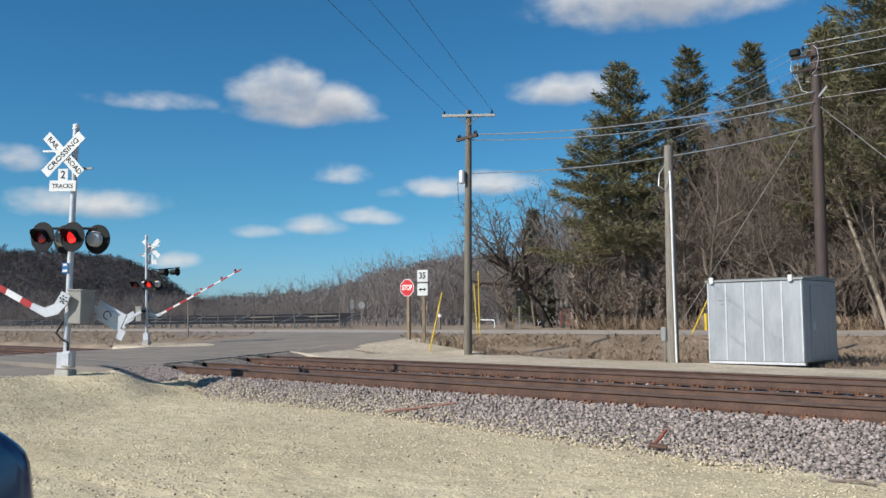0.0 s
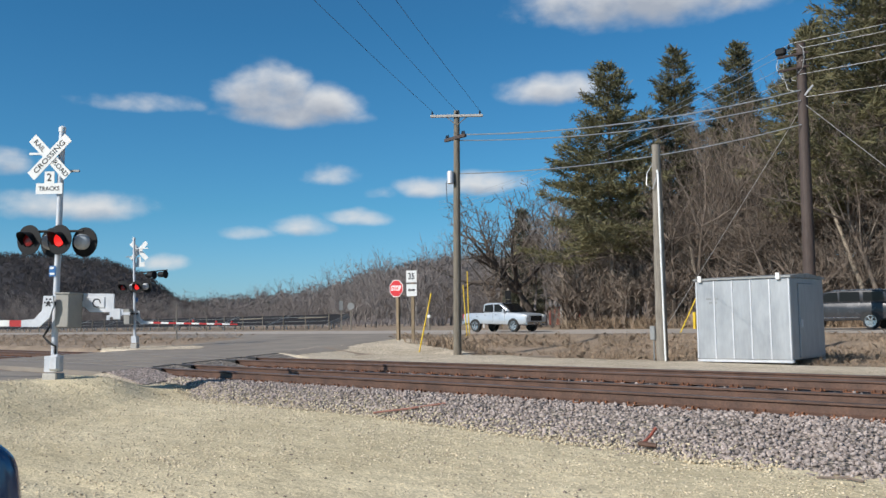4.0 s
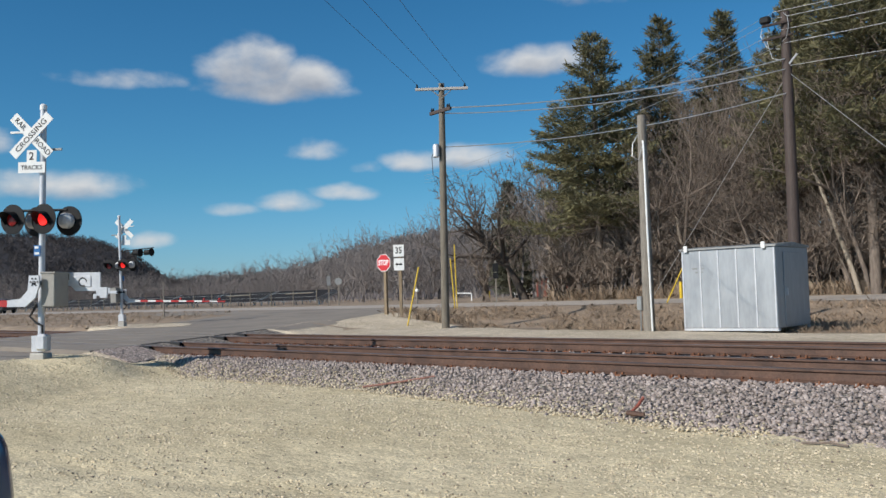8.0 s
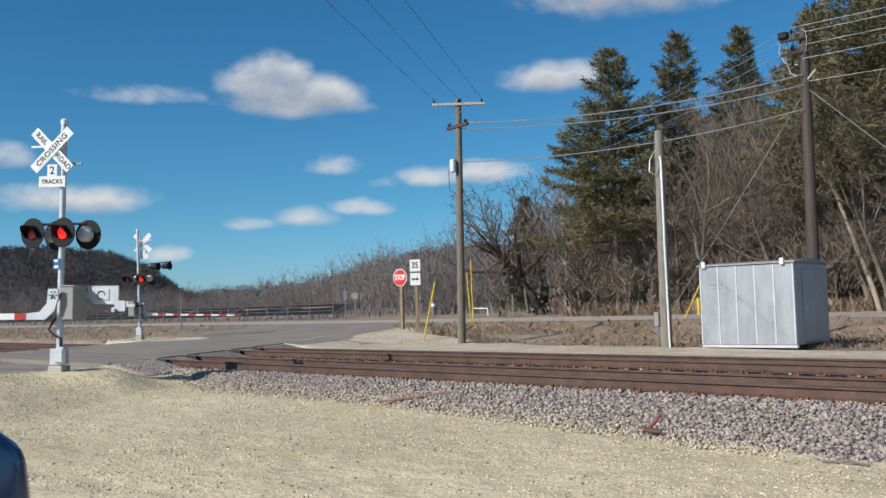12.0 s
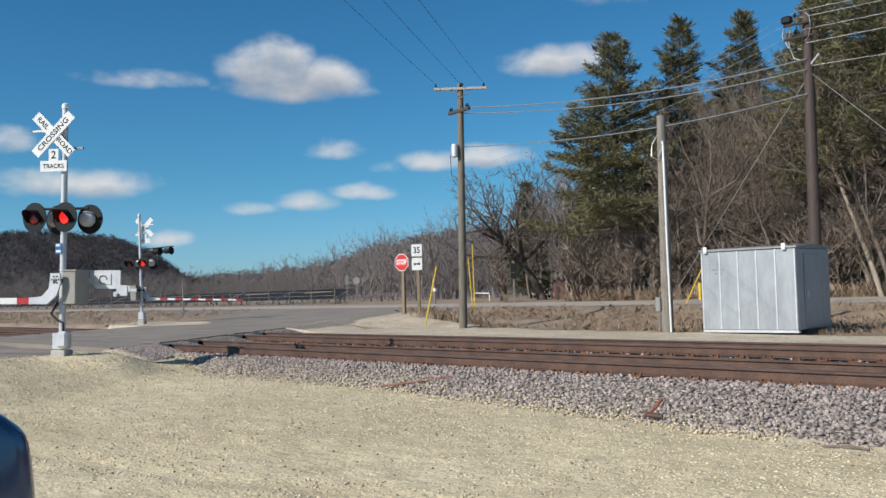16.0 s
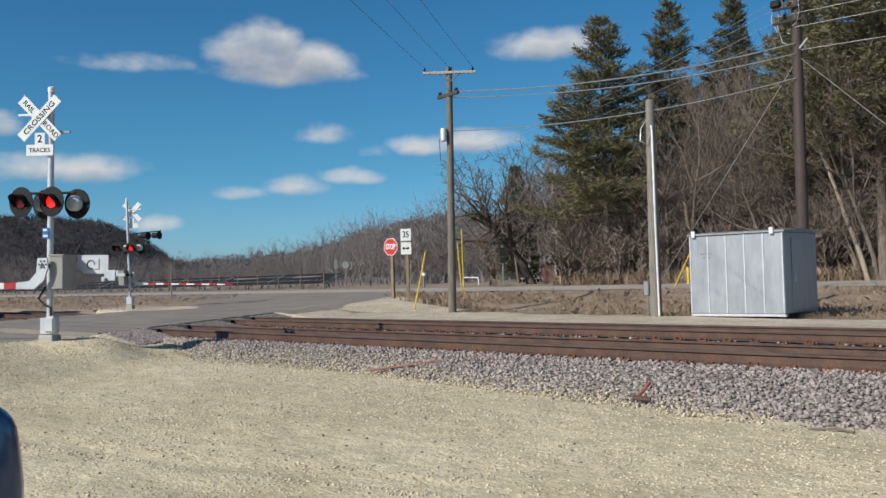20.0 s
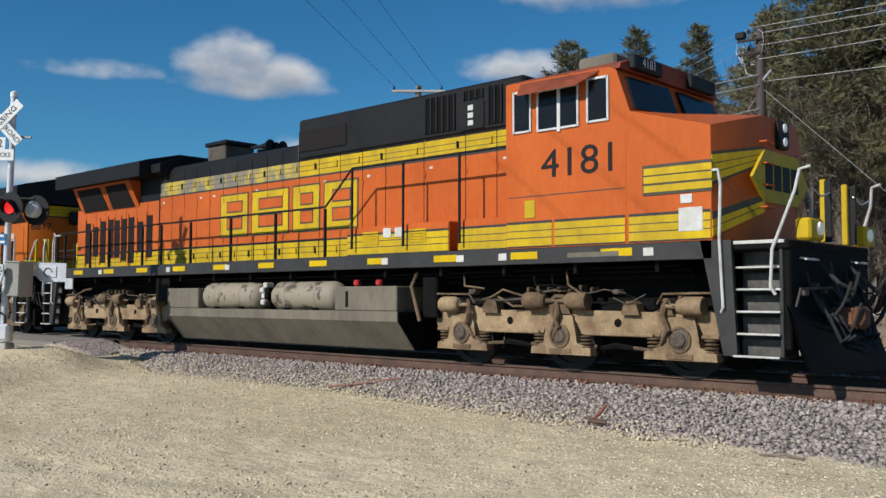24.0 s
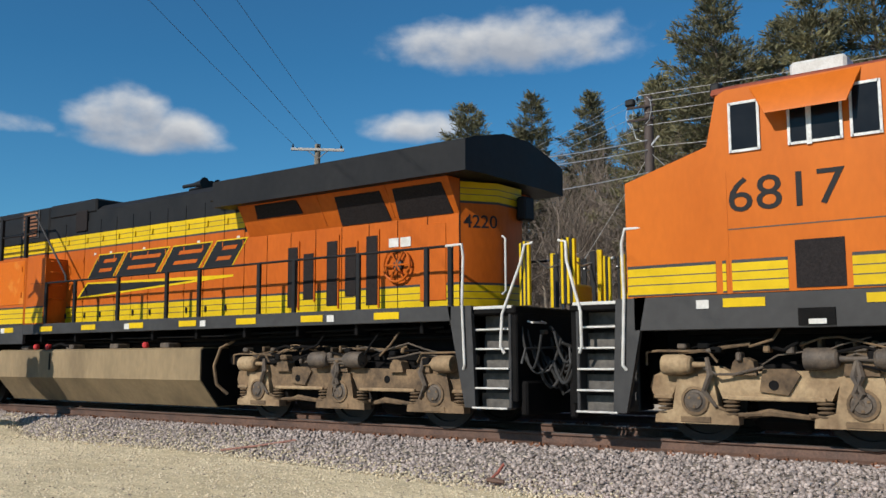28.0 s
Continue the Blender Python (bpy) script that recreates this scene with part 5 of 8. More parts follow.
    part("shaft", Geo().tube([(0, -0.05, 0.1), (0, 0.68, 0.1)], 0.05, 10), M["black"], g)
    n = int(arm_len / 0.41)
    for i in range(n):
        a, b = -0.5 - i * 0.41, -0.5 - (i + 1) * 0.41
        taper = (0.07 - 0.025 * i / n) * (1 if arm_len > 6 else 0.72)
        part("arm_stripe", Geo().box((a, -0.035, -0.34 - taper), (b, -0.005, -0.34 + taper), 0.004), M["redstripe"] if (i + (arm_len > 6)) % 2 else M["white"], g)
    for i in (int(n * 0.55), int(n * 0.75), n - 1):
        a = -0.6 - i * 0.41
        part("arm_lamp", Geo().lathe([(0.05, 0), (0.06, 0.03), (0.05, 0.10), (0.02, 0.12)], 10, pose(a, -0.02, -0.28)), M["redstripe"], g)
    return t, g


sig1, gate1 = crossing_signal(-20.33, 8.03, 0.12, 36.87, "silver crossing signal with crossbuck, flashers and striped gate", 7.0)
sig2, gate2 = crossing_signal(-44.6, 21.7, 0.24, 216.87, "far crossing signal with flashers and striped gate arm", 5.2)
# high side lamps on the far signal
for q in (1.25, 1.85):
    lamp = part("side_flasher", Geo().lathe([(0.20, 0), (0.21, 0.02), (0.14, 0.03), (0.14, 0.42), (0.06, 0.48)], 16, pose(-q, 0.3, 3.45, 90, 0, 75)), M["black"], sig2)
part("side_arm", Geo().tube([(0, 0, 3.6), (-1.95, 0.3, 3.66)], 0.03, 8), M["black"], sig2)

sheet("signal_pad", lambda x, y: ((x + 43.6) / 4.2) ** 2 + ((y - 22.0) / 2.0) ** 2 + wob(x, y) < 1, (-50, 18), (-36, 26), 0.2, 0.02, M["sand"],
      "pale gravel pad round the far signal", "gravel pad")


# ---- vehicles ----
M["silver"] = mat("silver car paint", (0.50, 0.53, 0.56), (0.45, 0.48, 0.51), 2, 0.3, 0.4, fine=0.03)
M["darkgrey"] = mat("dark grey car paint", (0.055, 0.055, 0.06), None, 2, 0.25, 0.3, fine=0.03)
M["navy"] = mat("dark blue car paint", (0.028, 0.07, 0.16), None, 2, 0.15, 0.3, fine=0.03, coat=0.6)
M["chrome"] = mat("bright rim metal", (0.55, 0.55, 0.56), None, 3, 0.25, 0.9)


def rounded(prof, times=2, k=0.16):
    """A closed outline with its corners cut softer."""
    for _ in range(times):
        out = []
        for p, q in zip(prof, prof[1:] + prof[:1]):
            out += [(p[0] + (q[0] - p[0]) * k, p[1] + (q[1] - p[1]) * k), (q[0] - (q[0] - p[0]) * k, q[1] - (q[1] - p[1]) * k)]
        prof = out
    return prof


def loft(prof, w, inset=0.05, k=0.95):
    """A body shell: the side outline lofted across, rounded in at its flanks."""
    prof = rounded(prof)
    cx, cz = sum(p[0] for p in prof) / len(prof), sum(p[1] for p in prof) / len(prof)
    g = Geo()
    n = len(prof)
    vs = []
    half = [(-w, k), (-w + inset * 0.12, k + (1 - k) * 0.45), (-w + inset * 0.45, k + (1 - k) * 0.8), (-w + inset * 1.2, 1.0)]
    ring = half + [(-y, s) for y, s in reversed(half)]
    for y, s in ring:
        vs += [(cx + (x - cx) * (1 - (1 - s) * 0.35), y, cz + (z - cz) * s) for x, z in prof]
    last = len(ring) - 1
    fs = [tuple(range(n)), tuple(range(last * n, (last + 1) * n))]
    for r in range(last):
        fs += [(r * n + i, r * n + (i + 1) % n, (r + 1) * n + (i + 1) % n, (r + 1) * n + i) for i in range(n)]
    return g.add(vs, fs)


def car(name, at, label, category, paint, body, cabin, glass, w, axles, r, lamps, screens=(), k=1.0):
    """A road vehicle; screens: sloping panes as (outline in x and z, half width); k: its size."""
    def sized(v):
        return v * k if isinstance(v, (int, float)) else [sized(q) for q in v]
    body, cabin, glass, w, axles, r, screens = (sized(v) for v in (body, cabin, glass, w, axles, r, screens))
    body, cabin, glass = [tuple(p) for p in body], [tuple(p) for p in cabin], [[tuple(p) for p in q] for q in glass]
    lamps = [(nm, sized(lo), sized(hi), mm) for nm, lo, hi, mm in lamps]
    t = thing(name, at, label, category)
    part("body", loft(body, w, 0.10, 0.9), paint, t, smooth=50)
    if cabin:
        part("cabin", loft(cabin, w - 0.10, 0.14, 0.8), paint, t, smooth=50)
    for pane in glass:
        for s in (-1, 1):
            part("side_glass", Geo().extrude(pane, s * (w - 0.13), s * (w - 0.085), "y"), M["glass"], t)
    for a in axles:
        for s in (-1, 1):
            wh = part("wheel", Geo().lathe([(r * 0.62, -0.02), (r * 0.95, -0.02), (r, 0.03), (r, 0.19), (r * 0.95, 0.22), (r * 0.62, 0.22)], 22, pose(a, s * (w - 0.02), r, 90 * s, 0, 0)), M["rubber"], t)
            hub = pose(a, s * (w - 0.02), r, 90 * s, 0, 0)
            part("rim", Geo().lathe([(r * 0.70, -0.022), (r * 0.72, -0.034), (r * 0.64, -0.034), (r * 0.60, 0.0)], 20, hub), M["chrome"], wh)
            part("brake_disc", Geo().lathe([(r * 0.62, 0.0), (r * 0.3, 0.004), (r * 0.05, 0.0)], 16, hub), M["rubber"], wh)
            sp_ = Geo()
            for q in range(6):
                sp_.box((r * 0.08, -r * 0.085, -0.034), (r * 0.66, r * 0.085, -0.012), 0.004, hub @ Matrix.Rotation(radians(60 * q), 4, "Z"))
            part("spokes", sp_, M["chrome"], wh)
            part("wheel_arch", Geo().extrude([(a + (r + 0.08) * math.cos(radians(k)), r + (r + 0.08) * math.sin(radians(k))) for k in range(0, 181, 20)], s * (w - 0.16), s * (w + 0.004), "y"), M["rubber"], t)
    for nm, lo, hi, mm in lamps:
        part(nm, Geo().box(lo, hi, 0.02), mm, t)
    for pane, half in screens:
        part("windscreen", Geo().extrude([tuple(p) for p in pane], -half, half, "y"), M["glass"], t)
    return t


pick_body = [(-2.65, 0.55), (2.45, 0.42), (2.68, 0.55), (2.70, 0.95), (2.55, 1.10), (1.30, 1.20), (1.2, 1.22), (-0.75, 1.22), (-2.68, 1.22), (-2.70, 0.75)]
pick_cab = [(-1.05, 1.15), (-0.95, 1.76), (-0.65, 1.84), (0.45, 1.83), (1.32, 1.18)]
pickup = car("pickup_truck", (-200, 41.0, 0.46), "silver crew-cab pickup truck driving on the highway", "truck", M["silver"], pick_body, pick_cab,
             [[(-0.88, 1.26), (-0.80, 1.70), (-0.10, 1.74), (-0.10, 1.26)], [(-0.02, 1.26), (-0.02, 1.74), (0.42, 1.73), (1.02, 1.26)]], 0.95, (-1.62, 1.62), 0.38,
             [("grille", (2.60, -0.52, 0.66), (2.72, 0.52, 0.98), M["black"]), ("bumper", (2.5, -0.9, 0.42), (2.72, 0.9, 0.60), M["chrome"]),
              ("headlight", (2.45, -0.92, 0.86), (2.70, -0.64, 1.04), M["white"]), ("headlight", (2.45, 0.64, 0.86), (2.70, 0.92, 1.04), M["white"]),
              ("truck_bed", (-2.6, -0.8, 1.05), (-1.15, 0.8, 1.235), M["black"]), ("mirror", (0.85, -1.12, 1.22), (1.0, -0.93, 1.42), M["silver"]), ("rear_bumper", (-2.85, -0.9, 0.5), (-2.62, 0.9, 0.7), M["chrome"]),
              ("tail_light", (-2.73, -0.93, 0.9), (-2.67, -0.84, 1.16), M["red"]), ("door_handle", (-0.78, -0.965, 1.05), (-0.62, -0.94, 1.09), M["chrome"]), ("door_handle", (0.1, -0.965, 1.05), (0.26, -0.94, 1.09), M["chrome"]),
              ("door_line", (-0.07, -0.957, 0.6), (-0.05, -0.93, 1.2), M["black"]), ("door_line", (0.92, -0.957, 0.6), (0.94, -0.93, 1.2), M["black"])],
             [([(0.50, 1.77), (1.22, 1.23), (1.27, 1.26), (0.54, 1.81)], 0.70)], 0.935)
suv_body = [(-2.6, 0.45), (2.25, 0.38), (2.44, 0.5), (2.50, 1.02), (2.42, 1.22), (2.15, 1.29), (1.35, 1.33), (-2.62, 1.33), (-2.70, 0.75)]
suv_cab = [(-2.62, 1.2), (-2.48, 1.80), (-2.25, 1.93), (0.2, 1.94), (0.62, 1.88), (1.45, 1.26)]
suv = car("sport_utility_vehicle", (150, 44.5, 0.47, 0, 0, 180), "dark grey long sport utility vehicle on the highway", "car", M["darkgrey"], suv_body, suv_cab,
          [[(-2.36, 1.40), (-2.26, 1.82), (-1.35, 1.84), (-1.35, 1.40)], [(-1.18, 1.38), (-1.18, 1.84), (-0.2, 1.85), (-0.2, 1.38)], [(-0.1, 1.38), (-0.1, 1.85), (0.5, 1.80), (1.1, 1.38)]],
          1.0, (-1.7, 1.7), 0.40,
          [("roof_rail", (-2.2, 0.72, 1.92), (0.2, 0.78, 1.97), M["chrome"]), ("roof_rail", (-2.2, -0.78, 1.92), (0.2, -0.72, 1.97), M["chrome"]),
           ("tail_light", (-2.69, 0.84, 1.02), (-2.60, 0.985, 1.36), M["redstripe"]), ("tail_light", (-2.69, -0.985, 1.02), (-2.60, -0.84, 1.36), M["redstripe"]), ("rear_glass", (-2.63, -0.75, 1.4), (-2.45, 0.75, 1.74), M["glass"]),
           ("chrome_strip", (-1.2, 0.98, 0.56), (1.2, 1.02, 0.60), M["chrome"]), ("headlight", (2.3, 0.68, 0.98), (2.49, 0.95, 1.12), M["chrome"]), ("grille", (2.4, -0.66, 0.6), (2.51, 0.66, 1.04), M["black"])],
          [([(0.70, 1.84), (1.38, 1.32), (1.43, 1.35), (0.74, 1.88)], 0.78)], 0.94)
sedan = [(-2.2, 0.35), (2.05, 0.30), (2.22, 0.42), (2.22, 0.62), (2.10, 0.78), (1.6, 0.90), (0.9, 0.98), (-1.6, 1.02), (-2.2, 0.95), (-2.28, 0.6)]
sedan_cab = [(-1.7, 0.95), (-1.1, 1.38), (-0.1, 1.42), (0.9, 0.95)]
lotz = ground_z(-4.4, -0.9)
front = [(-2.6, 0.5), (2.0, 0.42), (2.2, 0.58), (2.25, 0.95), (2.22, 1.22), (2.1, 1.32), (1.6, 1.39), (0.95, 1.44), (-2.4, 1.47), (-2.65, 1.3), (-2.7, 0.75)]
front_cab = [(-2.4, 1.36), (-2.0, 1.92), (-0.4, 2.0), (0.1, 1.94), (1.05, 1.38)]
car("parked_car", pose(-4.45, -0.92, lotz - 0.02, 0, 0, 90), "dark blue sport utility vehicle parked on the gravel lot", "car", M["navy"], front, front_cab,
    [[(-2.0, 1.50), (-1.75, 1.84), (-0.4, 1.90), (0.05, 1.84), (0.72, 1.50)]], 0.92, (-1.45, 1.4), 0.37,
    [("headlight", (1.93, -0.88, 0.92), (2.18, -0.55, 1.08), M["chrome"]), ("headlight", (1.93, 0.55, 0.92), (2.18, 0.88, 1.08), M["chrome"]), ("number_bar", (2.19, -0.26, 0.6), (2.225, 0.26, 0.72), M["chrome"]), ("bumper", (2.0, -0.9, 0.42), (2.24, 0.9, 0.66), M["siding"])])

# ---- beyond the highway ----
table = thing("solar_table", (0, 0, 0), "dark solar panel table on steel posts in a field", "solar panels", "solar tables")
tilt = pose(0, 0, 1.05, 20, 0, 0)
for r in range(2):
    for c in range(8):
        x = -5.6 + c * 1.4
        part("panel", Geo().box((x, -1.62 + r * 1.64, 0), (x + 1.36, 0.0 + r * 1.64, 0.04), 0.0, tilt), M["panel"], table)
part("end_rail", Geo().box((-5.75, -1.7, -0.12), (-5.66, 1.7, 0.06), 0.0, tilt), M["signback"], table)
part("end_rail", Geo().box((5.6, -1.7, -0.12), (5.69, 1.7, 0.06), 0.0, tilt), M["signback"], table)
for x in (-4.5, 0, 4.5):
    part("post", Geo().tube([(x, 0, -0.6), (x, 0, 1.0)], 0.08, 8), M["alu"], table)
k = 0
for row, (yy, x0, n) in enumerate(((66, -185.7, 9), (78, -200.7, 9), (92, -205.7, 8))):
    for i in range(n):
        m = pose(x0 + i * 11.9, yy, ground_z(x0 + i * 11.9, yy) + 0.1)
        if k == 0:
            table.matrix_basis = m
        else:
            copy_thing(table, m)
        k += 1
fence = thing("field_fence", (0, 0, 0), "wire fence with wooden posts before the solar field", "fence")
pm = Geo().tube([(0, 0, -0.4), (0, 0, 1.75)], 0.06, 8).mesh("fence_post", M["wood"])
px = [-192 + i * 4.2 for i in range(28)]
for x in px:
    part("fence_post", pm, None, fence, at=pose(x, 60, ground_z(x, 60)))
for z in (0.5, 0.95, 1.4):
    part("fence_wire", Geo().tube([(x, 60, ground_z(x, 60) + z) for x in px], 0.02, 4), M["signback"], fence)
for x in (-96, -84):
    part("brace_rail", Geo().tube([(x, 59.9, ground_z(x, 60) + 1.3), (x + 5.0, 59.9, ground_z(x, 60) + 1.35)], 0.06, 8), M["wood"], fence)


def marker(name, x, y, h, r, material, label, category, lean=(0, 0), group=""):
    t = thing(name, (x, y, ground_z(x, y)), label, category, group)
    part("sleeve", Geo().tube([(0, 0, -0.2), (lean[0], lean[1], h)], r, 8), material, t)
    return t


marker("marker_post", -28.98, 42.32 + 7.2, 1.0, 0.10, M["yellowguard"], "short yellow marker post at the roadside", "marker post")
marker("marker_post", -47.5, 52.8, 0.78, 0.09, M["yellowguard"], "short yellow marker post at the roadside", "marker post")
marker("guy_guard", -29.47, 27.33, 2.55, 0.032, M["yellowguard"], "yellow plastic guard on a slanting guy wire", "guy wire guard", (0.42, 0.42))
marker("guy_guard", -23.3, 38.3, 2.4, 0.032, M["yellowguard"], "yellow plastic guard on a slanting guy wire", "guy wire guard", (0.9, 0.9))
marker("guy_guard", -34.82, 36.08, 3.5, 0.03, M["yellowguard"], "tall yellow pipe marker beside the ditch", "pipe marker", (-0.08, 0))
marker("guy_guard", -34.9, 36.0, 2.8, 0.03, M["yellowguard"], "tall yellow pipe marker beside the ditch", "pipe marker", (-0.25, 0))
pr = thing("pipe_rail", (-51.2, 53.0, ground_z(-51.2, 53.0)), "low white pipe rail across the highway", "pipe rail")
part("rail", Geo().tube([(0, 0, 0.0), (0, 0, 0.66), (1.5, 0.05, 0.62), (1.6, 0.06, 0.56), (1.62, 0.06, 0.0)], 0.05, 8), M["white"], pr)
marker("grey_post", -55.0, 29.6, 2.3, 0.05, M["greypole"], "single grey wooden post by the side road", "post")


def sign_back(x, y, turn, plates, label, h):
    t = thing("road_sign", (x, y, ground_z(x, y), 0, 0, turn), label, "sign")
    part("post", Geo().box((-0.05, 0, -0.4), (0.05, 0.06, h), 0.0), M["greypole"], t)
    for nm, geo, mm in plates:
        part(nm, geo, mm, t)
    return t


sign_back(-69.5, 54.5, 50, [("plate", Geo().box((-0.17, -0.03, 1.9), (0.17, 0, 2.8), 0.0), M["signback"])], "back of a rectangular road sign", 3.0)
sign_back(-69.9, 56.0, 40, [("plate", Geo().extrude([(0.34 * math.cos(radians(a)), 2.3 + 0.34 * math.sin(radians(a))) for a in range(0, 360, 20)], -0.03, 0, "y"), M["signback"])], "back of a round road sign", 2.8)
# these two plates are coloured black to stand in for their shade
sign_back(-43.4, 49.0, 40, [("plate", Geo().box((-0.2, -0.03, 2.2), (0.2, 0, 2.8), 0.0), M["black"]), ("plate", Geo().box((-0.18, -0.03, 1.72), (0.18, 0, 2.14), 0.0), M["black"])],
          "backs of a pair of road signs, shade painted in as black", 3.0)
# a mailbox-like box stands in for a white sign on a post
mb = thing("mailbox", (-54.7, 52.0, ground_z(-54.7, 52)), "white sign on a post across the highway, shaped as a small box", "mailbox")
part("post", Geo().box((-0.05, -0.05, -0.3), (0.05, 0.05, 1.0), 0.0), M["greypole"], mb)
part("box", Geo().box((-0.16, -0.1, 1.0), (0.16, 0.1, 1.24), 0.04), M["white"], mb)
# a house and a parked car half hidden in the wood
M["shingle"] = mat("grey roof shingles", (0.16, 0.15, 0.15), None, 2, 0.9)
hs = thing("house", (-29.0, 74.0, 0.6, 0, 0, 20), "pale house half hidden behind bare trees", "house")
part("wall", Geo().box((-4, 0, 0), (4, 6, 3.0), 0.02), M["siding"], hs)
part("roof", Geo().extrude([(-0.4, 2.9), (3.0, 4.8), (6.4, 2.9)], -4.4, 4.4), M["shingle"], hs)
for x in (-2.6, 0.4, 2.4):
    w = part("window", Geo().box((x - 0.5, -0.04, 1.1), (x + 0.5, 0.02, 2.3), 0.0), M["frame"], hs)
    part("pane", Geo().box((x - 0.42, -0.06, 1.18), (x + 0.42, -0.03, 2.22), 0.0), M["glass"], w)
car("parked_car", pose(-63.6, 76.0, ground_z(-63.6, 76.0), 0, 0, -42), "white car parked under the trees", "car", M["siding"], sedan, sedan_cab, [[(-1.4, 1.02), (-1.0, 1.32), (-0.2, 1.36), (0.5, 1.02)]], 0.9, (-1.35, 1.35), 0.32,
    [("grille", (2.16, -0.5, 0.45), (2.26, 0.5, 0.62), M["black"]), ("windscreen", (0.3, -0.6, 0.98), (0.55, 0.6, 1.3), M["glass"])])
M["barnred"] = mat("faded dark red boards", (0.24, 0.07, 0.05), (0.15, 0.05, 0.04), 2, 0.85)
gs = thing("garden_shed", (-58.3, 74.5, ground_z(-58.3, 74.5), 0, 0, 40), "small dark red wooden shed under the trees", "shed")
part("wall", Geo().box((-1.6, 0, 0), (1.6, 2.4, 1.9), 0.02), M["barnred"], gs)
part("roof", Geo().extrude([(-0.25, 1.85), (1.2, 2.7), (2.65, 1.85)], -1.8, 1.8), M["shingle"], gs)
part("door", Geo().box((-0.5, -0.03, 0.05), (0.5, 0.0, 1.75), 0.0), M["siding"], gs)

# ---- small things by the track ----
sk = thing("rusty_bar", (-6.42, 9.62, -0.44), "bent rusty red steel bar lying in the ballast", "scrap metal")
part("upright", Geo().tube([(0, 0, 0.02), (0.07, 0.09, 0.12), (0.11, 0.17, 0.22)], [0.022, 0.02, 0.022], 7), mat("red rusty paint", (0.30, 0.07, 0.045), (0.16, 0.05, 0.035), 12, 0.8), sk)
part("foot", Geo().tube([(-0.02, 0, 0.04), (0.1, -0.02, 0.04), (0.22, 0.0, 0.03)], [0.03, 0.035, 0.025], 7), M["rail"], sk)
st = thing("wooden_stick", (-12.2, 10.25, -0.42), "thin reddish wooden stick on the ballast", "stick")
part("stick", Geo().tube([(0, 0, 0), (0.5, 0.35, 0.07), (1.0, 0.75, 0.16)], 0.018, 6), mat("reddish stick", (0.34, 0.17, 0.13), None, 8, 0.9), st)
st = thing("wooden_stick", (-4.0, 9.0, ground_z(-4, 9) + 0.02), "thin dark stick on the gravel", "stick")
part("stick", Geo().tube([(0, 0, 0), (0.25, 0.05, 0.02), (0.45, 0.02, 0.01)], 0.014, 6), M["bark"], st)


# ---- grass and brush ----
def blades(name, xy, size, count, material, label, seed, lean=0.35, wide=0.05):
    rng = np.random.default_rng(seed)
    p = np.array([(x, y, ground_z(x, y) - 0.02) for x, y in xy])
    p = np.repeat(p, count, 0) + rng.normal(0, 0.10, (len(p) * count, 3)) * np.array([1, 1, 0])
    d = rng.normal(0, lean, p.shape)
    d[:, 2] = 1
    d /= np.linalg.norm(d, axis=1, keepdims=True)
    L = size * rng.uniform(0.4, 1.2, (len(p), 1))
    s = np.cross(d, rng.normal(0, 1, p.shape))
    s /= np.linalg.norm(s, axis=1, keepdims=True) + 1e-9
    W = L * wide
    bend = rng.normal(0, 0.2, p.shape) * L
    bend[:, 2] = -np.abs(bend[:, 2])
    v = np.stack([p - s * W, p + s * W, p + d * L * 0.6 + s * W * 0.7, p + d * L + bend, p + d * L * 0.6 - s * W * 0.7], 1)
    f = np.arange(len(p) * 5).reshape(-1, 5)
    ob = new(name, raw_mesh(name, v.reshape(-1, 3), f, material))
    return tagged(ob, label, "grass", kind="stuff")


rg = random.Random(9)
xy = []
while len(xy) < 5200:
    x, y = rg.uniform(-44, 12), rg.uniform(25.2, 36.2)
    if y > 25.8 + wob(x, y) + max(0, (-21 - x) * 0.42) and road_side(x, y) < -1.0 + wob(x, y) and noise.noise(Vector((x * 0.25, y * 0.4, 1))) > -0.25:
        xy.append((x, y))
blades("ditch_grass", xy, 0.33, 15, M["blade"], "matted dry brown grass in the roadside ditch", 2, 0.7, 0.013)
xy = []
while len(xy) < 1200:
    x, y = rg.uniform(-110, -40), rg.uniform(20.5, 36)
    if road_side(x, y) > 10.5:
        xy.append((x, y))
blades("verge_grass", xy, 0.3, 14, M["blade"], "dry brown grass beside the railway and side road", 4, 0.7, 0.016)
xy = [(rg.uniform(-31.8, -28.6), rg.uniform(28.6, 31.0)) for _ in range(110)]
blades("sign_weeds", xy, 0.42, 8, M["blade"], "tall dry weeds round the sign posts", 5, 0.25, 0.03)
xy = [(rg.uniform(-42, 4), 50.0 + abs(rg.gauss(0, 2.2))) for _ in range(2400)]
xy = [q for q in xy if math.degrees(math.atan2(-q[0], q[1])) < 38.3]
blades("brush", xy, 1.1, 9, M["blade"], "tangled leafless brush along the wood's edge", 6, 0.45, 0.012)


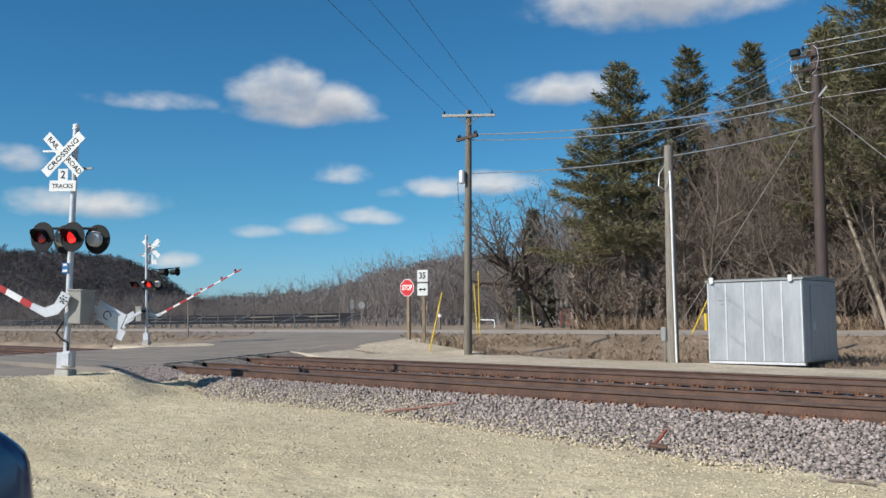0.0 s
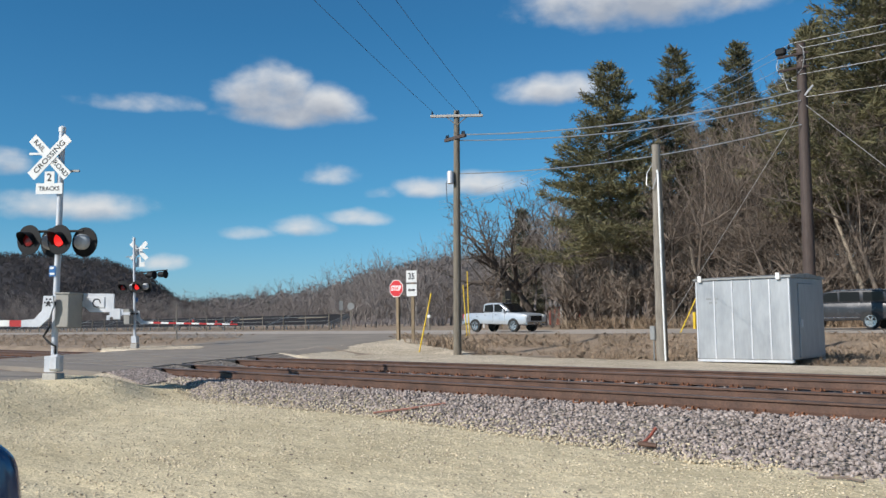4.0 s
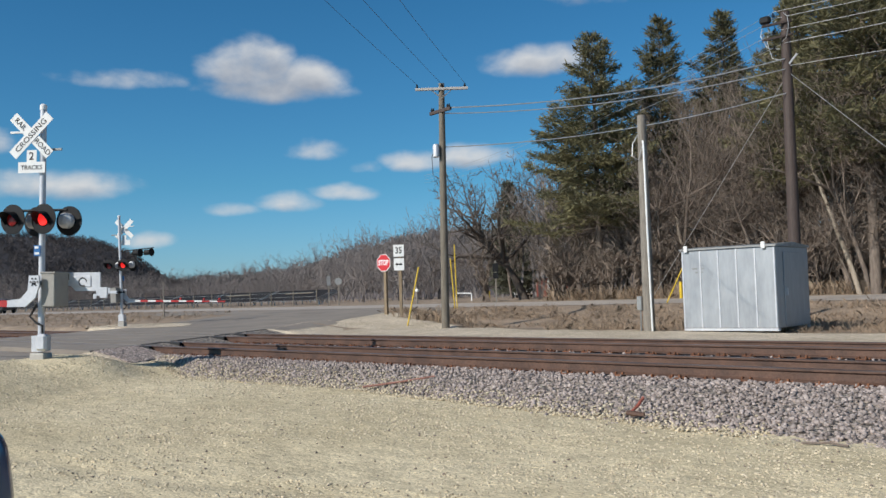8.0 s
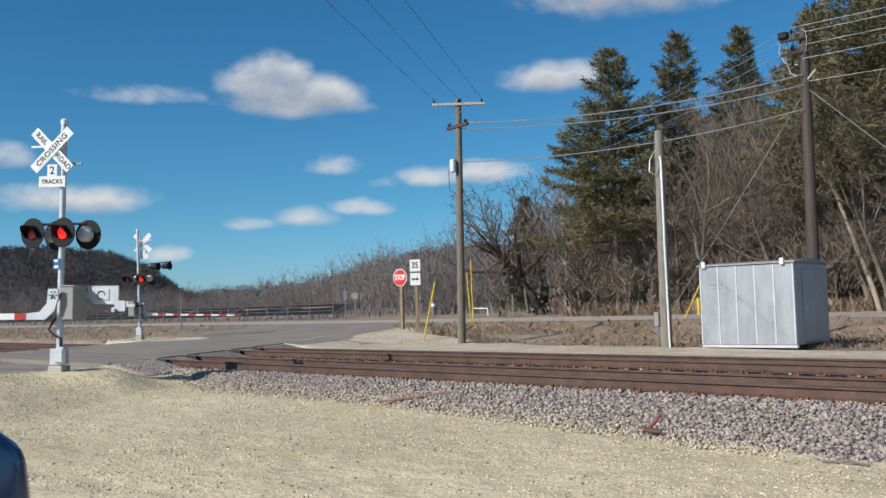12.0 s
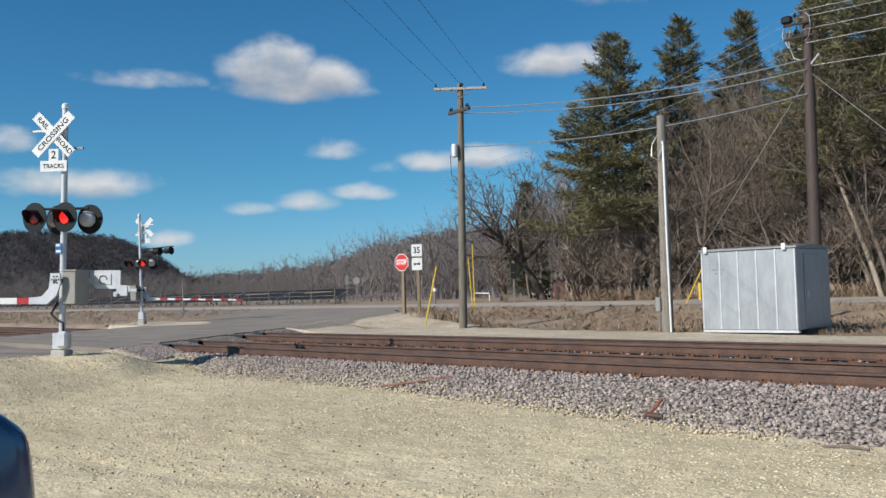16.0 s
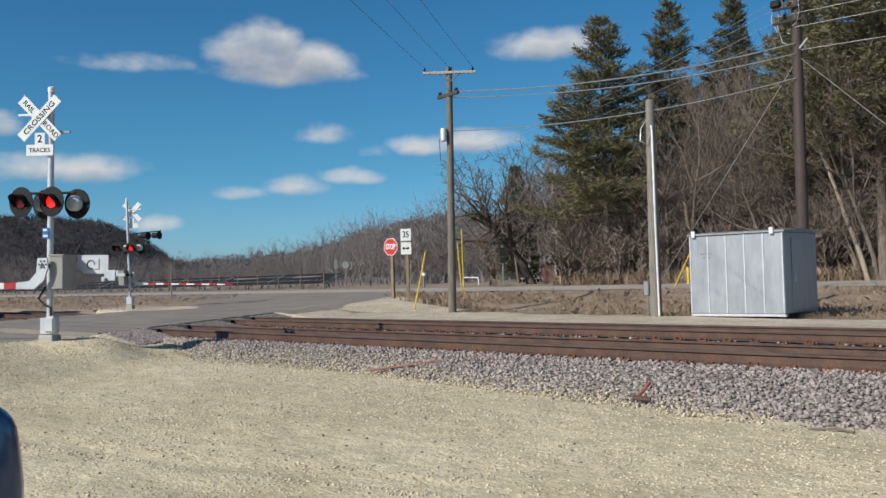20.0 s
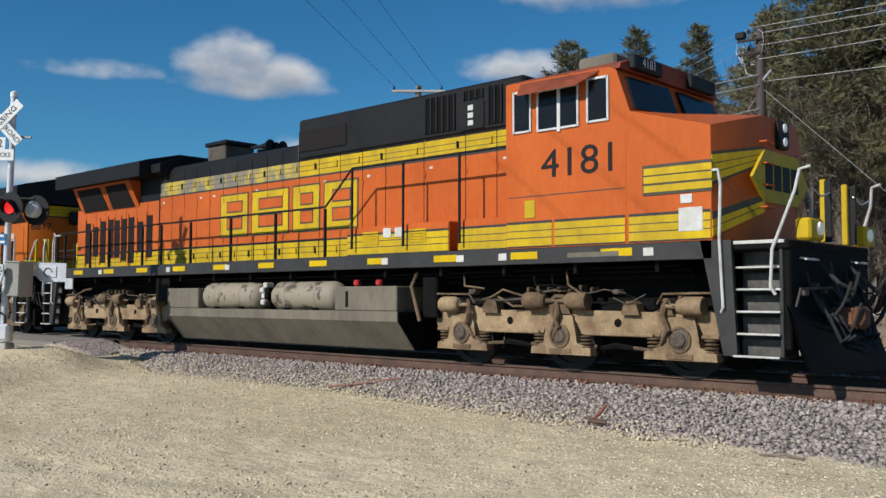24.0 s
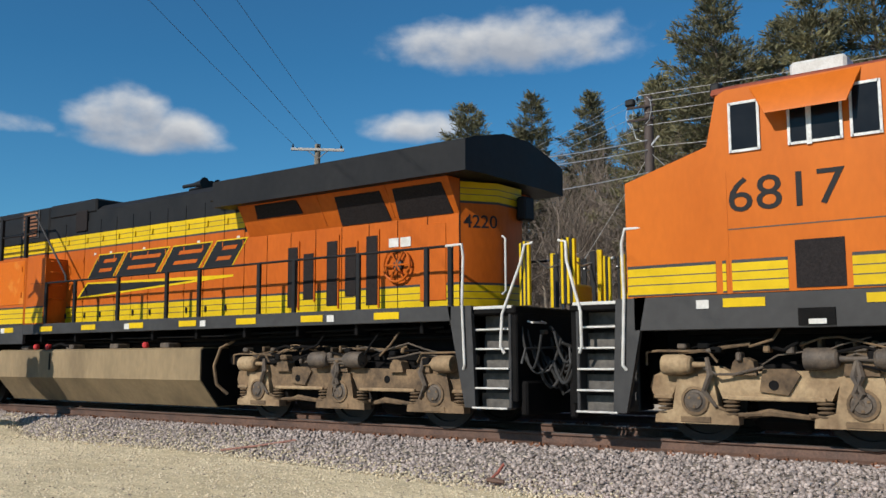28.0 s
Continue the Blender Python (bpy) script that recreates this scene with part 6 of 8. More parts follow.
# ---- locomotives ----
M["orange1"] = mat("faded orange locomotive paint", (0.53, 0.118, 0.023), (0.44, 0.092, 0.018), 0.9, 0.45, bump=0.0015, bscale=5, fine=0.08, fscale=14, stretch=(1, 1, 0.4), spec=0.14)
M["orange2"] = mat("bright orange locomotive paint", (0.50, 0.122, 0.010), (0.43, 0.100, 0.008), 0.9, 0.40, bump=0.0015, bscale=5, fine=0.06, fscale=14, stretch=(1, 1, 0.4), spec=0.14)
# third unit's orange: weathered, and also darkened for shade from its neighbour
M["orange3"] = mat("weathered orange locomotive paint with shade in it", (0.46, 0.104, 0.011), (0.37, 0.080, 0.009), 0.9, 0.45, bump=0.0015, bscale=5, fine=0.09, fscale=14, stretch=(1, 1, 0.4), spec=0.12)
M["yellow1"] = mat("grimy yellow locomotive paint", (0.60, 0.405, 0.010), (0.43, 0.29, 0.02), 1.4, 0.5, fine=0.12, fscale=9, stretch=(1, 1, 0.5), spec=0.14)
M["yellow2"] = mat("yellow locomotive paint", (0.61, 0.415, 0.006), (0.52, 0.345, 0.007), 1.2, 0.45, fine=0.07, fscale=9, spec=0.14)
M["peel"] = mat("peeling sun-bleached yellow paint", (0.47, 0.35, 0.06), (0.20, 0.18, 0.14), 2.6, 0.7, fine=0.2, fscale=22, lo=0.44, hi=0.58, stretch=(1, 1, 0.35), spec=0.2)
M["rail_white"] = mat("scuffed white handrail paint", (0.60, 0.59, 0.56), (0.46, 0.44, 0.40), 6, 0.6, fine=0.15)
M["roofred"] = mat("faded dull red roof paint", (0.27, 0.062, 0.026), (0.17, 0.042, 0.022), 2.2, 0.7, fine=0.15, fscale=10, spec=0.25)
M["patched"] = mat("orange paint with pale worn patches", (0.56, 0.175, 0.022), (0.51, 0.117, 0.004), 1.9, 0.45, fine=0.06, fscale=14, lo=0.54, hi=0.60, spec=0.14)
M["cap"] = mat("grey brown bearing cap", (0.11, 0.083, 0.06), (0.05, 0.039, 0.031), 8, 0.7)
M["hoodblack"] = mat("dull black hood paint", (0.012, 0.0122, 0.0132), (0.007, 0.007, 0.008), 1.2, 0.6, fine=0.2, fscale=8, spec=0.22)
M["sillgrey"] = mat("dark grey sill paint", (0.029, 0.028, 0.028), (0.018, 0.017, 0.017), 1.5, 0.65, fine=0.2, fscale=8)
M["dust"] = mat("dusty truck casting", (0.20, 0.130, 0.070), (0.06, 0.039, 0.023), 2.4, 0.9, bump=0.006, bscale=20, fine=0.25, fscale=18)
M["tank1"] = mat("grimy grey fuel tank", (0.185, 0.157, 0.115), (0.115, 0.097, 0.072), 1.6, 0.75, bump=0.002, fine=0.12, fscale=12, stretch=(1, 1, 0.4))
M["tank2"] = mat("dust-coated tan fuel tank", (0.262, 0.190, 0.102), (0.165, 0.117, 0.062), 1.2, 0.75, bump=0.002, fine=0.1, fscale=12, stretch=(1, 1, 0.4))
M["tank3"] = mat("pale dust-coated fuel tank", (0.33, 0.27, 0.168), (0.225, 0.182, 0.112), 1.1, 0.7, bump=0.002, fine=0.1, fscale=12, stretch=(1, 1, 0.4))
M["paledust"] = mat("pale dusty truck casting", (0.365, 0.262, 0.148), (0.15, 0.092, 0.048), 1.9, 0.85, bump=0.004, bscale=16, fine=0.2, fscale=18)
M["airtank"] = mat("peeling grey air tank", (0.27, 0.23, 0.17), (0.075, 0.06, 0.045), 4.2, 0.7, lo=0.40, hi=0.47, fine=0.15)
M["stepgrey"] = mat("dusty dark step plate", (0.115, 0.105, 0.092), (0.06, 0.055, 0.05), 5, 0.8, fine=0.25, fscale=14)
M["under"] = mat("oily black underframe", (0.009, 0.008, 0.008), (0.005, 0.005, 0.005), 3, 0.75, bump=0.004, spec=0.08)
M["screen"] = mat("black radiator screen", (0.022, 0.018, 0.018), (0.014, 0.012, 0.012), 30, 0.8, bump=0.004, bscale=120, spec=0.12)
M["wheel"] = mat("dark wheel steel", (0.025, 0.021, 0.019), None, 5, 0.6, 0.4)
M["pinline"] = mat("dark pin line", (0.05, 0.045, 0.03), None, 5, 0.6)
M["lens"] = glow("headlight lens", (0.9, 0.86, 0.78), 0.12)

BANDS = [(1.86, 1.90, "s"), (1.90, 2.015, "y"), (2.015, 2.03, "p"), (2.03, 2.125, "y"), (2.125, 2.14, "p"), (2.14, 2.24, "y"), (2.24, 2.28, "s")]
UPPER = [(3.55, 3.59, "s"), (3.59, 3.69, "y"), (3.69, 3.703, "p"), (3.703, 3.79, "y"), (3.79, 3.803, "p"), (3.803, 3.90, "y")]


def bands_between(z0, z1, upper=True):
    """The painted bands of a wall from z0 to z1: (low, high, colour)."""
    out = []
    allb = BANDS + (UPPER if upper else [])
    edges = sorted({z0, z1, *[z for b in allb for z in b[:2] if z0 < z < z1]})
    for a, b in zip(edges, edges[1:]):
        m = (a + b) / 2
        c = next((k for lo, hi, k in allb if lo <= m <= hi), None)
        if c is None:
            c = "o" if (m < 3.55 or not upper) else "b"
        out.append((a, b, c))
    return out


SLOT = {"o": 0, "y": 1, "s": 2, "p": 3, "b": 4}


class Loco:
    """One six-axle locomotive; d is +1 where its cab leads towards +x and -1 where the cab trails."""

    def __init__(self, d, kind, number, label):
        self.d, self.kind, self.number = d, kind, number
        self.t = thing("locomotive", (0, TRACK_Y[0], 0), label, "locomotive", "coupled locomotives")
        o, y = (M["orange1"], M["yellow1"]) if kind == 1 else (M["orange2"], M["yellow2"]) if number == "6817" else (M["orange3"], M["yellow2"])
        self.paint = [o, y, M["sillgrey"], M["pinline"], M["hoodblack"], M["peel"]]
        self.o, self.y = o, y
        self.wheels = []

    def X(self, u):
        return u * self.d

    def bx(self, name, u0, u1, y0, y1, z0, z1, material, bev=0.01, parent=None, label=""):
        return part(name, Geo().box((self.X(u0), y0, z0), (self.X(u1), y1, z1), bev), material, parent or self.t, label)

    def both(self, name, u0, u1, y0, y1, z0, z1, material, bev=0.01):
        """The same piece on the side towards the lot and on the far side."""
        a = self.bx(name, u0, u1, -y0, -y1, z0, z1, material, bev)
        self.bx(name, u0, u1, y0, y1, z0, z1, material, bev)
        return a

    def wall(self, name, u0, u1, y, z0, z1, thick=0.014, upper=True, parent=None, seam=0.009):
        """A door or wall panel with the painted bands on it."""
        bb = bands_between(z0, z1, upper)
        zz = [bb[0][0]] + [q[1] for q in bb]
        xa, xb, ya, yb = self.X(u0 + seam), self.X(u1 - seam), y - thick, y + 0.002
        vs = [(x, yy, z) for z in zz for x, yy in ((xa, ya), (xb, ya), (xb, yb), (xa, yb))]
        g = Geo()
        g.add(vs, [])
        for i, q in enumerate(bb):
            k = i * 4
            for e in range(4):
                g.f.append((k + e, k + (e + 1) % 4, k + 4 + (e + 1) % 4, k + 4 + e))
                g.m.append(5 if q[2] == "y" and q[0] > 3.5 and self.kind == 1 and u1 < 0.4 else SLOT[q[2]])
        k = len(bb) * 4
        g.f += [(0, 1, 2, 3), (k, k + 1, k + 2, k + 3)]
        g.m += [SLOT[bb[0][2]], SLOT[bb[-1][2]]]
        return part(name, g, self.paint, parent or self.t, smooth=0)

    def tube(self, name, pts, r, material, parent=None, n=7, label=""):
        return part(name, Geo().tube([(self.X(u), y, z) for u, y, z in pts], r, n), material, parent or self.t, label)

    def build(self):
        self.underframe()
        for c in (-7.03, 7.03):
            self.truck(c)
        self.tank()
        self.hood()
        self.cab()
        self.rails()
        for e in (-1, 1):
            self.end(e)
        return self.t

    # underframe and sill
    def underframe(self):
        t = self.t
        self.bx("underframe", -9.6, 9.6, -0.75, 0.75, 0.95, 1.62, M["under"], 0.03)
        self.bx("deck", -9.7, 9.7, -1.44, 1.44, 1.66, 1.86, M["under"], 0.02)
        for s in (-1, 1):
            lowz = 1.62 if self.kind == 1 else 1.64
            self.bx("side_sill", -9.62, 2.6 if self.kind == 2 else 9.72, s * 1.42, s * 1.50, lowz, 1.875, M["sillgrey"], 0.008)
            if self.kind == 2:
                self.bx("side_sill", 2.6, 9.72, s * 1.42, s * 1.50, 1.43, 1.875, M["sillgrey"], 0.008)
        for i in range(11):
            u = -8.6 + i * 1.66
            self.bx("reflector", u, u + 0.52, -1.508, -1.498, 1.70, 1.81, M["yellow2"], 0.0)
        for u in (-7.2, -3.9, -1.5, 3.4, 5.2, 6.1, 8.7):
            self.bx("label_plate", u, u + 0.16, -1.513, -1.499, 1.69, 1.80, M["rail_white"], 0.0)
        # pipes and brackets under the walkway
        for z, y, r in ((1.50, -1.05, 0.03), (1.42, -0.95, 0.04), (1.56, -1.25, 0.02)):
            self.tube("pipe", [(-9.3, y, z), (-4.5, y, z - 0.02), (-4.2, y - 0.05, z - 0.05), (4.3, y, z - 0.05), (9.2, y, z)], r, M["under"])
        for i in range(14):
            u = -9.0 + i * 1.37
            self.bx("bracket", u, u + 0.07, -1.40, -0.75, 1.46, 1.66, M["under"], 0.01)
        rr = random.Random(3 if self.kind == 1 else 8)
        for i in range(4):
            u = rr.choice([rr.uniform(-9, -4.3), rr.uniform(4.4, 9)])
            self.tube("hose", [(u, -1.2, 1.5), (u + 0.1, -1.3, 1.3), (u + rr.uniform(0.2, 0.6), -1.25, 1.12 + rr.uniform(0, 0.2))], 0.018, M["dust"] if i % 2 else M["under"])

    # three-axle truck
    def truck(self, c):
        tr = new("truck")
        tr.parent = self.t
        tr.matrix_basis = pose(self.X(c), 0, 0)
        rr = random.Random(int(c * 10) + self.kind)
        for s in (-1, 1):
            top = [(-2.66, 0.70), (-2.62, 0.84), (-2.35, 0.97), (-1.72, 0.97), (-1.58, 0.90), (-0.44, 0.92), (-0.32, 1.05), (0.32, 1.05), (0.44, 0.92), (1.58, 0.90),
                   (1.72, 0.97), (2.35, 0.97), (2.62, 0.84), (2.66, 0.70)]
            bot = [(2.62, 0.60), (2.36, 0.57), (2.29, 0.74), (1.75, 0.74), (1.68, 0.56), (0.36, 0.56), (0.27, 0.74), (-0.27, 0.74), (-0.36, 0.56), (-1.68, 0.56), (-1.75, 0.74),
                   (-2.29, 0.74), (-2.36, 0.57), (-2.62, 0.60)]
            part("side_frame", Geo().extrude(top + bot, s * 0.95, s * 1.11, "y"), M["paledust"] if self.kind == 1 or c > 0 else M["dust"], tr)
            for a, b in ((-2.6, -2.34), (-1.6, -0.42), (0.42, 1.6), (2.34, 2.6)):
                part("frame_flange", Geo().box((a, s * 1.09, 0.545), (b, s * 1.16, 0.60), 0.012), M["paledust"], tr)
            for a in (-2.02, 0.0, 2.02):
                g = Geo().extrude([(a - 0.23, 0.84), (a + 0.23, 0.84), (a + 0.27, 0.66), (a + 0.31, 0.42), (a + 0.55, 0.345), (a + 0.56, 0.24),
                                   (a - 0.56, 0.24), (a - 0.55, 0.345), (a - 0.31, 0.42), (a - 0.27, 0.66)], s * 1.0, s * 1.17, "y")
                jb = part("journal_box", g, M["paledust"] if self.kind == 1 or c > 0 or a == -2.02 else M["dust"], tr)
                part("bearing_rim", Geo().lathe([(0.175, -0.01), (0.185, 0.025), (0.15, 0.03), (0.145, -0.005)], 20, pose(a, s * 1.168, 0.53, 90 * (1 if s < 0 else -1), 0, 0)), M["dust"], jb)
                hub = Geo().lathe([(0.15, 0), (0.15, 0.012), (0.11, 0.03), (0.10, 0.05), (0.04, 0.055)], 18, pose(a, s * 1.168, 0.53, 90 * (1 if s < 0 else -1), 0, 0))
                part("axle_cap", hub, M["cap"], jb)
                for k in range(3):
                    an = radians(30 + 120 * k)
                    part("bolt", Geo().box((-0.018, -0.018, 0), (0.018, 0.018, 0.02), 0.004, pose(a + 0.075 * math.cos(an), s * 1.208, 0.53 + 0.075 * math.sin(an), 90 * (1 if s < 0 else -1), 0, 0)), M["dust"], jb)
                part("liner", Geo().box((a - 0.20, s * 1.165, 0.255), (a + 0.20, s * 1.185, 0.33), 0.006), M["dust"], jb)
                for q in (-0.44, 0.44):
                    g = Geo()
                    for k in range(4):
                        g.lathe([(0.055, 0), (0.10, 0.012), (0.105, 0.026), (0.06, 0.040)], 12, pose(a + q, s * 1.08, 0.348 + 0.052 * k))
                    part("coil_spring", g, M["dust"], tr)
            if s > 0:
                continue
            # brake cylinders with their levers
            for a, way in ((-2.42, 1), (-0.62, 1), (0.55, -1), (2.42, -1)):
                ln = 0.34
                g = Geo().lathe([(0.05, -0.01), (0.125, 0.0), (0.135, 0.03), (0.135, ln - 0.06), (0.115, ln - 0.02), (0.115, ln + 0.02), (0.09, ln + 0.05), (0.04, ln + 0.06), (0.03, ln + 0.26)], 18,
                                pose(a, -1.21, 0.99 if abs(a) > 1 else 1.06, 0, 90 * way, 0))
                part("brake_cylinder", g, M["paledust"] if abs(a) > 1 else M["cap"] if self.kind == 2 else M["dust"], tr, "dusty brake cylinder")
                e = a + way * 0.58
                part("brake_lever", Geo().tube([(e, -1.2, 1.08), (e + way * 0.05, -1.24, 0.86), (e - way * 0.04, -1.23, 0.66), (e + way * 0.1, -1.19, 0.46)], [0.03, 0.045, 0.04, 0.025], 6), M["cap"] if self.kind == 2 else M["dust"], tr)
                part("slack_adjuster", Geo().tube([(e + way * 0.08, -1.16, 0.46), (e + way * 0.3, -1.1, 0.36), (e + way * 0.62, -1.02, 0.38)], 0.028, 6), M["dust"], tr)
            # castings that stand up from the frame
            for a, w, z in ((-1.55, 0.34, 1.08), (-0.2, 0.4, 1.16), (1.1, 0.3, 1.06), (1.72, 0.22, 1.10)):
                part("casting", Geo().extrude([(a, 0.86), (a + w, 0.86), (a + w - 0.05, z - 0.04), (a + w * 0.6, z), (a + w * 0.3, z), (a + 0.04, z - 0.06)], -1.19, -1.0, "y"), M["dust"], tr)
            if self.kind == 2:
                part("cross_casting", Geo().extrude([(-1.2, 0.66), (-0.85, 0.62), (-0.7, 0.86), (-0.78, 0.94), (-1.15, 0.94)], -1.15, -1.10, "y"), M["dust"], tr)
            for a in (-1.02, 1.0):
                part("hole", Geo().lathe([(0.062, 0), (0.062, 0.004)], 14, pose(a, -1.152 if a < 0 and self.kind == 2 else -1.112, 0.74, 90, 0, 0)), M["under"], tr)
                part("brake_rod", Geo().tube([(a - 0.5, -0.92, 0.33), (a - 0.1, -1.02, 0.40), (a + 0.45, -0.95, 0.34)], [0.03, 0.05, 0.03], 6), M["dust"] if self.kind == 2 else M["under"], tr)
            # pipes that wander over the frame
            for k in range(9 if self.kind == 1 else 15):
                a = rr.uniform(-2.5, 1.2)
                z = rr.uniform(0.98, 1.26)
                pts = [(a, -1.16, z)]
                for q in range(rr.randint(3, 5)):
                    a += rr.uniform(0.15, 0.4)
                    z = min(1.32, max(0.82, z + rr.uniform(-0.12, 0.12)))
                    pts.append((a, -1.2 + rr.uniform(-0.05, 0.03), z))
                part("pipe", Geo().tube(pts, rr.choice((0.010, 0.014, 0.018, 0.024)), 6), M[("dust", "cap", "under")[k % 3]], tr)
            for k in (-1, 1):
                part("pipe", Geo().tube([(k * 2.66, -1.2, 0.98), (k * 2.66, -1.2, 1.15), (k * 2.5, -1.22, 1.17), (k * 1.8, -1.22, 1.16), (k * 1.7, -1.2, 1.02)], 0.018, 6), M["dust"], tr)
            for k in range(8 if self.kind == 1 else 16):
                a, z = rr.uniform(-2.4, 2.2), rr.uniform(0.96, 1.22)
                w, h = rr.uniform(0.06, 0.16), rr.uniform(0.05, 0.12)
                part("fitting", Geo().box((a, -1.25, z), (a + w, -1.08, z + h), 0.018), M[("under", "cap", "dust")[k % 3]], tr)
            for k in range(7):
                a = -0.7 + k * 0.2
                part("bolster_rib", Geo().box((a, -1.10, 1.18), (a + 0.05, -0.9, 1.27 + 0.03 * (k % 2)), 0.012), M["dust"], tr)
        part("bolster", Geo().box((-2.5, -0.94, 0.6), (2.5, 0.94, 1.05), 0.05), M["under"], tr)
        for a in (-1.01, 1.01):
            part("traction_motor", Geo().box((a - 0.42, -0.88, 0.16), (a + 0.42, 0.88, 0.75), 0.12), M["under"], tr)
        prof = [(0.10, -0.075), (0.16, -0.06), (0.17, -0.035), (0.46, -0.03), (0.475, -0.07), (0.53, -0.07), (0.53, 0.045), (0.56, 0.05), (0.56, 0.07), (0.45, 0.07), (0.44, 0.03), (0.17, 0.02), (0.10, 0.05)]
        for a in (-2.02, 0.0, 2.02):
            w = new("wheelset")
            w.parent = tr
            w.matrix_basis = pose(a, 0, 0.532)
            for s in (-1, 1):
                part("wheel", Geo().lathe(prof, 28, pose(0, s * 0.755, 0, 90 if s < 0 else -90, 0, 0)), M["wheel"], w)
            part("axle", Geo().tube([(0, -0.9, 0), (0, 0.9, 0)], 0.09, 12), M["wheel"], w)
            self.wheels.append((w, a))

    def tank(self):
        m = M["tank1"] if self.kind == 1 else M["tank3"] if self.number == "6817" else M["tank2"]

        def sec(y, top, s0):
            return [(-y, top), (-y, 0.68), (-0.99, 0.16), (0.99, 0.16), (y, 0.68), (y, top)]

        if self.kind == 2:
            g = Geo().extrude([(-1.36, 1.30), (-1.43, 1.26), (-1.43, 0.68), (-0.99, 0.16), (0.99, 0.16), (1.43, 0.68), (1.43, 1.26), (1.36, 1.30)], self.X(-3.68), self.X(3.74))
            ft = part("fuel_tank", g, m, self.t)
            for u in (-3.685, 3.745):
                part("end_plate", Geo().extrude([(-1.34, 1.28), (-1.41, 1.24), (-1.41, 0.69), (-0.98, 0.18), (0.98, 0.18), (1.41, 0.69), (1.41, 1.24), (1.34, 1.28)], self.X(u), self.X(u - 0.012 if u < 0 else u + 0.012)), M["under"], ft)
            self.tube("pipe", [(-4.15, -1.0, 1.42), (-4.0, -1.22, 1.28), (-3.9, -1.28, 0.95), (-3.95, -1.25, 0.6), (-4.1, -1.1, 0.42)], 0.032, M["dust"])
            for u in (-2.6, -0.9, 0.75, 2.6):
                self.bx("tank_bracket", u, u + 0.28, -1.36, -1.05, 1.29, 1.40, M["cap"], 0.02)
            self.bx("sight_glass", 1.5, 1.55, -1.446, -1.42, 0.85, 1.22, M["under"], 0.004, ft)
            for u, col in ((-1.9, "redstripe"), (2.2, "redstripe"), (1.7, "redstripe")):
                self.bx("filler_cap", u, u + 0.12, -1.40, -1.28, 1.30, 1.42, M[col], 0.03, None, "red fuel filler cap")
            self.tube("filler_pipe", [(1.55, -1.35, 1.36), (1.2, -1.38, 1.42), (0.9, -1.36, 1.36)], 0.03, M["under"])
        else:
            ft = part("fuel_tank", Geo().extrude(sec(1.43, 0.86, 0), self.X(-3.98), self.X(3.72)), m, self.t)
            for u in (-3.985, 3.725):
                part("end_plate", Geo().extrude(sec(1.41, 0.85, 0), self.X(u), self.X(u - 0.012 if u < 0 else u + 0.012)), M["under"], ft)
            self.bx("tank_end", -3.98, -2.67, -1.43, 1.43, 0.86, 1.31, m, 0.02, ft)
            self.bx("tank_end", 2.02, 3.70, -1.43, 1.43, 0.86, 1.31, m, 0.02, ft)
            self.bx("tank_core", -2.6, 2.2, -0.85, 0.85, 0.8, 1.3, M["under"], 0.02, ft)
            self.bx("sight_glass", 2.35, 2.41, -1.446, -1.42, 0.93, 1.22, M["under"], 0.004, ft)
            for a, b in ((-2.62, -0.52), (-0.10, 1.98)):
                r = 0.295
                prof = [(0.05, 0), (0.16, 0.03), (0.24, 0.09), (r, 0.18), (r, b - a - 0.18), (0.24, b - a - 0.09), (0.16, b - a - 0.03), (0.05, b - a)]
                at = part("air_tank", Geo().lathe(prof, 24, pose(self.X(a), -1.15, 1.13, 0, 90 * self.d, 0)), M["airtank"], self.t, "peeling grey air reservoir")
                for q in (0.28, 0.72):
                    u = a + (b - a) * q
                    self.bx("strap", u - 0.03, u + 0.03, -1.427, -0.87, 0.852, 0.90, M["under"], 0.01, at)
                    part("strap_ring", Geo().lathe([(r + 0.002, -0.025), (r + 0.008, -0.02), (r + 0.008, 0.02), (r + 0.002, 0.025)], 24, pose(self.X(u), -1.15, 1.13, 0, 90, 0)), M["airtank"], at)
            for k, (u, z) in enumerate(((-0.45, 0.95), (-0.33, 1.08), (-0.48, 1.2), (-0.25, 0.9), (-0.36, 1.3), (-0.30, 1.2), (-0.42, 1.08))):
                self.bx("valve", u, u + 0.13, -1.35, -1.15, z, z + 0.11, M["rail_white"] if k % 2 == 0 else M["under"], 0.02)
            self.tube("pipe", [(-0.33, -1.2, 0.88), (-0.36, -1.2, 1.5)], 0.03, M["under"])
            self.tube("pipe", [(4.1, -1.3, 1.55), (4.0, -1.35, 1.3), (4.2, -1.35, 0.7)], 0.035, M["dust"])
            for u in (2.5, 3.1):
                self.bx("filler_cap", u, u + 0.12, -1.40, -1.28, 1.31, 1.43, M["redstripe"], 0.03, None, "dull red filler cap")
            self.bx("drain_box", -4.55, -3.95, -1.40, -1.05, 1.0, 1.55, M["under"], 0.02)
        self.bx("battery_box", 4.15, 4.5, -1.25, 1.25, 0.75, 1.5, M["under"], 0.03)

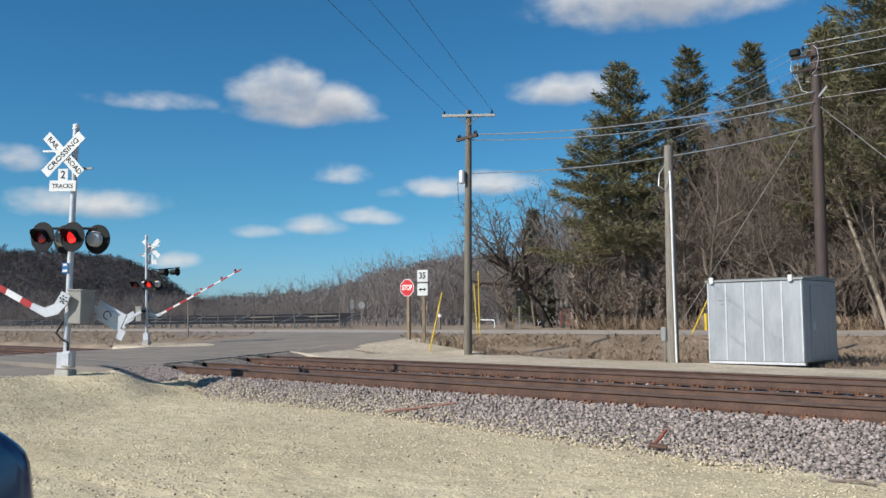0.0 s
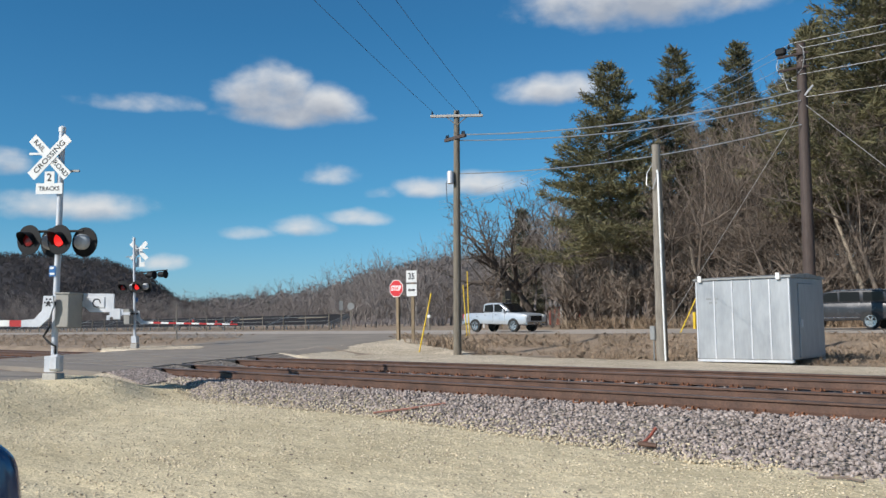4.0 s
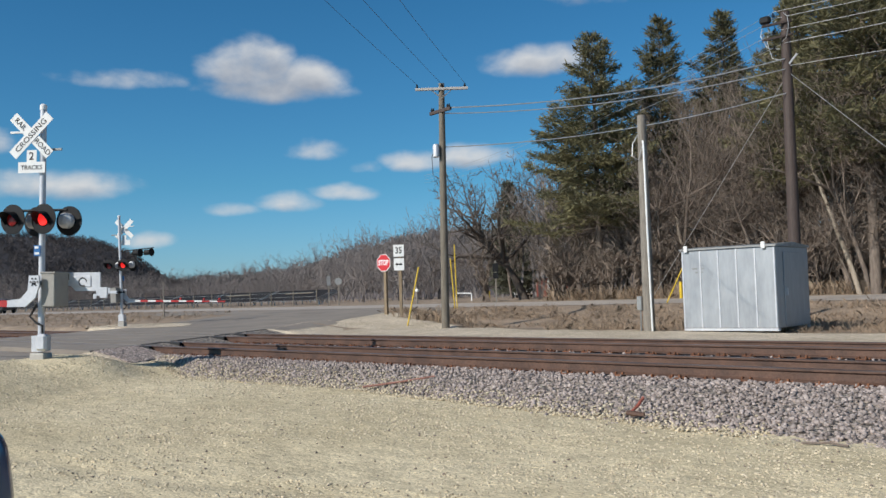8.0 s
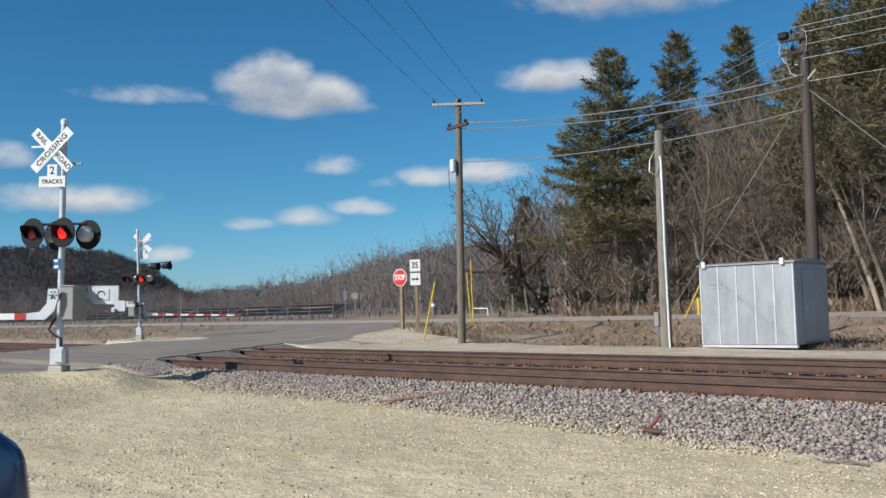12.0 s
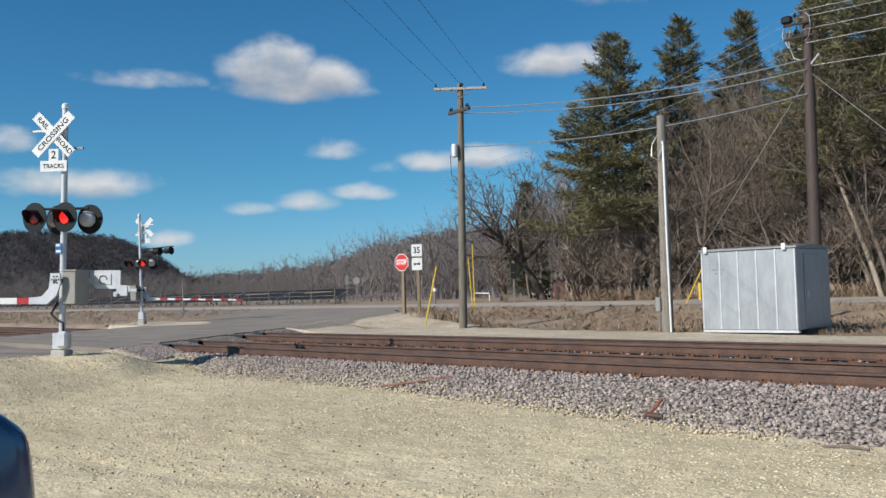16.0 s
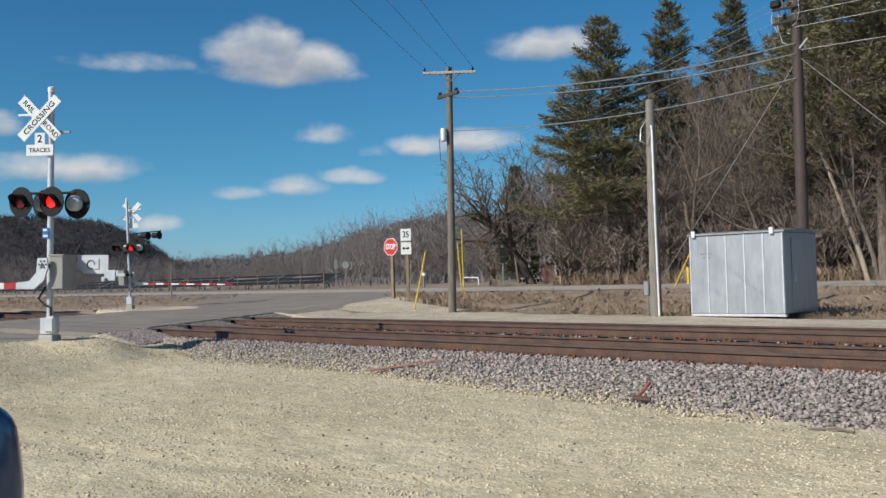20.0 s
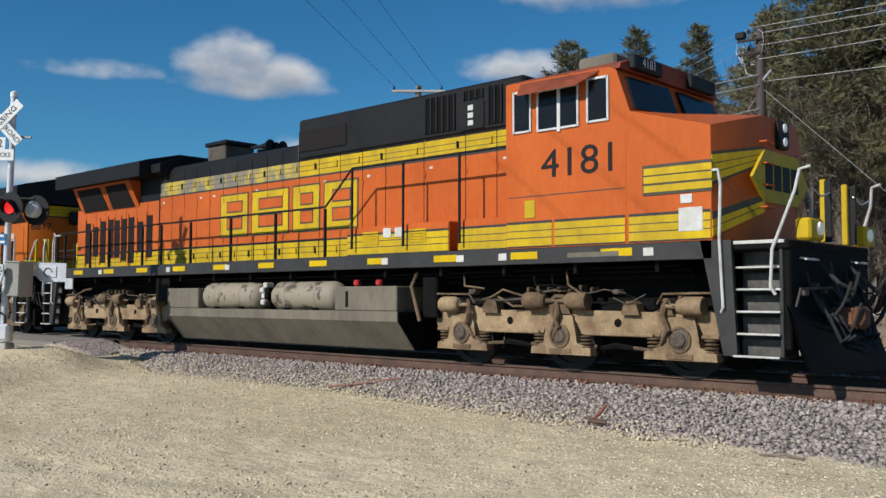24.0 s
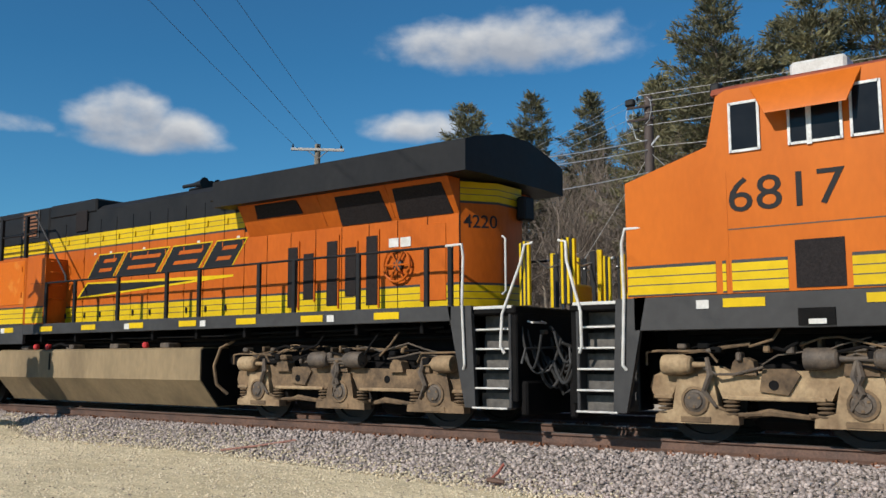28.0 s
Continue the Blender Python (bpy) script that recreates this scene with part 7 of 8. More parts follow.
    def hood(self):
        k1 = self.kind == 1
        rear = -9.74 if not k1 else -9.80
        top = 4.30 if k1 else 4.54
        front = 6.25
        y = 0.93
        # main hood body with a rounded roof
        prof = [(-y, 1.86), (-y, top - 0.12), (-y + 0.14, top), (y - 0.14, top), (y, top - 0.12), (y, 1.86)]
        cut = 0.18 if k1 else 0.36
        part("hood", Geo().extrude(prof, self.X(rear + cut), self.X(front), "x"), M["hoodblack"], self.t)
        # doors along the sides
        edges = [-5.2, -4.65, -4.1, -3.55, -3.0, -2.45, -1.9, -1.35, -0.8, -0.25, 0.3, 0.95, 1.6, 2.25, 2.9, 3.9, 4.9, 5.6, 6.23] if k1 else \
                [-4.3, -3.7, -3.1, -2.5, -1.9, -1.3, -0.7, -0.1, 0.5, 1.1, 1.9, 2.6]
        for a, b in zip(edges, edges[1:]):
            for s in (-1, 1):
                if s < 0:
                    dd = self.wall("hood_door", a, b, -y, 1.88, 4.12 if k1 else 4.2)
                    u = a + 0.8 * (b - a)
                    self.bx("latch", u, u + 0.045, -y - 0.045, -y - 0.012, 2.0, 2.12, self.y if (int(a * 20) % 2) else M["hoodblack"], 0.008, dd)
                    self.bx("latch", u, u + 0.045, -y - 0.045, -y - 0.012, 3.70, 3.82, self.y if (int(a * 20) % 3) else M["hoodblack"], 0.008, dd)
            self.bx("hood_side", a, b, y, y + 0.012, 1.9, 4.1, self.o, 0.0)
            for z in (2.35, 3.25):
                self.bx("hinge", a + 0.015, a + 0.04, -y - 0.032, -y - 0.012, z, z + 0.10, self.o, 0.004, dd)
            if int(a * 7) % 3 == 0:
                self.bx("label_plate", a + 0.14, a + 0.22, -y - 0.02, -y - 0.013, 3.40, 3.445, M["rail_white"], 0.0, dd)
        # radiator end
        r0, r1 = rear + cut, (-5.25 if k1 else -4.3)
        for a, b in zip(np.linspace(r0, r1, 9)[:-1], np.linspace(r0, r1, 9)[1:]):
            self.wall("rear_door", a, b, -y, 1.88, 3.5)
        self.bx("hood_side", r0, r1, y, y + 0.012, 1.9, 3.9, self.o, 0.0)
        # end wall
        plan = [(rear + cut + 0.01, -y), (rear, -0.36), (rear, 0.36), (rear + cut + 0.01, y)]
        for a, b, c in bands_between(1.88, 3.9):
            part("end_wall", Geo().extrude([(self.X(u), v) for u, v in plan], a, b, "z"), self.paint[SLOT["o" if c == "b" else c]], self.t)
        self.tube("grab_iron", [(rear - 0.03, -0.3, 2.1), (rear - 0.09, -0.3, 2.15), (rear - 0.09, -0.3, 3.0), (rear - 0.03, -0.3, 3.05)], 0.018, M["rail_white"])
        self.bx("end_light", rear - 0.02, rear - 0.2, 0.15, 0.45, 3.35, 3.75, M["hoodblack"], 0.03)
        n = letters("number", self.number, 0.30, M["black"], self.t, pose(self.X(rear + cut / 2 - 0.012), -0.62, 3.25, 0, 0, -57.7 * self.d), 0.003, 0.002)
        # vents in the rear doors
        vents = [(-9.08, 3.12, 2.02), (-8.64, 3.0, 2.2), (-8.24, 3.14, 2.02), (-7.80, 3.16, 2.15), (-7.46, 3.12, 2.15), (-7.09, 3.14, 2.05), (-6.71, 3.16, 1.98), (-6.26, 3.02, 2.25), (-5.80, 3.16, 2.1)] if k1 else \
                [(-5.76, 3.10, 2.0), (-6.16, 2.96, 2.14), (-6.74, 3.14, 2.0), (-7.18, 3.0, 2.15), (-7.67, 3.16, 1.98)]
        for u, zt, zb in vents:
            self.bx("vent", u, u + 0.25, -y - 0.03, -y - 0.012, zb, zt, M["screen"], 0.004)
            self.bx("vent_frame", u - 0.05, u - 0.02, -y - 0.04, -y - 0.012, zb - 0.05, zt + 0.1, self.o, 0.004)
        if not k1:
            ring = [(self.X(-8.15) + 0.28 * math.cos(radians(20 * k)), -y - 0.09, 2.62 + 0.28 * math.sin(radians(20 * k))) for k in range(19)]
            hb = part("hand_brake", Geo().tube(ring, 0.022, 7), self.o, self.t, "orange hand brake wheel")
            part("brake_hub", Geo().lathe([(0.10, 0), (0.09, 0.06), (0.05, 0.08)], 14, pose(self.X(-8.15), -y - 0.012, 2.62, 90, 0, 0)), M["sillgrey"], hb)
            for k in range(3):
                an = radians(60 * k)
                part("spoke", Geo().tube([(self.X(-8.15) + 0.27 * math.cos(an), -y - 0.08, 2.62 + 0.27 * math.sin(an)), (self.X(-8.15) - 0.27 * math.cos(an), -y - 0.08, 2.62 - 0.27 * math.sin(an))], 0.018, 6), self.o, hb)
            self.bx("notice_plate", -8.40, -8.18, -y - 0.03, -y - 0.012, 2.92, 3.08, M["rail_white"], 0.0)
            self.bx("notice_plate", -8.14, -7.93, -y - 0.03, -y - 0.012, 2.93, 3.08, M["rail_white"], 0.0)
            self.bx("end_door", -9.12, -8.59, -y - 0.03, -y - 0.012, 2.0, 3.25, self.o, 0.01)
        # radiator wings
        w0, w1 = (-9.85, -5.25) if k1 else (-9.9, -4.0)
        zb = 4.06 if k1 else 3.93
        prof = [(-1.02, zb + 0.02), (-1.5, zb), (-1.5, 4.42), (-1.25, 4.50), (-0.4, 4.70), (0.4, 4.70), (1.25, 4.50), (1.5, 4.42), (1.5, zb), (1.02, zb + 0.02)]
        part("radiator_wing", Geo().extrude(prof, self.X(w0), self.X(w1)), M["hoodblack"], self.t, "black overhanging radiator roof")
        part("wing_taper", Geo().extrude([(-1.02, 4.1), (-1.2, 4.15), (-1.2, 4.36), (-0.4, 4.6), (0.4, 4.6), (1.2, 4.36), (1.2, 4.15), (1.02, 4.1)], self.X(w1), self.X(w1 + 0.45)), M["hoodblack"], self.t)
        # sloping screens under the wings
        z0 = 3.36
        yt = 1.26
        u0, u1 = (-9.30, -6.2) if k1 else (-9.38, -4.45)
        for s in (-1, 1):
            pts = [(self.X(u0), s * y, z0), (self.X(u1), s * y, z0), (self.X(u1), s * yt, zb + 0.01), (self.X(u0), s * yt, zb + 0.01),
                   (self.X(u0), s * y, zb + 0.01), (self.X(u1), s * y, zb + 0.01)]
            part("sloping_panel", Geo().add(pts, [(0, 1, 2, 3), (0, 3, 4), (1, 5, 2)]), self.o, self.t)
            wins = [(-9.13, -7.77, 0.10, 0.92), (-7.56, -6.40, 0.10, 0.92)] if k1 else [(-9.28, -8.16, 0.06, 0.88), (-7.99, -6.86, 0.06, 0.88), (-6.05, -4.85, 0.56, 0.97)]
            for a, b, f0, f1 in wins:
                def at(u, f, off):
                    return (self.X(u), s * (y + (yt - y) * f + off * 0.74), z0 + (zb - z0) * f - off * 0.67)
                q = [at(a, f0, 0.012), at(b, f0, 0.012), at(b - 0.06, f1, 0.012), at(a + 0.06, f1, 0.012), at(a, f0, -0.004), at(b, f0, -0.004), at(b - 0.06, f1, -0.004), at(a + 0.06, f1, -0.004)]
                part("radiator_screen", Geo().add(q, [(0, 1, 2, 3), (0, 4, 5, 1), (1, 5, 6, 2), (2, 6, 7, 3), (3, 7, 4, 0)]), M["screen"], self.t)
            for u in ((-7.66,) if k1 else (-8.07, -6.5)):
                part("strut", Geo().tube([(self.X(u), s * 0.96, 3.45), (self.X(u), s * (yt - 0.01), zb + 0.02)], 0.03, 6), self.o, self.t)
        # roof equipment
        if k1:
            self.bx("dynamic_brake_box", 0.3, 6.2, -0.98, 0.98, 3.92, 4.76, M["hoodblack"], 0.05)
            self.bx("grille", 0.34, 1.82, -1.0, -0.975, 4.08, 4.52, M["screen"], 0.01)
            for u0, n, za in ((3.98, 5, 4.02), (5.46, 2, 4.02), (4.90, 3, 4.50)):
                self.bx("louvre_back", u0, u0 + n * 0.14, -0.992, -0.975, za, 4.66, M["under"], 0.0)
                for i in range(n + 1):
                    self.bx("louvre", u0 - 0.02 + i * 0.14, u0 + 0.02 + i * 0.14, -1.012, -0.98, za, 4.66, M["hoodblack"], 0.004)
            self.bx("cabinet_door", 4.86, 5.36, -1.0, -0.975, 3.98, 4.44, M["hoodblack"], 0.006)
            for z in (4.05, 4.18, 4.31):
                self.bx("label_plate", 5.0, 5.12, -1.006, -0.998, z, z + 0.09, M["rail_white"], 0.0)
            for u in (-5.0, 0.25, 3.9):
                self.bx("roof_seam", u, u + 0.03, -0.945, -0.925, 3.9, 4.24, M["pinline"], 0.0)
            self.bx("exhaust_pipe", -3.95, -3.2, -0.42, 0.42, 4.28, 4.74, M["cap"], 0.03)
            self.bx("stack_rim", -4.02, -3.13, -0.46, 0.46, 4.74, 4.84, M["hoodblack"], 0.02)
            hx = -2.1
        else:
            self.bx("roof_box", 0.70, 2.62, -0.96, 0.96, 4.38, 4.70, M["hoodblack"], 0.04)
            self.bx("roof_hatch", 1.02, 1.47, -0.98, -0.92, 3.98, 4.46, M["screen"], 0.01)
            hx = -1.75
            self.bx("exhaust_hatch", -3.3, -2.4, -0.5, 0.5, 4.40, 4.55, M["hoodblack"], 0.03)
        hn = self.bx("horn", hx - 0.1, hx + 0.25, -0.1, 0.1, top, top + 0.16, M["black"], 0.02)
        for q in (-0.12, 0.0, 0.12):
            part("trumpet", Geo().lathe([(0.04, -0.36), (0.045, 0.0), (0.08, 0.24), (0.13, 0.36)], 12, pose(self.X(hx), q * 1.5, top + 0.24 + abs(q) * 0.4, 0, 90, 0)), M["black"], hn)
        self.logo(y)

    def logo(self, y):
        """The maker's mark on the hood as plain blocks in its colours."""
        yy = -y - 0.016
        if self.kind == 1:
            # upright slabs with a dark edge, each with two small openings
            for a, b in ((-2.56, -1.47), (-1.36, -0.02), (0.09, 0.99), (1.10, 2.14)):
                g = Geo().extrude([(self.X(a), 2.44), (self.X(b), 2.44), (self.X(b), 3.42), (self.X(a), 3.42)], yy, yy - 0.004, "y")
                part("mark_outline", g, M["pinline"], self.t)
                part("mark_block", Geo().box((self.X(a + 0.035), yy - 0.009, 2.475), (self.X(b - 0.035), yy - 0.004, 3.385), 0), self.y, self.t)
                for za, zb in ((2.64, 2.86), (3.02, 3.22)):
                    part("mark_edge", Geo().box((self.X(a + 0.27), yy - 0.012, za - 0.03), (self.X(b - 0.21), yy - 0.009, zb + 0.03), 0), M["pinline"], self.t)
                    part("mark_bar", Geo().box((self.X(a + 0.30), yy - 0.015, za), (self.X(b - 0.24), yy - 0.012, zb), 0), self.o, self.t)
        else:
            sl = 0.42
            for a, b in ((-0.90, 0.02), (0.16, 1.58), (1.74, 2.94), (3.10, 3.96)):
                # slanting dark blocks with a yellow edge
                def quad(u0, u1, z0, z1, y0, y1):
                    k = [(u0 + sl * (z0 - 2.9) / 0.5, z0), (u1 + sl * (z0 - 2.9) / 0.5, z0), (u1 + sl * (z1 - 2.9) / 0.5, z1), (u0 + sl * (z1 - 2.9) / 0.5, z1)]
                    return Geo().extrude(k, y0, y1, "y")
                part("mark_outline", quad(a - 0.03, b + 0.03, 2.86, 3.40, yy, yy - 0.004), self.y, self.t)
                part("mark_block", quad(a, b, 2.885, 3.375, yy - 0.004, yy - 0.008), M["hoodblack"], self.t)
                for za in (3.0, 3.2):
                    part("mark_bar", quad(a + 0.30, b - 0.16, za, za + 0.075, yy - 0.008, yy - 0.011), self.o, self.t)
            g = Geo().extrude([(-1.35, 2.44), (-0.4, 2.47), (4.0, 2.66), (4.0, 2.70), (-0.95, 2.79)], yy, yy - 0.004, "y")
            part("mark_outline", g, self.y, self.t)
            g = Geo().extrude([(-1.24, 2.475), (-0.4, 2.51), (2.9, 2.655), (-0.92, 2.755)], yy - 0.004, yy - 0.008, "y")
            part("mark_swoosh", g, M["hoodblack"], self.t)

    def cab(self):
        k1 = self.kind == 1
        rear = 6.25
        # side walls, floor to eaves, with the sloping windscreen and wide nose
        nu, wb, wt_ = (9.72, 8.50, 8.28) if k1 else (9.80, 8.66, 8.52)      # nose corner, foot and head of the windscreen post
        side = [(rear, 1.86), (nu, 1.86), (nu, 3.40), (wb, 3.75), (wt_, 4.38), (wt_ - 0.12, 4.44), (rear, 4.46)]
        g = Geo()
        n = len(side)
        rows = []
        for yv in (-1.5, 1.5):
            rows.append([(self.X(u), yv, z) for u, z in side])
        g.add(rows[0] + rows[1], [tuple(range(n)), tuple(range(n, 2 * n))] + [(i, (i + 1) % n, n + (i + 1) % n, n + i) for i in range(n)])
        part("cab", g, self.o, self.t)
        # nose front, tapering to the middle
        f = [(nu, -1.5), (nu + 0.30, -0.55), (nu + 0.30, 0.55), (nu, 1.5)]
        g = Geo()
        lo = [(self.X(u), yv, 1.86) for u, yv in f]
        hi = [(self.X(u), yv, 3.40 + (0.22 if abs(yv) < 1 else 0)) for u, yv in f]
        back = [(self.X(wb + 0.02), -1.5, 3.75), (self.X(wb + 0.15), -0.55, 3.83), (self.X(wb + 0.15), 0.55, 3.83), (self.X(wb + 0.02), 1.5, 3.75)]
        g.add(lo + hi + back, [(0, 1, 5, 4), (1, 2, 6, 5), (2, 3, 7, 6), (4, 5, 9, 8), (5, 6, 10, 9), (6, 7, 11, 10)])
        part("nose", g, self.o, self.t)
        # roof
        prof = [(-1.5, 4.40), (-1.46, 4.48), (-1.05, 4.62), (-0.4, 4.68), (0.4, 4.68), (1.05, 4.62), (1.46, 4.48), (1.5, 4.40)]
        part("cab_roof", Geo().extrude(prof, self.X(rear + 0.0), self.X(wt_ + 0.06)), M["roofred"], self.t, "faded dull red cab roof")
        self.bx("air_conditioner", 7.1, 7.8, -0.75, 0.3, 4.66, 4.88, M["tank1"] if k1 else M["rail_white"], 0.04)
        # windscreen
        for s in (-1, 1):
            q = [(self.X(wb + 0.034), s * 0.14, 3.85), (self.X(wb + 0.02), s * 1.36, 3.81), (self.X(wt_ + 0.062), s * 1.32, 4.30), (self.X(wt_ + 0.076), s * 0.14, 4.32)]
            q2 = [(x - 0.05 * self.d, yy, z) for x, yy, z in q]
            part("windscreen", Geo().add(q + q2, [(0, 1, 2, 3), (4, 5, 6, 7), (0, 1, 5, 4), (1, 2, 6, 5), (2, 3, 7, 6), (3, 0, 4, 7)]), M["glass"], self.t)
        self.bx("number_board", wt_ + 0.03, wt_ + 0.16, -1.25, -0.45, 4.42, 4.64, M["black"], 0.02)
        letters("number", self.number, 0.2, M["frame"], self.t, pose(self.X(wt_ + 0.168), -0.85, 4.53, 0, 0, 90 * self.d), 0.002)
        self.bx("number_board", wt_ + 0.03, wt_ + 0.16, 0.45, 1.25, 4.42, 4.64, M["black"], 0.02)
        # side windows
        for s in (-1, 1):
            for a, b, z0, z1 in (((6.42, 6.74, 3.68, 4.30), (6.89, 7.62, 3.66, 4.26), (7.80, 8.14, 3.68, 4.30)) if k1 else ((6.60, 6.91, 3.64, 4.24), (7.03, 7.62, 3.64, 4.22), (7.99, 8.34, 3.64, 4.24))):
                w = self.bx("side_window", a, b, s * 1.49, s * 1.512, z0, z1, M["glass"], 0.0)
                for p0, p1, q0, q1 in ((a - 0.02, a + 0.012, z0 - 0.02, z1 + 0.02), (b - 0.012, b + 0.02, z0 - 0.02, z1 + 0.02), (a, b, z0 - 0.02, z0 + 0.012), (a, b, z1 - 0.012, z1 + 0.02)):
                    self.bx("window_frame", p0, p1, s * 1.51, s * 1.525, q0, q1, M["frame"], 0.0, w)
            self.bx("window_bar", 7.25 if k1 else 7.36, 7.31 if k1 else 7.42, s * 1.51, s * 1.528, 3.60, 4.28, M["frame"], 0.004)
            va, vb, vz = (6.55, 8.0, 4.21) if k1 else (6.78, 8.08, 4.02)
            vis = [(self.X(va), s * 1.50, 4.44), (self.X(vb), s * 1.50, 4.42), (self.X(vb - 0.24), s * 1.76, vz), (self.X(va + 0.12), s * 1.76, vz)]
            vis2 = [(x, yy, z - 0.02) for x, yy, z in vis]
            part("sun_visor", Geo().add(vis + vis2, [(0, 1, 2, 3), (7, 6, 5, 4), (0, 4, 5, 1), (1, 5, 6, 2), (2, 6, 7, 3), (3, 7, 4, 0)]), M["roofred"] if k1 else self.o, self.t)
        # bands along cab and nose
        segs = [(6.25, 7.15), (7.17, 8.42), (8.46, 9.72)] if k1 else [(6.3, 6.6), (6.62, 7.0), (7.7, 8.40), (8.45, 8.52), (8.58, 9.80)]
        for a, b in segs:
            self.wall("cab_band", a, b, -1.5, 1.88, 2.28, 0.008, False, seam=0.012)
        if not k1:
            self.bx("step_recess", 7.06, 7.62, -1.512, -1.498, 1.9, 2.47, M["screen"], 0.0)
            self.bx("sill_notch", 7.2, 7.62, -1.52, -1.49, 1.46, 1.66, M["under"], 0.0)
            self.bx("label_plate", 7.3, 7.5, -1.526, -1.51, 1.47, 1.53, M["rail_white"], 0.0)
        else:
            self.bx("cab_vent", 6.62, 6.82, -1.512, -1.498, 2.33, 2.60, self.y, 0.004)
            self.bx("sill_plate", 7.3, 8.5, -1.506, -1.498, 1.66, 1.80, M["sillgrey"], 0.0)
            self.bx("writing_bar", 7.42, 8.3, -1.512, -1.506, 1.70, 1.77, M["tank1"], 0.0)
            self.bx("notice_plate", 9.25, 9.6, -1.514, -1.498, 2.0, 2.32, M["rail_white"], 0.0)
            self.bx("notice_plate", 9.28, 9.45, -1.514, -1.498, 2.38, 2.5, M["frame"], 0.0)
            # swept bands round the nose
            self.bx("nose_band_edge", 8.70, 9.735, -1.512, -1.496, 2.52, 2.94, M["pinline"], 0.0)
            for z in (2.56, 2.685, 2.80):
                self.bx("nose_band", 8.72, 9.74, -1.518, -1.496, z, z + 0.095, self.y, 0.0)
            for s in (-1, 1):
                for (za, zb), (zc, zd), c in (((2.60, 2.64), (2.94, 2.97), 3), ((2.64, 2.75), (2.97, 3.02), 1), ((2.75, 2.765), (3.02, 3.03), 3), ((2.765, 2.87), (3.03, 3.08), 1),
                                              ((2.87, 2.885), (3.08, 3.09), 3), ((2.885, 3.0), (3.09, 3.15), 1), ((3.0, 3.04), (3.15, 3.19), 3),
                                              ((1.92, 2.03), (2.28, 2.36), 1), ((2.03, 2.045), (2.36, 2.375), 3), ((2.045, 2.14), (2.375, 2.44), 1), ((2.14, 2.24), (2.44, 2.53), 3)):
                    q = [(self.X(9.735), s * 1.49, za), (self.X(10.032), s * 0.55, zc), (self.X(10.032), s * 0.55, zd), (self.X(9.735), s * 1.49, zb)]
                    q2 = [(x - 0.04 * self.d, yy, z) for x, yy, z in q]
                    g = Geo().add(q + q2, [(0, 1, 2, 3), (4, 5, 6, 7), (0, 1, 5, 4), (1, 2, 6, 5), (2, 3, 7, 6), (3, 0, 4, 7)])
                    part("nose_band", g, self.paint[c], self.t, smooth=0)
            # the maker's-coloured emblem, as plain blocks on a yellow shield
            shield = [(-0.95, 2.74), (-0.55, 2.42), (0.55, 2.42), (0.95, 2.74), (0.55, 3.14), (-0.55, 3.14)]
            part("emblem", Geo().extrude(shield, self.X(10.0), self.X(10.045)), self.y, self.t)
            for yv in (-0.58, -0.29, 0.0, 0.29):
                self.bx("mark_block", 10.03, 10.052, yv + 0.03, yv + 0.26, 2.60, 2.96, M["hoodblack"], 0.0)
        if not k1:
            self.bx("nose_front_band", nu + 0.23, nu + 0.308, -0.55, 0.55, 2.5, 3.12, self.y, 0.0)
        hl = self.bx("headlight_box", nu + 0.26, nu + 0.38, -0.16, 0.16, 3.2, 3.6, M["hoodblack"], 0.03)
        for z in (3.3, 3.5):
            part("headlight", Geo().lathe([(0.062, 0), (0.062, 0.02), (0.03, 0.03)], 14, pose(self.X(nu + 0.38), -0.02, z, 0, 90 * self.d, 0)), M["lens"], hl)
        for z in (2.35, 2.65, 2.95, 3.25):
            self.tube("nose_step", [(nu + 0.28, -0.62, z), (nu + 0.37, -0.62, z), (nu + 0.37, -0.36, z), (nu + 0.28, -0.36, z)], 0.014, self.o)
        letters("number", self.number, 0.61, M["hoodblack"], self.t, pose(self.X(7.64 if k1 else 7.72), -1.505, 3.11 if k1 else 3.06), 0.003, 0.0, 1.16)
        self.bx("cab_seam", 6.3, 8.42, -1.504, -1.498, 2.655, 2.67, M["pinline"], 0.0)
        self.bx("cab_seam", 8.42, 8.43, -1.504, -1.498, 1.9, 3.4, self.o, 0.0)
        if k1:
            # walkway cabinets behind the cab
            self.wall("low_cabinet", 2.3, 4.9, -1.36, 1.88, 2.38, 0.01, False)
            self.bx("low_cabinet_body", 2.3, 4.9, -1.36, -0.9, 1.88, 2.40, self.o, 0.01)
            self.wall("low_cabinet", 5.1, 6.2, -1.36, 1.88, 2.38, 0.01, False)
            self.bx("low_cabinet_body", 5.1, 6.2, -1.36, -0.9, 1.88, 2.40, self.o, 0.01)
            for u in (2.75, 3.95):
                for i in range(5):
                    self.bx("louvre", u, u + 0.42, -1.385, -1.37, 2.07 + i * 0.05, 2.10 + i * 0.05, self.y, 0.0)
            for u in (3.3, 3.6):
                self.bx("notice_plate", u, u + 0.2, -1.385, -1.368, 2.18, 2.35, M["rail_white"], 0.0)
        else:
            # tall equipment cabinet with an upper walkway
            self.bx("equipment_cabinet", 2.56, 6.25, -1.5, -0.9, 1.86, 3.42, self.o, 0.02)
            self.bx("equipment_cabinet", 2.56, 6.25, 0.9, 1.5, 1.86, 3.42, self.o, 0.02)
            for a, b in ((2.6, 4.0), (4.03, 5.28), (5.31, 6.25)):
                self.wall("cabinet_band", a, b, -1.5, 1.88, 2.28, 0.01, False)
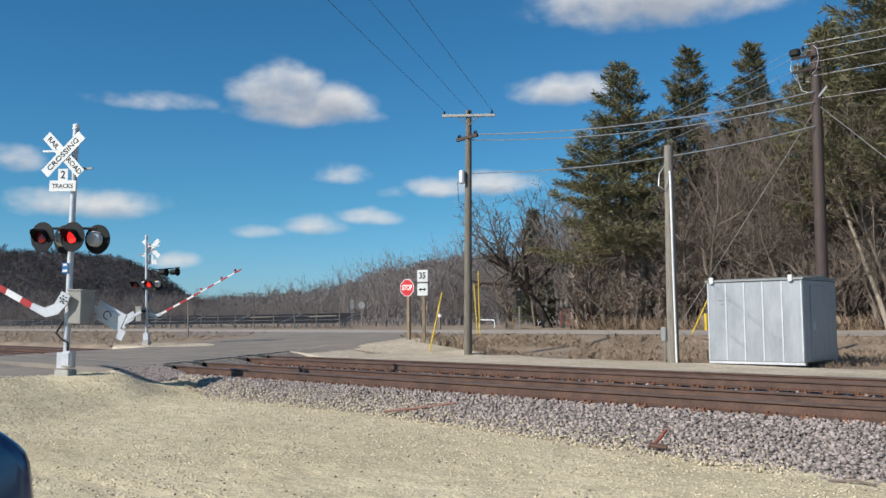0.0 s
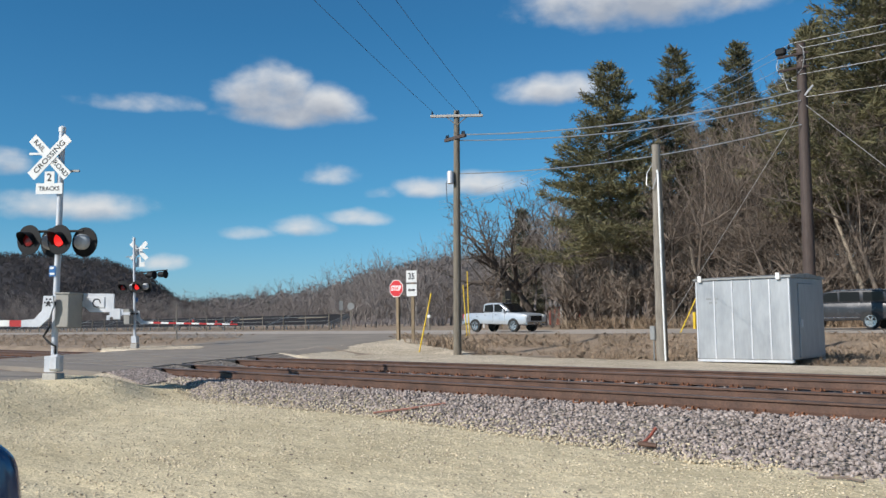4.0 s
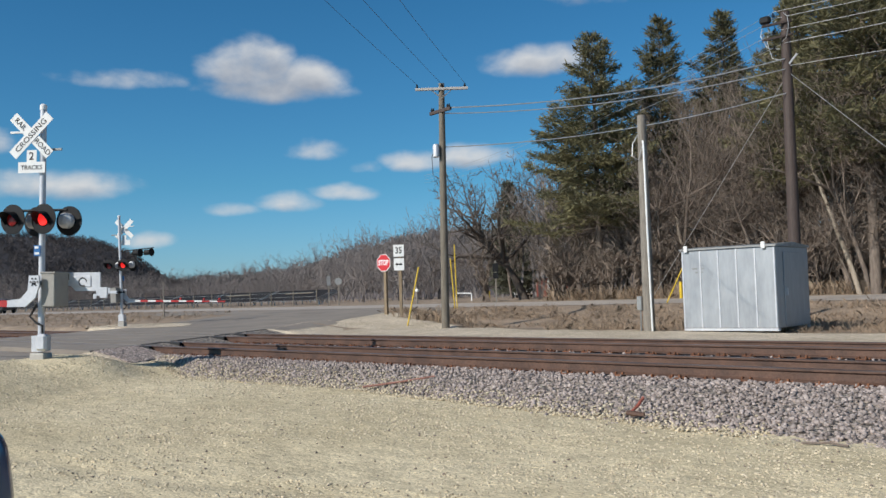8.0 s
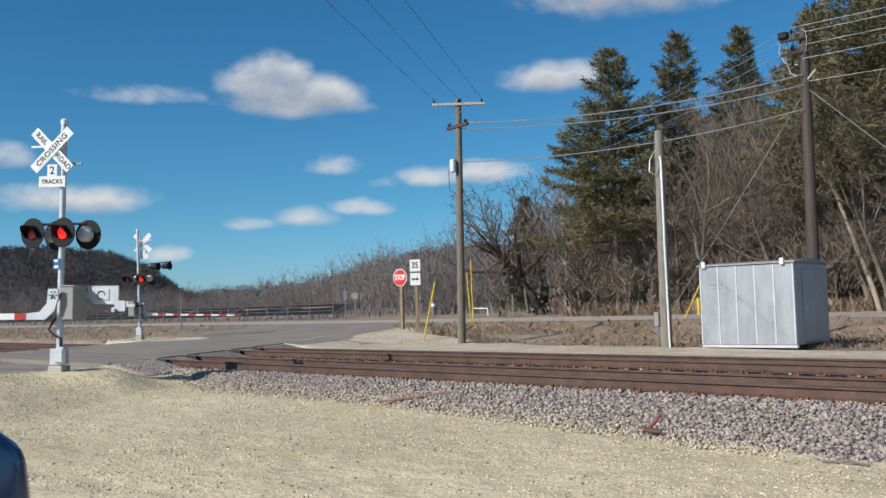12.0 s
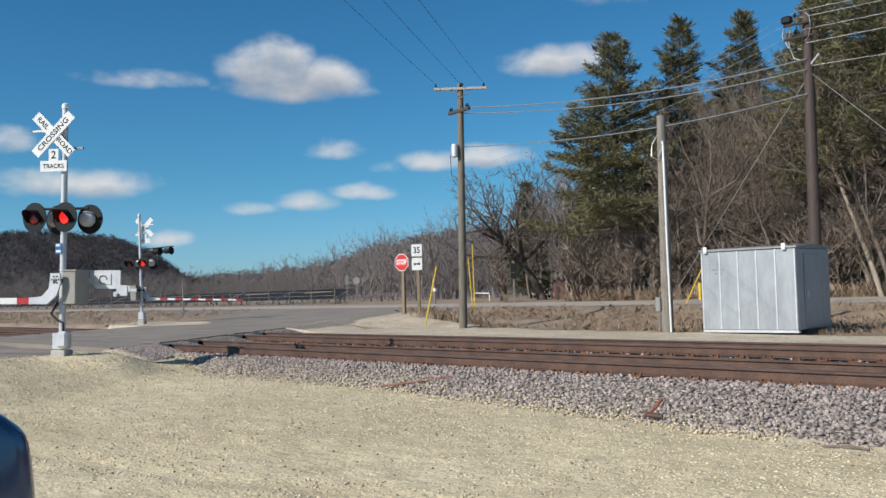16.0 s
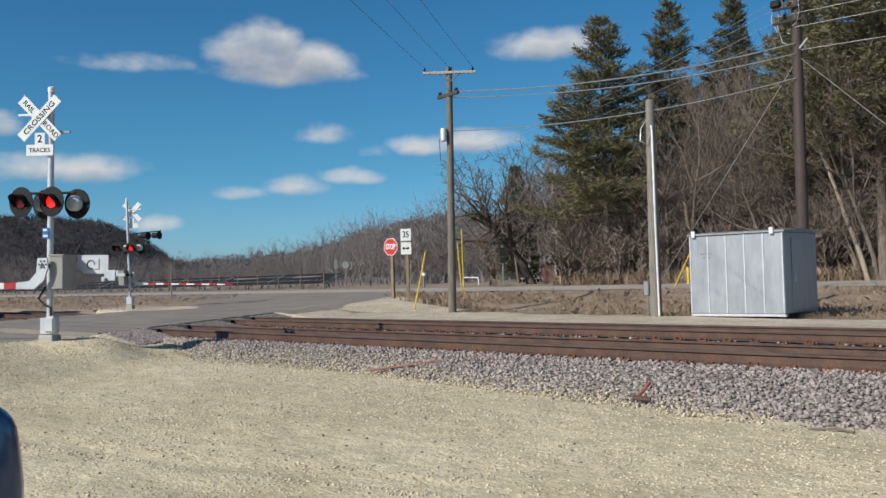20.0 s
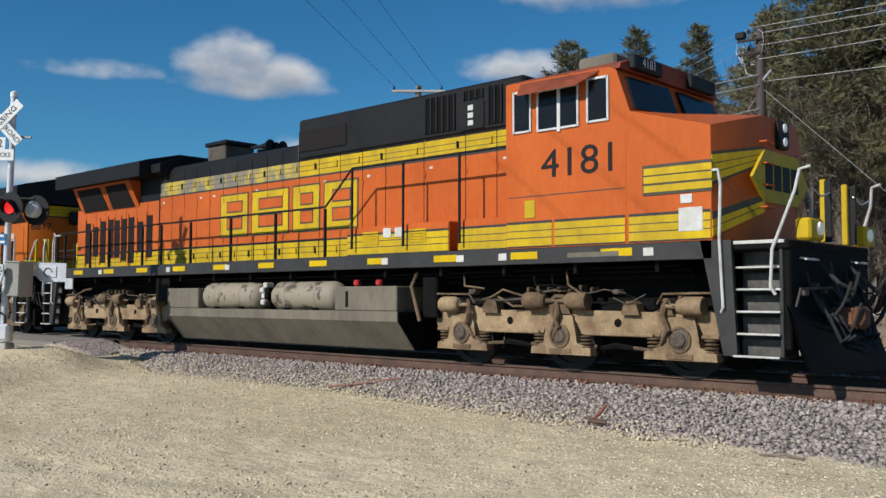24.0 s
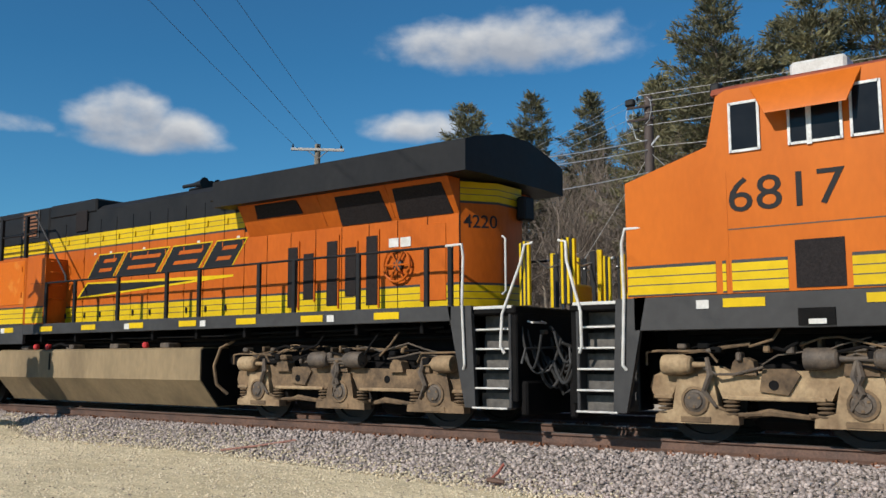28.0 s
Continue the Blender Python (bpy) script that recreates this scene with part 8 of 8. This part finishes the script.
            self.bx("door_gap", 5.555, 5.575, -1.506, -1.498, 2.36, 3.34, M["sillgrey"], 0.0)
            for u in (2.7, 5.62):
                for z in (2.5, 3.1):
                    self.bx("hinge", u, u + 0.03, -1.53, -1.51, z, z + 0.12, self.o, 0.004)
            for a, b in ((2.62, 5.55), (5.6, 6.22)):
                self.bx("cabinet_door", a, b, -1.512, -1.498, 2.34, 3.36, M["patched"], 0.006)
            g = Geo().extrude([(self.X(2.56), 1.88), (self.X(2.56), 3.42), (self.X(1.78), 3.36), (self.X(1.78), 1.88)], -1.48, -0.92, "y")
            part("sloped_cabinet", g, self.o, self.t)
            self.wall("cabinet_band", 1.80, 2.56, -1.48, 1.90, 2.28, 0.01, False)
            for z in (2.45, 2.75, 3.05, 3.3):
                self.tube("step_iron", [(1.78, -1.35, z), (1.70, -1.35, z), (1.70, -1.1, z), (1.78, -1.1, z)], 0.014, self.o)
            # upper hood behind the cab with louvres
            self.bx("upper_hood", 2.6, 6.2, -0.97, 0.97, 3.82, 4.68, M["hoodblack"], 0.04)
            self.wall("upper_band", 2.62, 6.2, -0.95, 3.46, 3.88, 0.02, True)
            for u in (4.86, 3.05):
                fr = self.bx("louvre_frame", u - 0.04, u + 0.70, -0.99, -0.965, 3.98, 4.66, M["sillgrey"], 0.004)
                self.bx("louvre_back", u + 0.02, u + 0.64, -0.995, -0.97, 4.0, 4.64, M["screen"], 0.0, fr)
                for i in range(7):
                    self.bx("louvre", u + 0.03, u + 0.63, -1.012, -0.985, 4.02 + i * 0.09, 4.065 + i * 0.09, M["rust"], 0.004, fr)
            for u in (2.72, 3.83, 5.10):
                self.bx("guard_post", u, u + 0.09, -1.46, -1.38, 3.42, 4.44, M["hoodblack"], 0.01)
            for z in (4.42, 3.98):
                self.tube("guard_rail", [(2.45, -1.42, z), (6.25, -1.42, z)], 0.022, M["hoodblack"])
            self.tube("guard_rail", [(2.72, -1.42, 4.42), (2.45, -1.42, 4.44), (2.34, -1.42, 4.34), (1.05, -1.42, 2.92), (1.0, -1.44, 2.8)], 0.022, M["sillgrey"])

    def rails(self):
        k1 = self.kind == 1
        y = -1.46
        if k1:
            posts = [-9.71, -9.24, -7.78, -6.77, -5.10, -4.22, -2.95, -1.37, 0.21, 1.77]
            w = 0.045
            last = 1.77
        else:
            posts = [-9.58, -9.12, -7.70, -6.20, -5.30, -3.63, -2.63, -1.01, 0.59, 1.74]
            w = 0.085
            last = 1.76
        for u in posts:
            self.bx("handrail_post", u - w / 2, u + w / 2, y - 0.03, y + 0.03, 1.86, 2.80, M["hoodblack"], 0.01)
        for s in (-1, 1):
            self.tube("handrail", [(posts[0], s * 1.46, 2.83 if k1 else 2.79), (last, s * 1.46, 2.83 if k1 else 2.79)] + ([(2.54, s * 1.46, 3.50), (6.2, s * 1.46, 3.50)] if k1 else [(2.4, s * 1.46, 2.8)]), 0.022, M["hoodblack"])
            if k1:
                self.tube("handrail", [(posts[0], s * 1.46, 2.22), (last, s * 1.46, 2.22)], 0.018, M["hoodblack"])
        if k1:
            for u in (2.54, 3.89, 5.22):
                self.bx("handrail_post", u - 0.02, u + 0.02, y - 0.02, y + 0.02, 2.0, 3.50, M["hoodblack"], 0.006)

    def end(self, e):
        """Stairs, posts, pilot and coupler at one end: e +1 is the cab's end."""
        def E(u):
            return u * e
        cabend = e > 0
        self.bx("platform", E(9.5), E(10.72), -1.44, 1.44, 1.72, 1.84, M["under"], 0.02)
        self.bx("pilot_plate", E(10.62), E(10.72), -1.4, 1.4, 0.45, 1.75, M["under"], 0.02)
        for s in (-1, 1):
            g = Geo().extrude([(self.X(E(9.55)), 1.86), (self.X(E(9.98)), 1.86), (self.X(E(10.05)), 0.36), (self.X(E(9.86)), 0.36)], s * 1.42, s * 1.50, "y")
            part("stair_column", g, M["sillgrey"], self.t)
            self.bx("stair_back", E(9.9), E(10.62), s * 0.95, s * 1.0, 0.35, 1.75, M["sillgrey"], 0.01)
            self.bx("stair_side", E(10.58), E(10.63), s * 0.95, s * 1.42, 0.36, 1.74, M["sillgrey"], 0.01)
            for i in range(5):
                z = 0.37 + i * 0.285
                q = 0.0 if i == 0 else -0.05 * i
                st = self.bx("step", E(9.99), E(10.60), s * (1.24 + q * 0.5), s * (1.48 + q * 0.5), z - 0.03, z, M["stepgrey"], 0.006)
                self.bx("riser", E(10.01), E(10.57), s * (1.24 + q * 0.5), s * (1.255 + q * 0.5), z, z + 0.20, M["stepgrey"], 0.0, st)
                self.bx("step_edge", E(9.99), E(10.60), s * (1.475 + q * 0.5), s * (1.505 + q * 0.5), z - 0.022, z + 0.004, M["rail_white"], 0.004, st)
            wm = M["rail_white"]
            self.bx("step_edge", E(9.99), E(10.66), s * 1.40, s * 1.45, 1.80, 1.845, wm, 0.004)
            self.tube("grab_iron", [(E(9.5), s * 1.47, 2.79), (E(9.82), s * 1.5, 2.79), (E(9.86), s * 1.52, 2.6), (E(9.84), s * 1.53, 1.9), (E(9.88), s * 1.53, 0.98), (E(9.84), s * 1.5, 0.92)], 0.022, wm, n=8)
            self.tube("grab_iron", [(E(10.95), s * 1.3, 2.75), (E(10.82), s * 1.32, 2.72), (E(10.78), s * 1.38, 2.45), (E(10.52), s * 1.48, 1.72), (E(10.50), s * 1.5, 1.25), (E(10.55), s * 1.47, 1.15)], 0.022, wm, n=8)
            for k in range(0 if cabend and self.kind == 1 else 5):
                self.bx("end_board", E(10.70 + k * 0.04), E(10.74 + k * 0.04), s * (1.22 + 0.012 * k), s * (1.28 + 0.012 * k), 1.84, 2.78 - 0.01 * abs(k - 2), M["black"] if k % 2 else self.y, 0.004)
            self.bx("end_board", E(10.72), E(10.80), s * 0.36, s * 0.42, 1.84, 2.68, self.y, 0.01)
            self.bx("end_board", E(10.80), E(10.89), s * 0.44, s * 0.47, 1.84, 2.66, M["black"], 0.006)
            self.tube("end_chain", [(E(10.87), s * 0.4, 2.5), (E(10.87), s * 0.75, 2.42), (E(10.87), s * 1.05, 2.5)], 0.012, M["wire"])
            if cabend:
                dl = self.bx("ditch_light_box", E(10.70), E(10.9), s * 0.75, s * 1.2, 1.84, 2.12, self.y, 0.03)
                part("ditch_light", Geo().lathe([(0.085, 0), (0.085, 0.03), (0.04, 0.045)], 16, pose(self.X(10.9), s * 0.92, 1.99, 0, 90 * self.d, 0)), M["lens"], dl)
            for i in range(3):
                yy = s * (0.35 + 0.2 * i)
                self.tube("air_hose", [(E(10.72), yy, 1.0 + 0.1 * i), (E(10.95), yy, 0.85), (E(11.05), yy - s * 0.1, 0.55), (E(11.12), yy - s * 0.2, 0.62)], 0.025, M["rubber"])
            self.tube("jumper_cable", [(E(10.75), s * 0.5, 1.55), (E(11.0), s * 0.55, 1.3), (E(11.15), s * 0.4, 1.2)], 0.03, M["rubber"])
        rr = random.Random(e + 5 * self.kind)
        self.tube("uncoupling_lever", [(E(10.76), -1.35, 1.0), (E(10.80), -1.3, 1.22), (E(10.82), -0.3, 1.24), (E(10.9), -0.1, 1.05)], 0.018, M["sillgrey"])
        for i in range(11):                     # hoses that hang in loops
            yy, z, over, sag = rr.uniform(-1.25, 1.2), rr.uniform(1.15, 1.68), rr.uniform(-0.35, 0.35), rr.uniform(0.25, 0.6)
            loop = [(E(10.70 + 0.46 * f), yy + over * f, z - 0.15 * f - sag * 4 * f * (1 - f)) for f in (0.0, 0.1, 0.22, 0.36, 0.5, 0.64, 0.78, 0.9, 1.0)]
            self.tube("air_hose", loop, rr.choice((0.016, 0.02, 0.026)), M["sillgrey"] if i % 4 == 0 else M["rubber"])
        for i in range(6):
            yy, z = rr.uniform(-1.2, 1.1), rr.uniform(0.9, 1.6)
            self.bx("fitting", E(10.70), E(10.80), yy, yy + rr.uniform(0.06, 0.16), z, z + rr.uniform(0.05, 0.14), M["cap"] if i % 2 else M["sillgrey"], 0.015)
        for yy in (-0.9, 0.9):
            self.tube("grab_iron", [(E(10.72), yy - 0.2, 1.62), (E(10.80), yy - 0.2, 1.60), (E(10.80), yy + 0.2, 1.60), (E(10.72), yy + 0.2, 1.62)], 0.014, wm)
        cp = self.bx("coupler", E(10.7), E(11.05), -0.12, 0.12, 0.72, 0.98, M["rust"], 0.04)
        self.bx("knuckle", E(11.0), E(11.18), -0.2, 0.12, 0.70, 1.0, M["rust"], 0.06, cp)
        if cabend and self.kind == 1:
            rows = []
            for yv in np.linspace(-1.45, 1.45, 13):
                f = 1 - abs(yv) / 1.45
                rows.append([(self.X(10.70 + 0.02), yv, 1.02 - 0.22 * f), (self.X(10.82 + 0.28 * f), yv, 0.6), (self.X(10.98 + 0.42 * f), yv, 0.18)])
            g = Geo().grid(rows)
            k = len(g.v)
            g.grid([[(x - 0.04 * self.d, yy, z) for x, yy, z in r] for r in rows])
            part("snow_plow", g, M["under"], self.t, "black snow plow")
        else:
            self.bx("pilot", E(10.70), E(10.82), -1.3, 1.3, 0.25, 0.75, M["under"], 0.03)


train = [Loco(1, 1, "4181", "orange and yellow diesel locomotive with its cab leading, grimy paint"),
         Loco(-1, 2, "6817", "bright orange diesel locomotive running with its cab trailing, black roof"),
         Loco(-1, 2, "4220", "orange diesel locomotive coupled third, cab trailing, black radiator roof")]
for lo in train:
    lo.build()


# ---- what moves ----
def train_x(t):
    """The first locomotive's middle along the track at t seconds."""
    return float(np.interp(t, (0.0, 23.5, 24.0, 24.5, 25.0, 25.5, 26.0, 26.5, 27.0, 28.0), (-272.0, -20.58, -15.32, -10.01, -4.71, 0.62, 5.95, 11.27, 16.54, 26.85)))


def motions():
    key_times = [0.0, 10.0, 20.0, 21.0, 22.0, 23.0, 23.5, 24.0, 24.5, 25.0, 25.5, 26.0, 26.5, 27.0, 28.0]
    roll_times = [0.0] + [20.0 + 0.0667 * i for i in range(121)]
    # the gates come down in the first seconds
    drop = [(0.0, 26.0), (1.0, 18.8), (1.5, 15.4), (2.0, 11.8), (2.5, 8.4), (3.0, 4.0), (3.5, 0.8), (4.5, 0.0), (28.0, 0.0)]
    walk(gate1, [(t, pose(0, -0.24, 1.42, 0, a, 0)) for t, a in drop])
    walk(gate2, [(t, pose(0, -0.24, 1.42, 0, a - 3.2 * (1 - a / 26.0), 0)) for t, a in drop])
    # highway traffic
    walk(pickup, [(t, pose(-66.0 + 29.6 * (t - 3.0) - d, 41.0, 0.47)) for t, d in ((0.0, 0), (1.0, 0), (2.0, 0), (3.0, 0), (4.0, 0.3), (4.5, 0.8), (5.0, 1.2), (7.0, 2.2), (28.0, 12.0))])
    walk(suv, [(t, pose(-31.45 - 26.75 * (t - 4.5), 44.5, 0.475, 0, 0, 180)) for t in (0.0, 2.0, 4.0, 4.5, 5.5, 6.5, 8.0, 28.0)])
    for i, lo in enumerate(train):
        walk(lo.t, [(t, pose(train_x(t) - 22.32 * i, TRACK_Y[0], 0)) for t in key_times])
        for w, a in lo.wheels:
            rows = []
            for t in roll_times:
                turn = math.degrees((train_x(max(t, 20.0)) - train_x(20.0)) / 0.53)
                rows.append((min(t, 28.0), pose(a, 0, 0.532) @ Matrix.Rotation(radians(turn), 4, "Y")))
            walk(w, rows)


motions()
